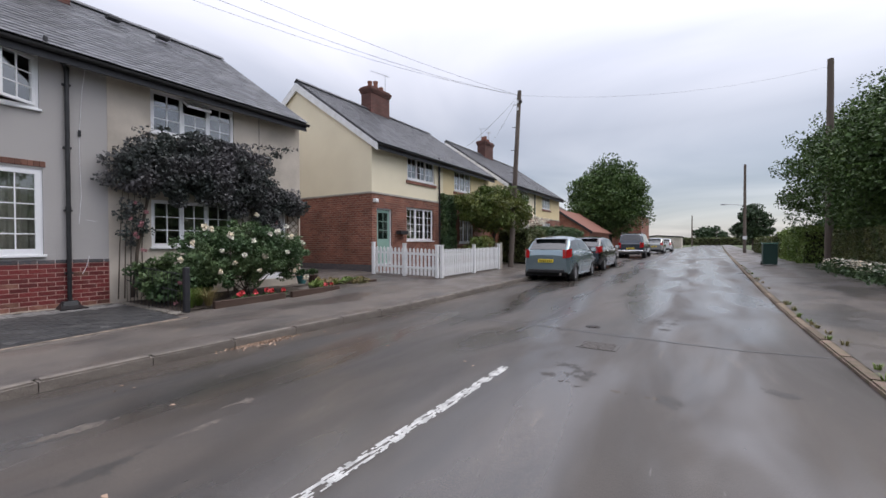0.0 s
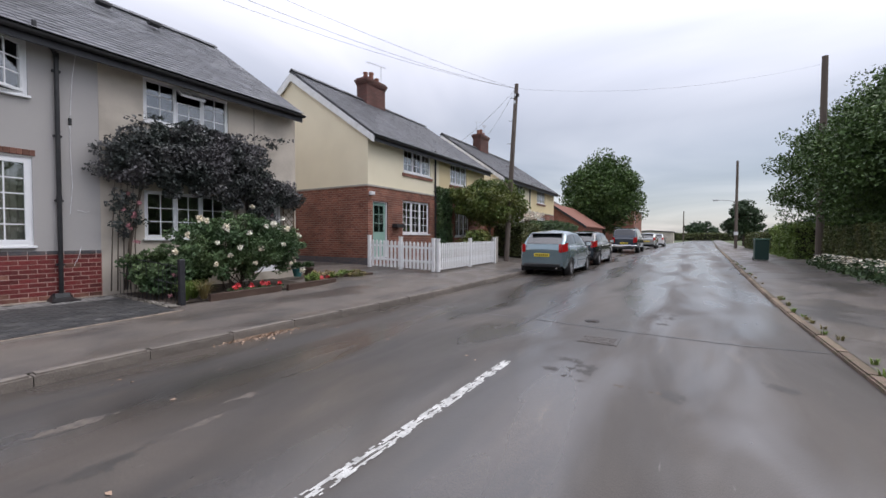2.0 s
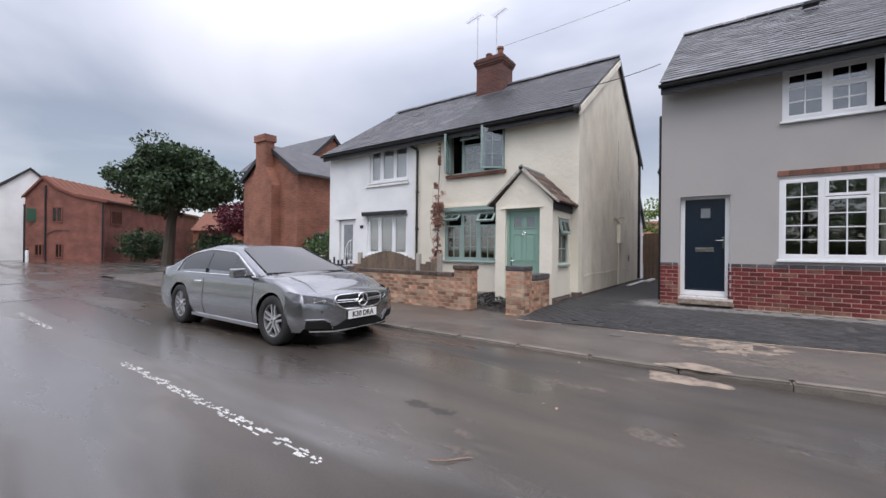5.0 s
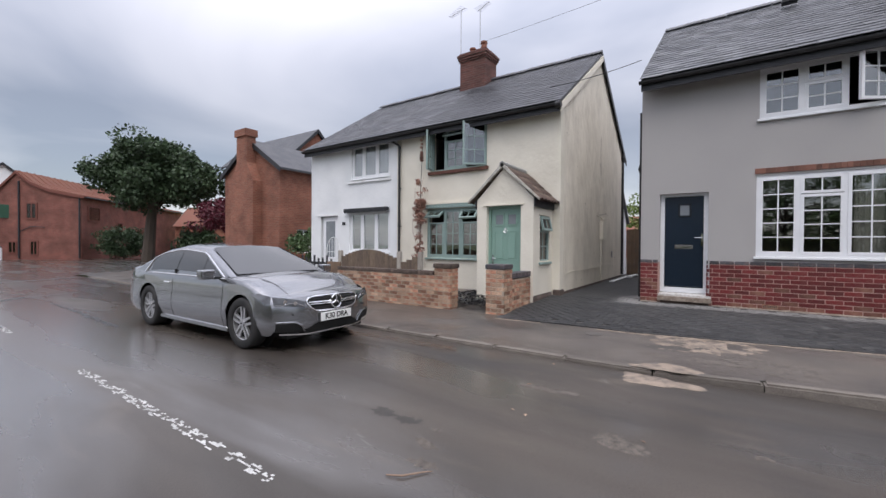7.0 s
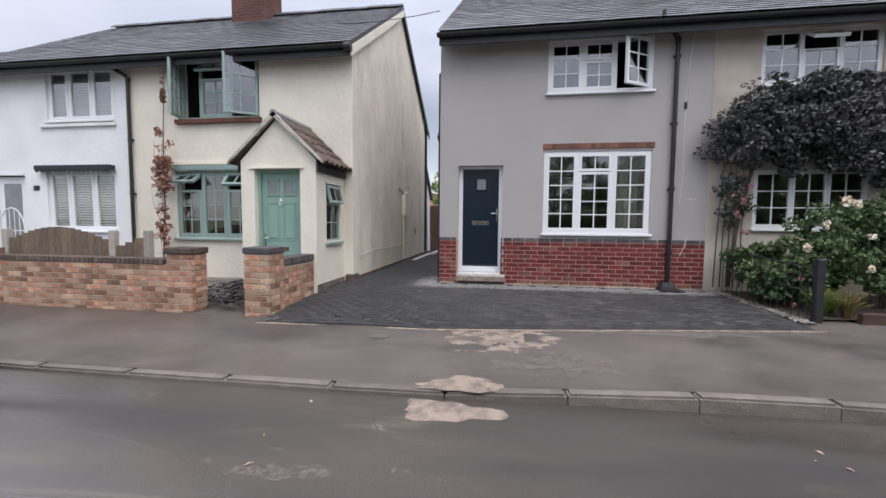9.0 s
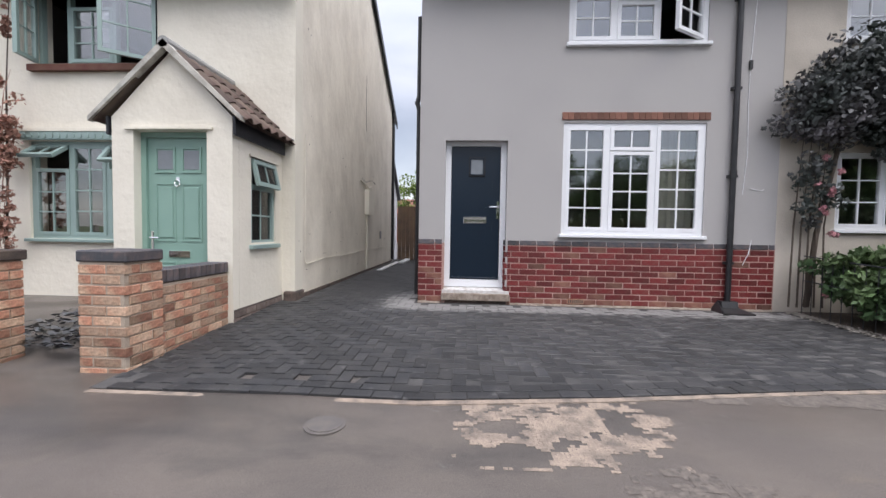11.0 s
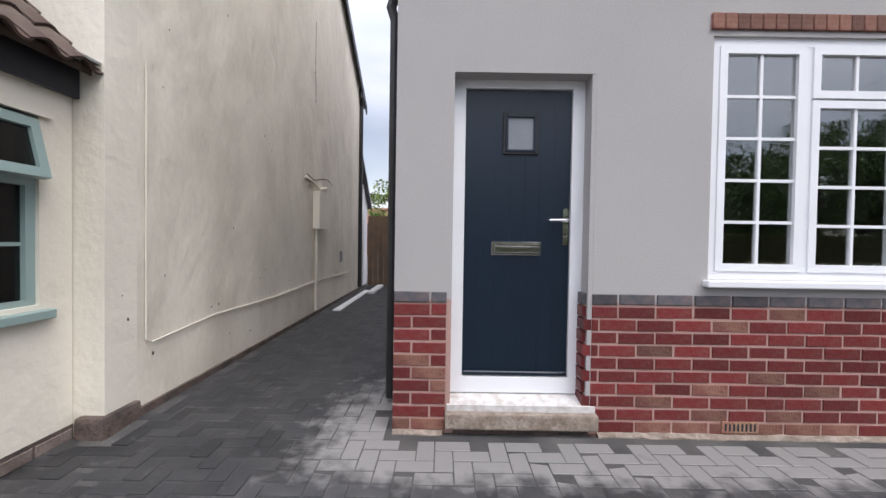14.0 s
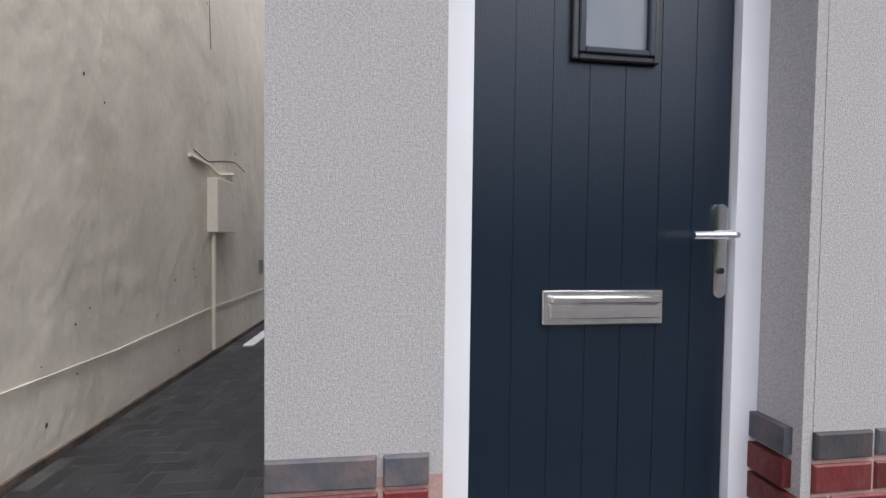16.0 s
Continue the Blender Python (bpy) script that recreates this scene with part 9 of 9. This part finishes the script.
def plate(parent, x, y, z, nose, mat, text=None):
    p = part("number_plate", bevelled(boxed((x - 0.006, x + 0.006, y - 0.26, y + 0.26, z - 0.055, z + 0.055)), 0.004), mat, parent)
    if text:
        cu = bpy.data.curves.new("plate_text", "FONT")
        cu.body, cu.size, cu.extrude, cu.align_x, cu.align_y = text, 0.098, 0.001, "CENTER", "CENTER"
        cu.offset = 0.0022
        o = new("plate_text", cu)
        o.data.materials.append(LINER)
        o.parent = p
        o.matrix_basis = Matrix.Translation((x + nose * 0.0075, y, z)) @ Matrix.Rotation(radians(90 if nose > 0 else -90), 4, "Z") @ Matrix.Rotation(radians(90), 4, "X")
    else:
        for i in range(7):
            yy = y - 0.19 + i * 0.063
            part("plate_character", boxed((x - 0.008 if nose < 0 else x + 0.006, x - 0.006 if nose < 0 else x + 0.008, yy - 0.018, yy + 0.018, z - 0.034, z + 0.034)), LINER, p)
    return p


def set_down(c, x, y, z, turn):
    c.matrix_basis = Matrix.Translation((x, y, z)) @ Matrix.Rotation(radians(turn), 4, "Z")


def silver_coupe():
    paint = material("metallic_grey_paint", (0.30, 0.305, 0.32), 0.24, 0.9, second=(0.27, 0.275, 0.29), scale=1.5, amount=0.35, coat=1.0)
    L_ = 4.52
    c, half, deck = car("metallic grey two-door coupe parked against the dropped kerb", "coupe", paint, L_, 1.76, 0.86, 1.262, 3.42, 2.50, 1.30, 0.42, 3.75, 1.09, 0.325, 0.82, 0.70, 0.93, 0.89, 0.19, 5, sleek=True)
    hw = 0.88

    def face(y, z, out=0.0):
        """A point on the front of the car."""
        side = min(1.0, abs(y) / hw) ** 2.4
        rise, dip = max(0.0, z - 0.46) / 0.27, max(0.0, 0.34 - z) / 0.16
        return (L_ - 0.235 * side - 0.085 * rise * rise - 0.04 * dip + out, y, z)

    def drape(name, y0, y1, low, high, mat, parent, out=0.006, n=18, m=6, label=""):
        pts = []
        for y in np.linspace(y0, y1, n):
            a, b = lerp(abs(y), low), lerp(abs(y), high)
            pts.append([face(y, a + (b - a) * v, out) for v in np.linspace(0, 1, m)])
        return smooth(part(name, grid_mesh(name, pts), mat, parent, label))

    low_g, high_g = [(0, 0.475), (0.30, 0.485), (0.38, 0.53), (0.42, 0.60)], [(0, 0.672), (0.3, 0.668), (0.40, 0.652), (0.42, 0.62)]
    g = drape("grille", -0.42, 0.42, low_g, high_g, LINER, c, 0.008, 25)
    ys = np.linspace(-0.42, 0.42, 25)
    ring_ = [face(y, lerp(abs(y), high_g), 0.014) for y in ys] + [face(y, lerp(abs(y), low_g), 0.014) for y in ys[::-1]]
    part("grille_surround", tubed(ring_ + [ring_[0]], 0.011, 6), CHROME, g)
    for s in (1, -1):
        for za, zb, th in ((0.588, 0.600, 0.011), (0.566, 0.574, 0.006)):
            part("grille_bar", tubed([face(s * y, za + (zb - za) * y / 0.4, 0.024) for y in (0.08, 0.18, 0.28, 0.40)], [th * 1.3, th, th, th * 0.8], 6), CHROME, g)
    for z in (0.51, 0.53, 0.635, 0.652):
        part("grille_slat", tubed([face(y, z, 0.010) for y in np.linspace(-0.33, 0.33, 9)], 0.004, 4), BLACK_PLASTIC, g)
    ex = face(0, 0.585)[0] + 0.035
    star = part("round_emblem", tubed([(ex, 0.088 * math.cos(a), 0.585 + 0.088 * math.sin(a)) for a in np.linspace(0, 2 * math.pi, 25)], 0.0105, 6), CHROME, g, "round chrome emblem")
    for k in range(3):
        a = math.pi / 2 + k * 2 * math.pi / 3
        part("emblem_arm", tubed([(ex, 0, 0.585), (ex, 0.084 * math.cos(a), 0.585 + 0.084 * math.sin(a))], [0.017, 0.004], 5), CHROME, star)
    plate(c, L_ + 0.022, 0.0, 0.40, 1, PLATE_WHITE, "K30 DRA")
    drape("lower_grille", -0.44, 0.44, [(0, 0.235), (0.44, 0.225)], [(0, 0.335), (0.28, 0.335), (0.44, 0.25)], LINER, c, 0.007, 17)
    drape("front_splitter", -0.74, 0.74, [(0, 0.205), (0.42, 0.195), (0.74, 0.225)], [(0, 0.226), (0.42, 0.214), (0.74, 0.243)], CHROME, c, 0.028, 25, 3, "bright lower lip")
    for s in (1, -1):
        intake = drape("air_intake", s * 0.47, s * 0.78, [(0.47, 0.24), (0.78, 0.265)], [(0.47, 0.29), (0.56, 0.355), (0.78, 0.365)], LINER, c, 0.007, 9)
        part("intake_trim", tubed([face(s * 0.45, 0.245, 0.012), face(s * 0.50, 0.33, 0.014), face(s * 0.57, 0.372, 0.012), face(s * 0.78, 0.382, 0.006)], 0.010, 6), paint, intake)
        part("parking_sensor", tubed([face(s * 0.60, 0.47, 0.0), face(s * 0.60, 0.47, 0.012)], 0.012, 8), BLACK_PLASTIC, c)
        # the lamp wraps from the grille round the corner and back along the wing
        pts = []
        for u in np.linspace(0, 1, 9):
            y = 0.445 + 0.345 * u
            za, zb = 0.53 + 0.055 * u + 0.01 * math.sin(math.pi * u), 0.615 + 0.075 * u ** 0.7
            pts.append([face(s * y, za + (zb - za) * v, 0.008) for v in np.linspace(0, 1, 6)])
        lamp = smooth(part("headlamp", grid_mesh("headlamp", pts), HEADLAMP, c))
        pts = []
        for u in np.linspace(0, 1, 9):
            x = L_ - 0.01 - 0.50 * u
            f = max(0.0, (x - (L_ - 0.9)) / 0.9) ** 2
            za, zb = 0.585 + 0.12 * u, 0.69 + 0.045 * u
            pts.append([(x - f * (0.235 + 0.085 * (max(0.0, z - 0.46) / 0.27) ** 2) + 0.012, s * (half(x) * (0.988 - 0.05 * v) + 0.007), z) for v, z in ((v, za + (zb - za) * v) for v in np.linspace(0, 1, 5))])
        smooth(part("lamp_side", grid_mesh("lamp_side", pts), HEADLAMP, lamp))
        part("running_light", tubed([face(s * y, 0.56 + 0.10 * (y - 0.46) + (0.03 if 0.5 < y < 0.65 else 0), 0.014) for y in (0.46, 0.54, 0.62, 0.70, 0.78)], 0.007, 5), CHROME, lamp)
        for y, z in ((0.56, 0.60), (0.67, 0.622)):
            part("headlamp_projector", tubed([face(s * y, z, 0.002), face(s * y, z, 0.016)], 0.026, 14), CHROME, lamp)
        part("bonnet_crease", tubed([(3.42, s * 0.66, deck(3.42) + 0.016), (3.85, s * 0.60, deck(3.85) + 0.019), (4.22, s * 0.50, deck(4.22) + 0.018)], [0.004, 0.007, 0.004], 5), paint, c)
    part("wiper", tubed([(3.36, -0.5, 0.92), (3.24, 0.1, 0.975), (3.27, 0.25, 0.96)], 0.008, 5), BLACK_PLASTIC, c)
    part("wiper", tubed([(3.38, 0.1, 0.91), (3.24, 0.6, 0.945)], 0.008, 5), BLACK_PLASTIC, c)
    return c


def tail_end(c, half, deck, x0, lamp_z, plate_z, glass, wide=0.19, tall=0.24, bumper=True, paint=None):
    for s in (1, -1):
        rows_ = []
        for u in np.linspace(0, 1, 6):
            x = x0 + 0.30 * u
            rows_.append([(x - 0.012, s * (half(x) * 0.975 + 0.012), lamp_z - tall / 2 + tall * v + 0.05 * u) for v in np.linspace(0, 1, 5)])
        lamp = smooth(part("tail_lamp", grid_mesh("tail_lamp", rows_), TAILLAMP, c))
        yb = s * half(x0) * 0.97
        part("lamp_face", boxed((x0 - 0.02, x0 + 0.01, min(yb, yb - s * 0.10), max(yb, yb - s * 0.10), lamp_z - tall / 2, lamp_z + tall / 2)), TAILLAMP, lamp)
    plate(c, x0 - 0.015, 0, plate_z, -1, PLATE_YELLOW)
    if bumper:
        part("bumper_insert", bevelled(boxed((x0 - 0.03, x0 + 0.1, -0.62, 0.62, 0.30, 0.42)), 0.02), BLACK_PLASTIC, c)
    part("exhaust", tubed([(x0 - 0.04, -0.5, 0.27), (x0 + 0.3, -0.5, 0.27)], 0.03, 8), CHROME, c)


def hatchback(label, name, paint, length=3.95):
    c, half, deck = car(label, name, paint, length, 1.72, 0.98, 1.46, length - 1.02, length - 1.75, 0.62, 0.10, length - 0.82, 0.62, 0.30, 0.90, 0.74, 1.02, 0.98, 0.22, 7)
    tail_end(c, half, deck, 0.0, 0.93, 0.70, None, tall=0.27)
    part("rear_wiper", tubed([(0.22, 0.0, 1.10), (0.28, -0.32, 1.16)], 0.008, 5), BLACK_PLASTIC, c)
    part("roof_spoiler", prism(bmesh.new(), [(0.42, 1.43), (0.62, 1.46), (0.75, 1.45), (0.6, 1.415)], "y", -0.52, 0.52), paint, c)
    for s in (1, -1):
        part("headlamp", boxed((length - 0.45, length - 0.12, min(s * 0.62, s * 0.80), max(s * 0.62, s * 0.80), 0.6, 0.74)), HEADLAMP, c)
    return c


def pick_up():
    paint = car_paint("dark_blue_grey_paint", (0.035, 0.045, 0.06), 0.3)
    c, half, deck = car("dark blue-grey pick-up truck with a hard rear canopy", "pickup_truck", paint, 5.1, 1.85, 1.12, 1.76, 3.75, 3.15, 0.30, 0.06, 4.15, 1.2, 0.38, 1.08, 0.98, 1.14, 1.12, 0.42, 6, True)
    tail_end(c, half, deck, 0.0, 0.95, 0.72, None, tall=0.36)
    part("step_bumper", bevelled(boxed((-0.12, 0.05, -0.82, 0.82, 0.45, 0.60)), 0.02), CHROME, c)
    for s in (1, -1):
        part("roof_rail", tubed([(0.5, s * 0.62, 1.80), (0.6, s * 0.64, 1.86), (2.9, s * 0.64, 1.86), (3.0, s * 0.62, 1.80)], 0.018, 6), BLACK_PLASTIC, c)
        part("headlamp", boxed((4.8, 5.02, min(s * 0.6, s * 0.84), max(s * 0.6, s * 0.84), 0.75, 0.95)), HEADLAMP, c)
    return c


set_down(silver_coupe(), -3.68, -8.98, 0.0, 91.2)
set_down(hatchback("pale teal hatchback parked at the kerb behind a black car", "hatchback", car_paint("pale_teal_paint", (0.19, 0.26, 0.29), 0.5)), -4.2, 13.15, 0.04, 90)
set_down(hatchback("black hatchback parked before the pale teal one", "hatchback", car_paint("black_paint", (0.012, 0.012, 0.016), 0.2), 4.3), -4.25, 18.4, 0.10, 90)
set_down(pick_up(), -4.0, 31.4, 0.21, 90)
set_down(hatchback("light silver hatchback parked beyond the pick-up", "hatchback", car_paint("pale_silver_paint", (0.42, 0.43, 0.41), 0.5), 4.2), -3.6, 44.5, 0.28, 90)
set_down(hatchback("distant white hatchback parked along the road", "hatchback", car_paint("white_paint_gloss", (0.7, 0.7, 0.7), 0.0), 4.2), -3.3, 53.0, 0.29, 90)

# weeds along the far kerb
rng = random.Random(91)
for i in range(34):
    y = rng.uniform(3.5, 24)
    grass_tuft("kerb_weed", right_kerb(y) + rng.uniform(0.10, 0.2), y, 0.05 + rising(y), rng.uniform(0.04, 0.11), 26, STRAW if i % 3 else BRIGHT_LEAF, "short dry weeds growing along the kerb", 600 + i)

# small litter on the road
rng = random.Random(77)
for i in range(26):
    x, y = rng.uniform(-4.6, -1.9), rng.uniform(-2.5, 6.0)
    lf = thing("fallen_leaf", (x, y, 0.0), "small pale fallen leaf on the damp road", "leaf", "leaves fallen on the road")
    s = rng.uniform(0.012, 0.03)
    a = rng.uniform(0, 6)
    v = [(x + s * math.cos(a), y + s * math.sin(a), 0.004), (x + s * 0.5 * math.cos(a + 1.6), y + s * 0.5 * math.sin(a + 1.6), 0.012), (x - s * math.cos(a), y - s * math.sin(a), 0.005), (x - s * 0.5 * math.cos(a + 1.6), y - s * 0.5 * math.sin(a + 1.6), 0.009)]
    part("leaf_blade", (v, [(0, 1, 2, 3)]), LITTER, lf)
tw = thing("twig", (-1.93, -1.7, 0.0), "bare pale twig lying in the road", "twig")
part("stick", tubed([(-1.86, -1.80, 0.008), (-1.90, -1.71, 0.014), (-2.0, -1.64, 0.010), (-2.05, -1.60, 0.007)], [0.004, 0.006, 0.005, 0.002], 5), LITTER, tw)
n = 500
rg = np.random.default_rng(66)
solid("leaf_litter", leafy("leaf_litter", np.stack([-4.93 + np.abs(rg.normal(0, 0.1, n)), 3.25 + rg.normal(0, 0.28, n), np.full(n, 0.008)], 1), 0.02, rg), LITTER, "drift of brown leaves in the gutter", "leaves", kind="stuff")


# ---- bricks of the grey house's plinth ----
plinth = [o for o in HOUSE_A.children if o.name.startswith("front_wall")][0]
GAP = [(-1.245, -0.372, 0.0, 2.3)]
brick_course(plinth, FRONT_A + 0.004, -1.56, 3.01, 0.155, 11, (RED_BRICK, WORN_BRICK), holes=GAP, seed=21, joint=0.0105)
brick_course(plinth, FRONT_A + 0.008, -1.56, 3.01, 1.004, 1, (BLUE_BRICK,), holes=GAP, height=0.075, seed=22)
brick_course(plinth, -0.372, FRONT_A - 0.25, FRONT_A + 0.0, 0.155, 11, (RED_BRICK,), seed=23, axis="x", length=0.24)
brick_course(plinth, -0.372, FRONT_A - 0.25, FRONT_A + 0.0, 1.004, 1, (BLUE_BRICK,), seed=24, axis="x", height=0.075, length=0.24)
air = part("air_brick", boxed((FRONT_A - 0.02, FRONT_A + 0.012, 0.42, 0.64, 0.245, 0.31)), OLD_BRICK, plinth, "orange terracotta air brick")
for i in range(8):
    part("air_slot", boxed((FRONT_A + 0.01, FRONT_A + 0.0135, 0.435 + i * 0.025, 0.447 + i * 0.025, 0.255, 0.30)), BLACK_PAINT, air)
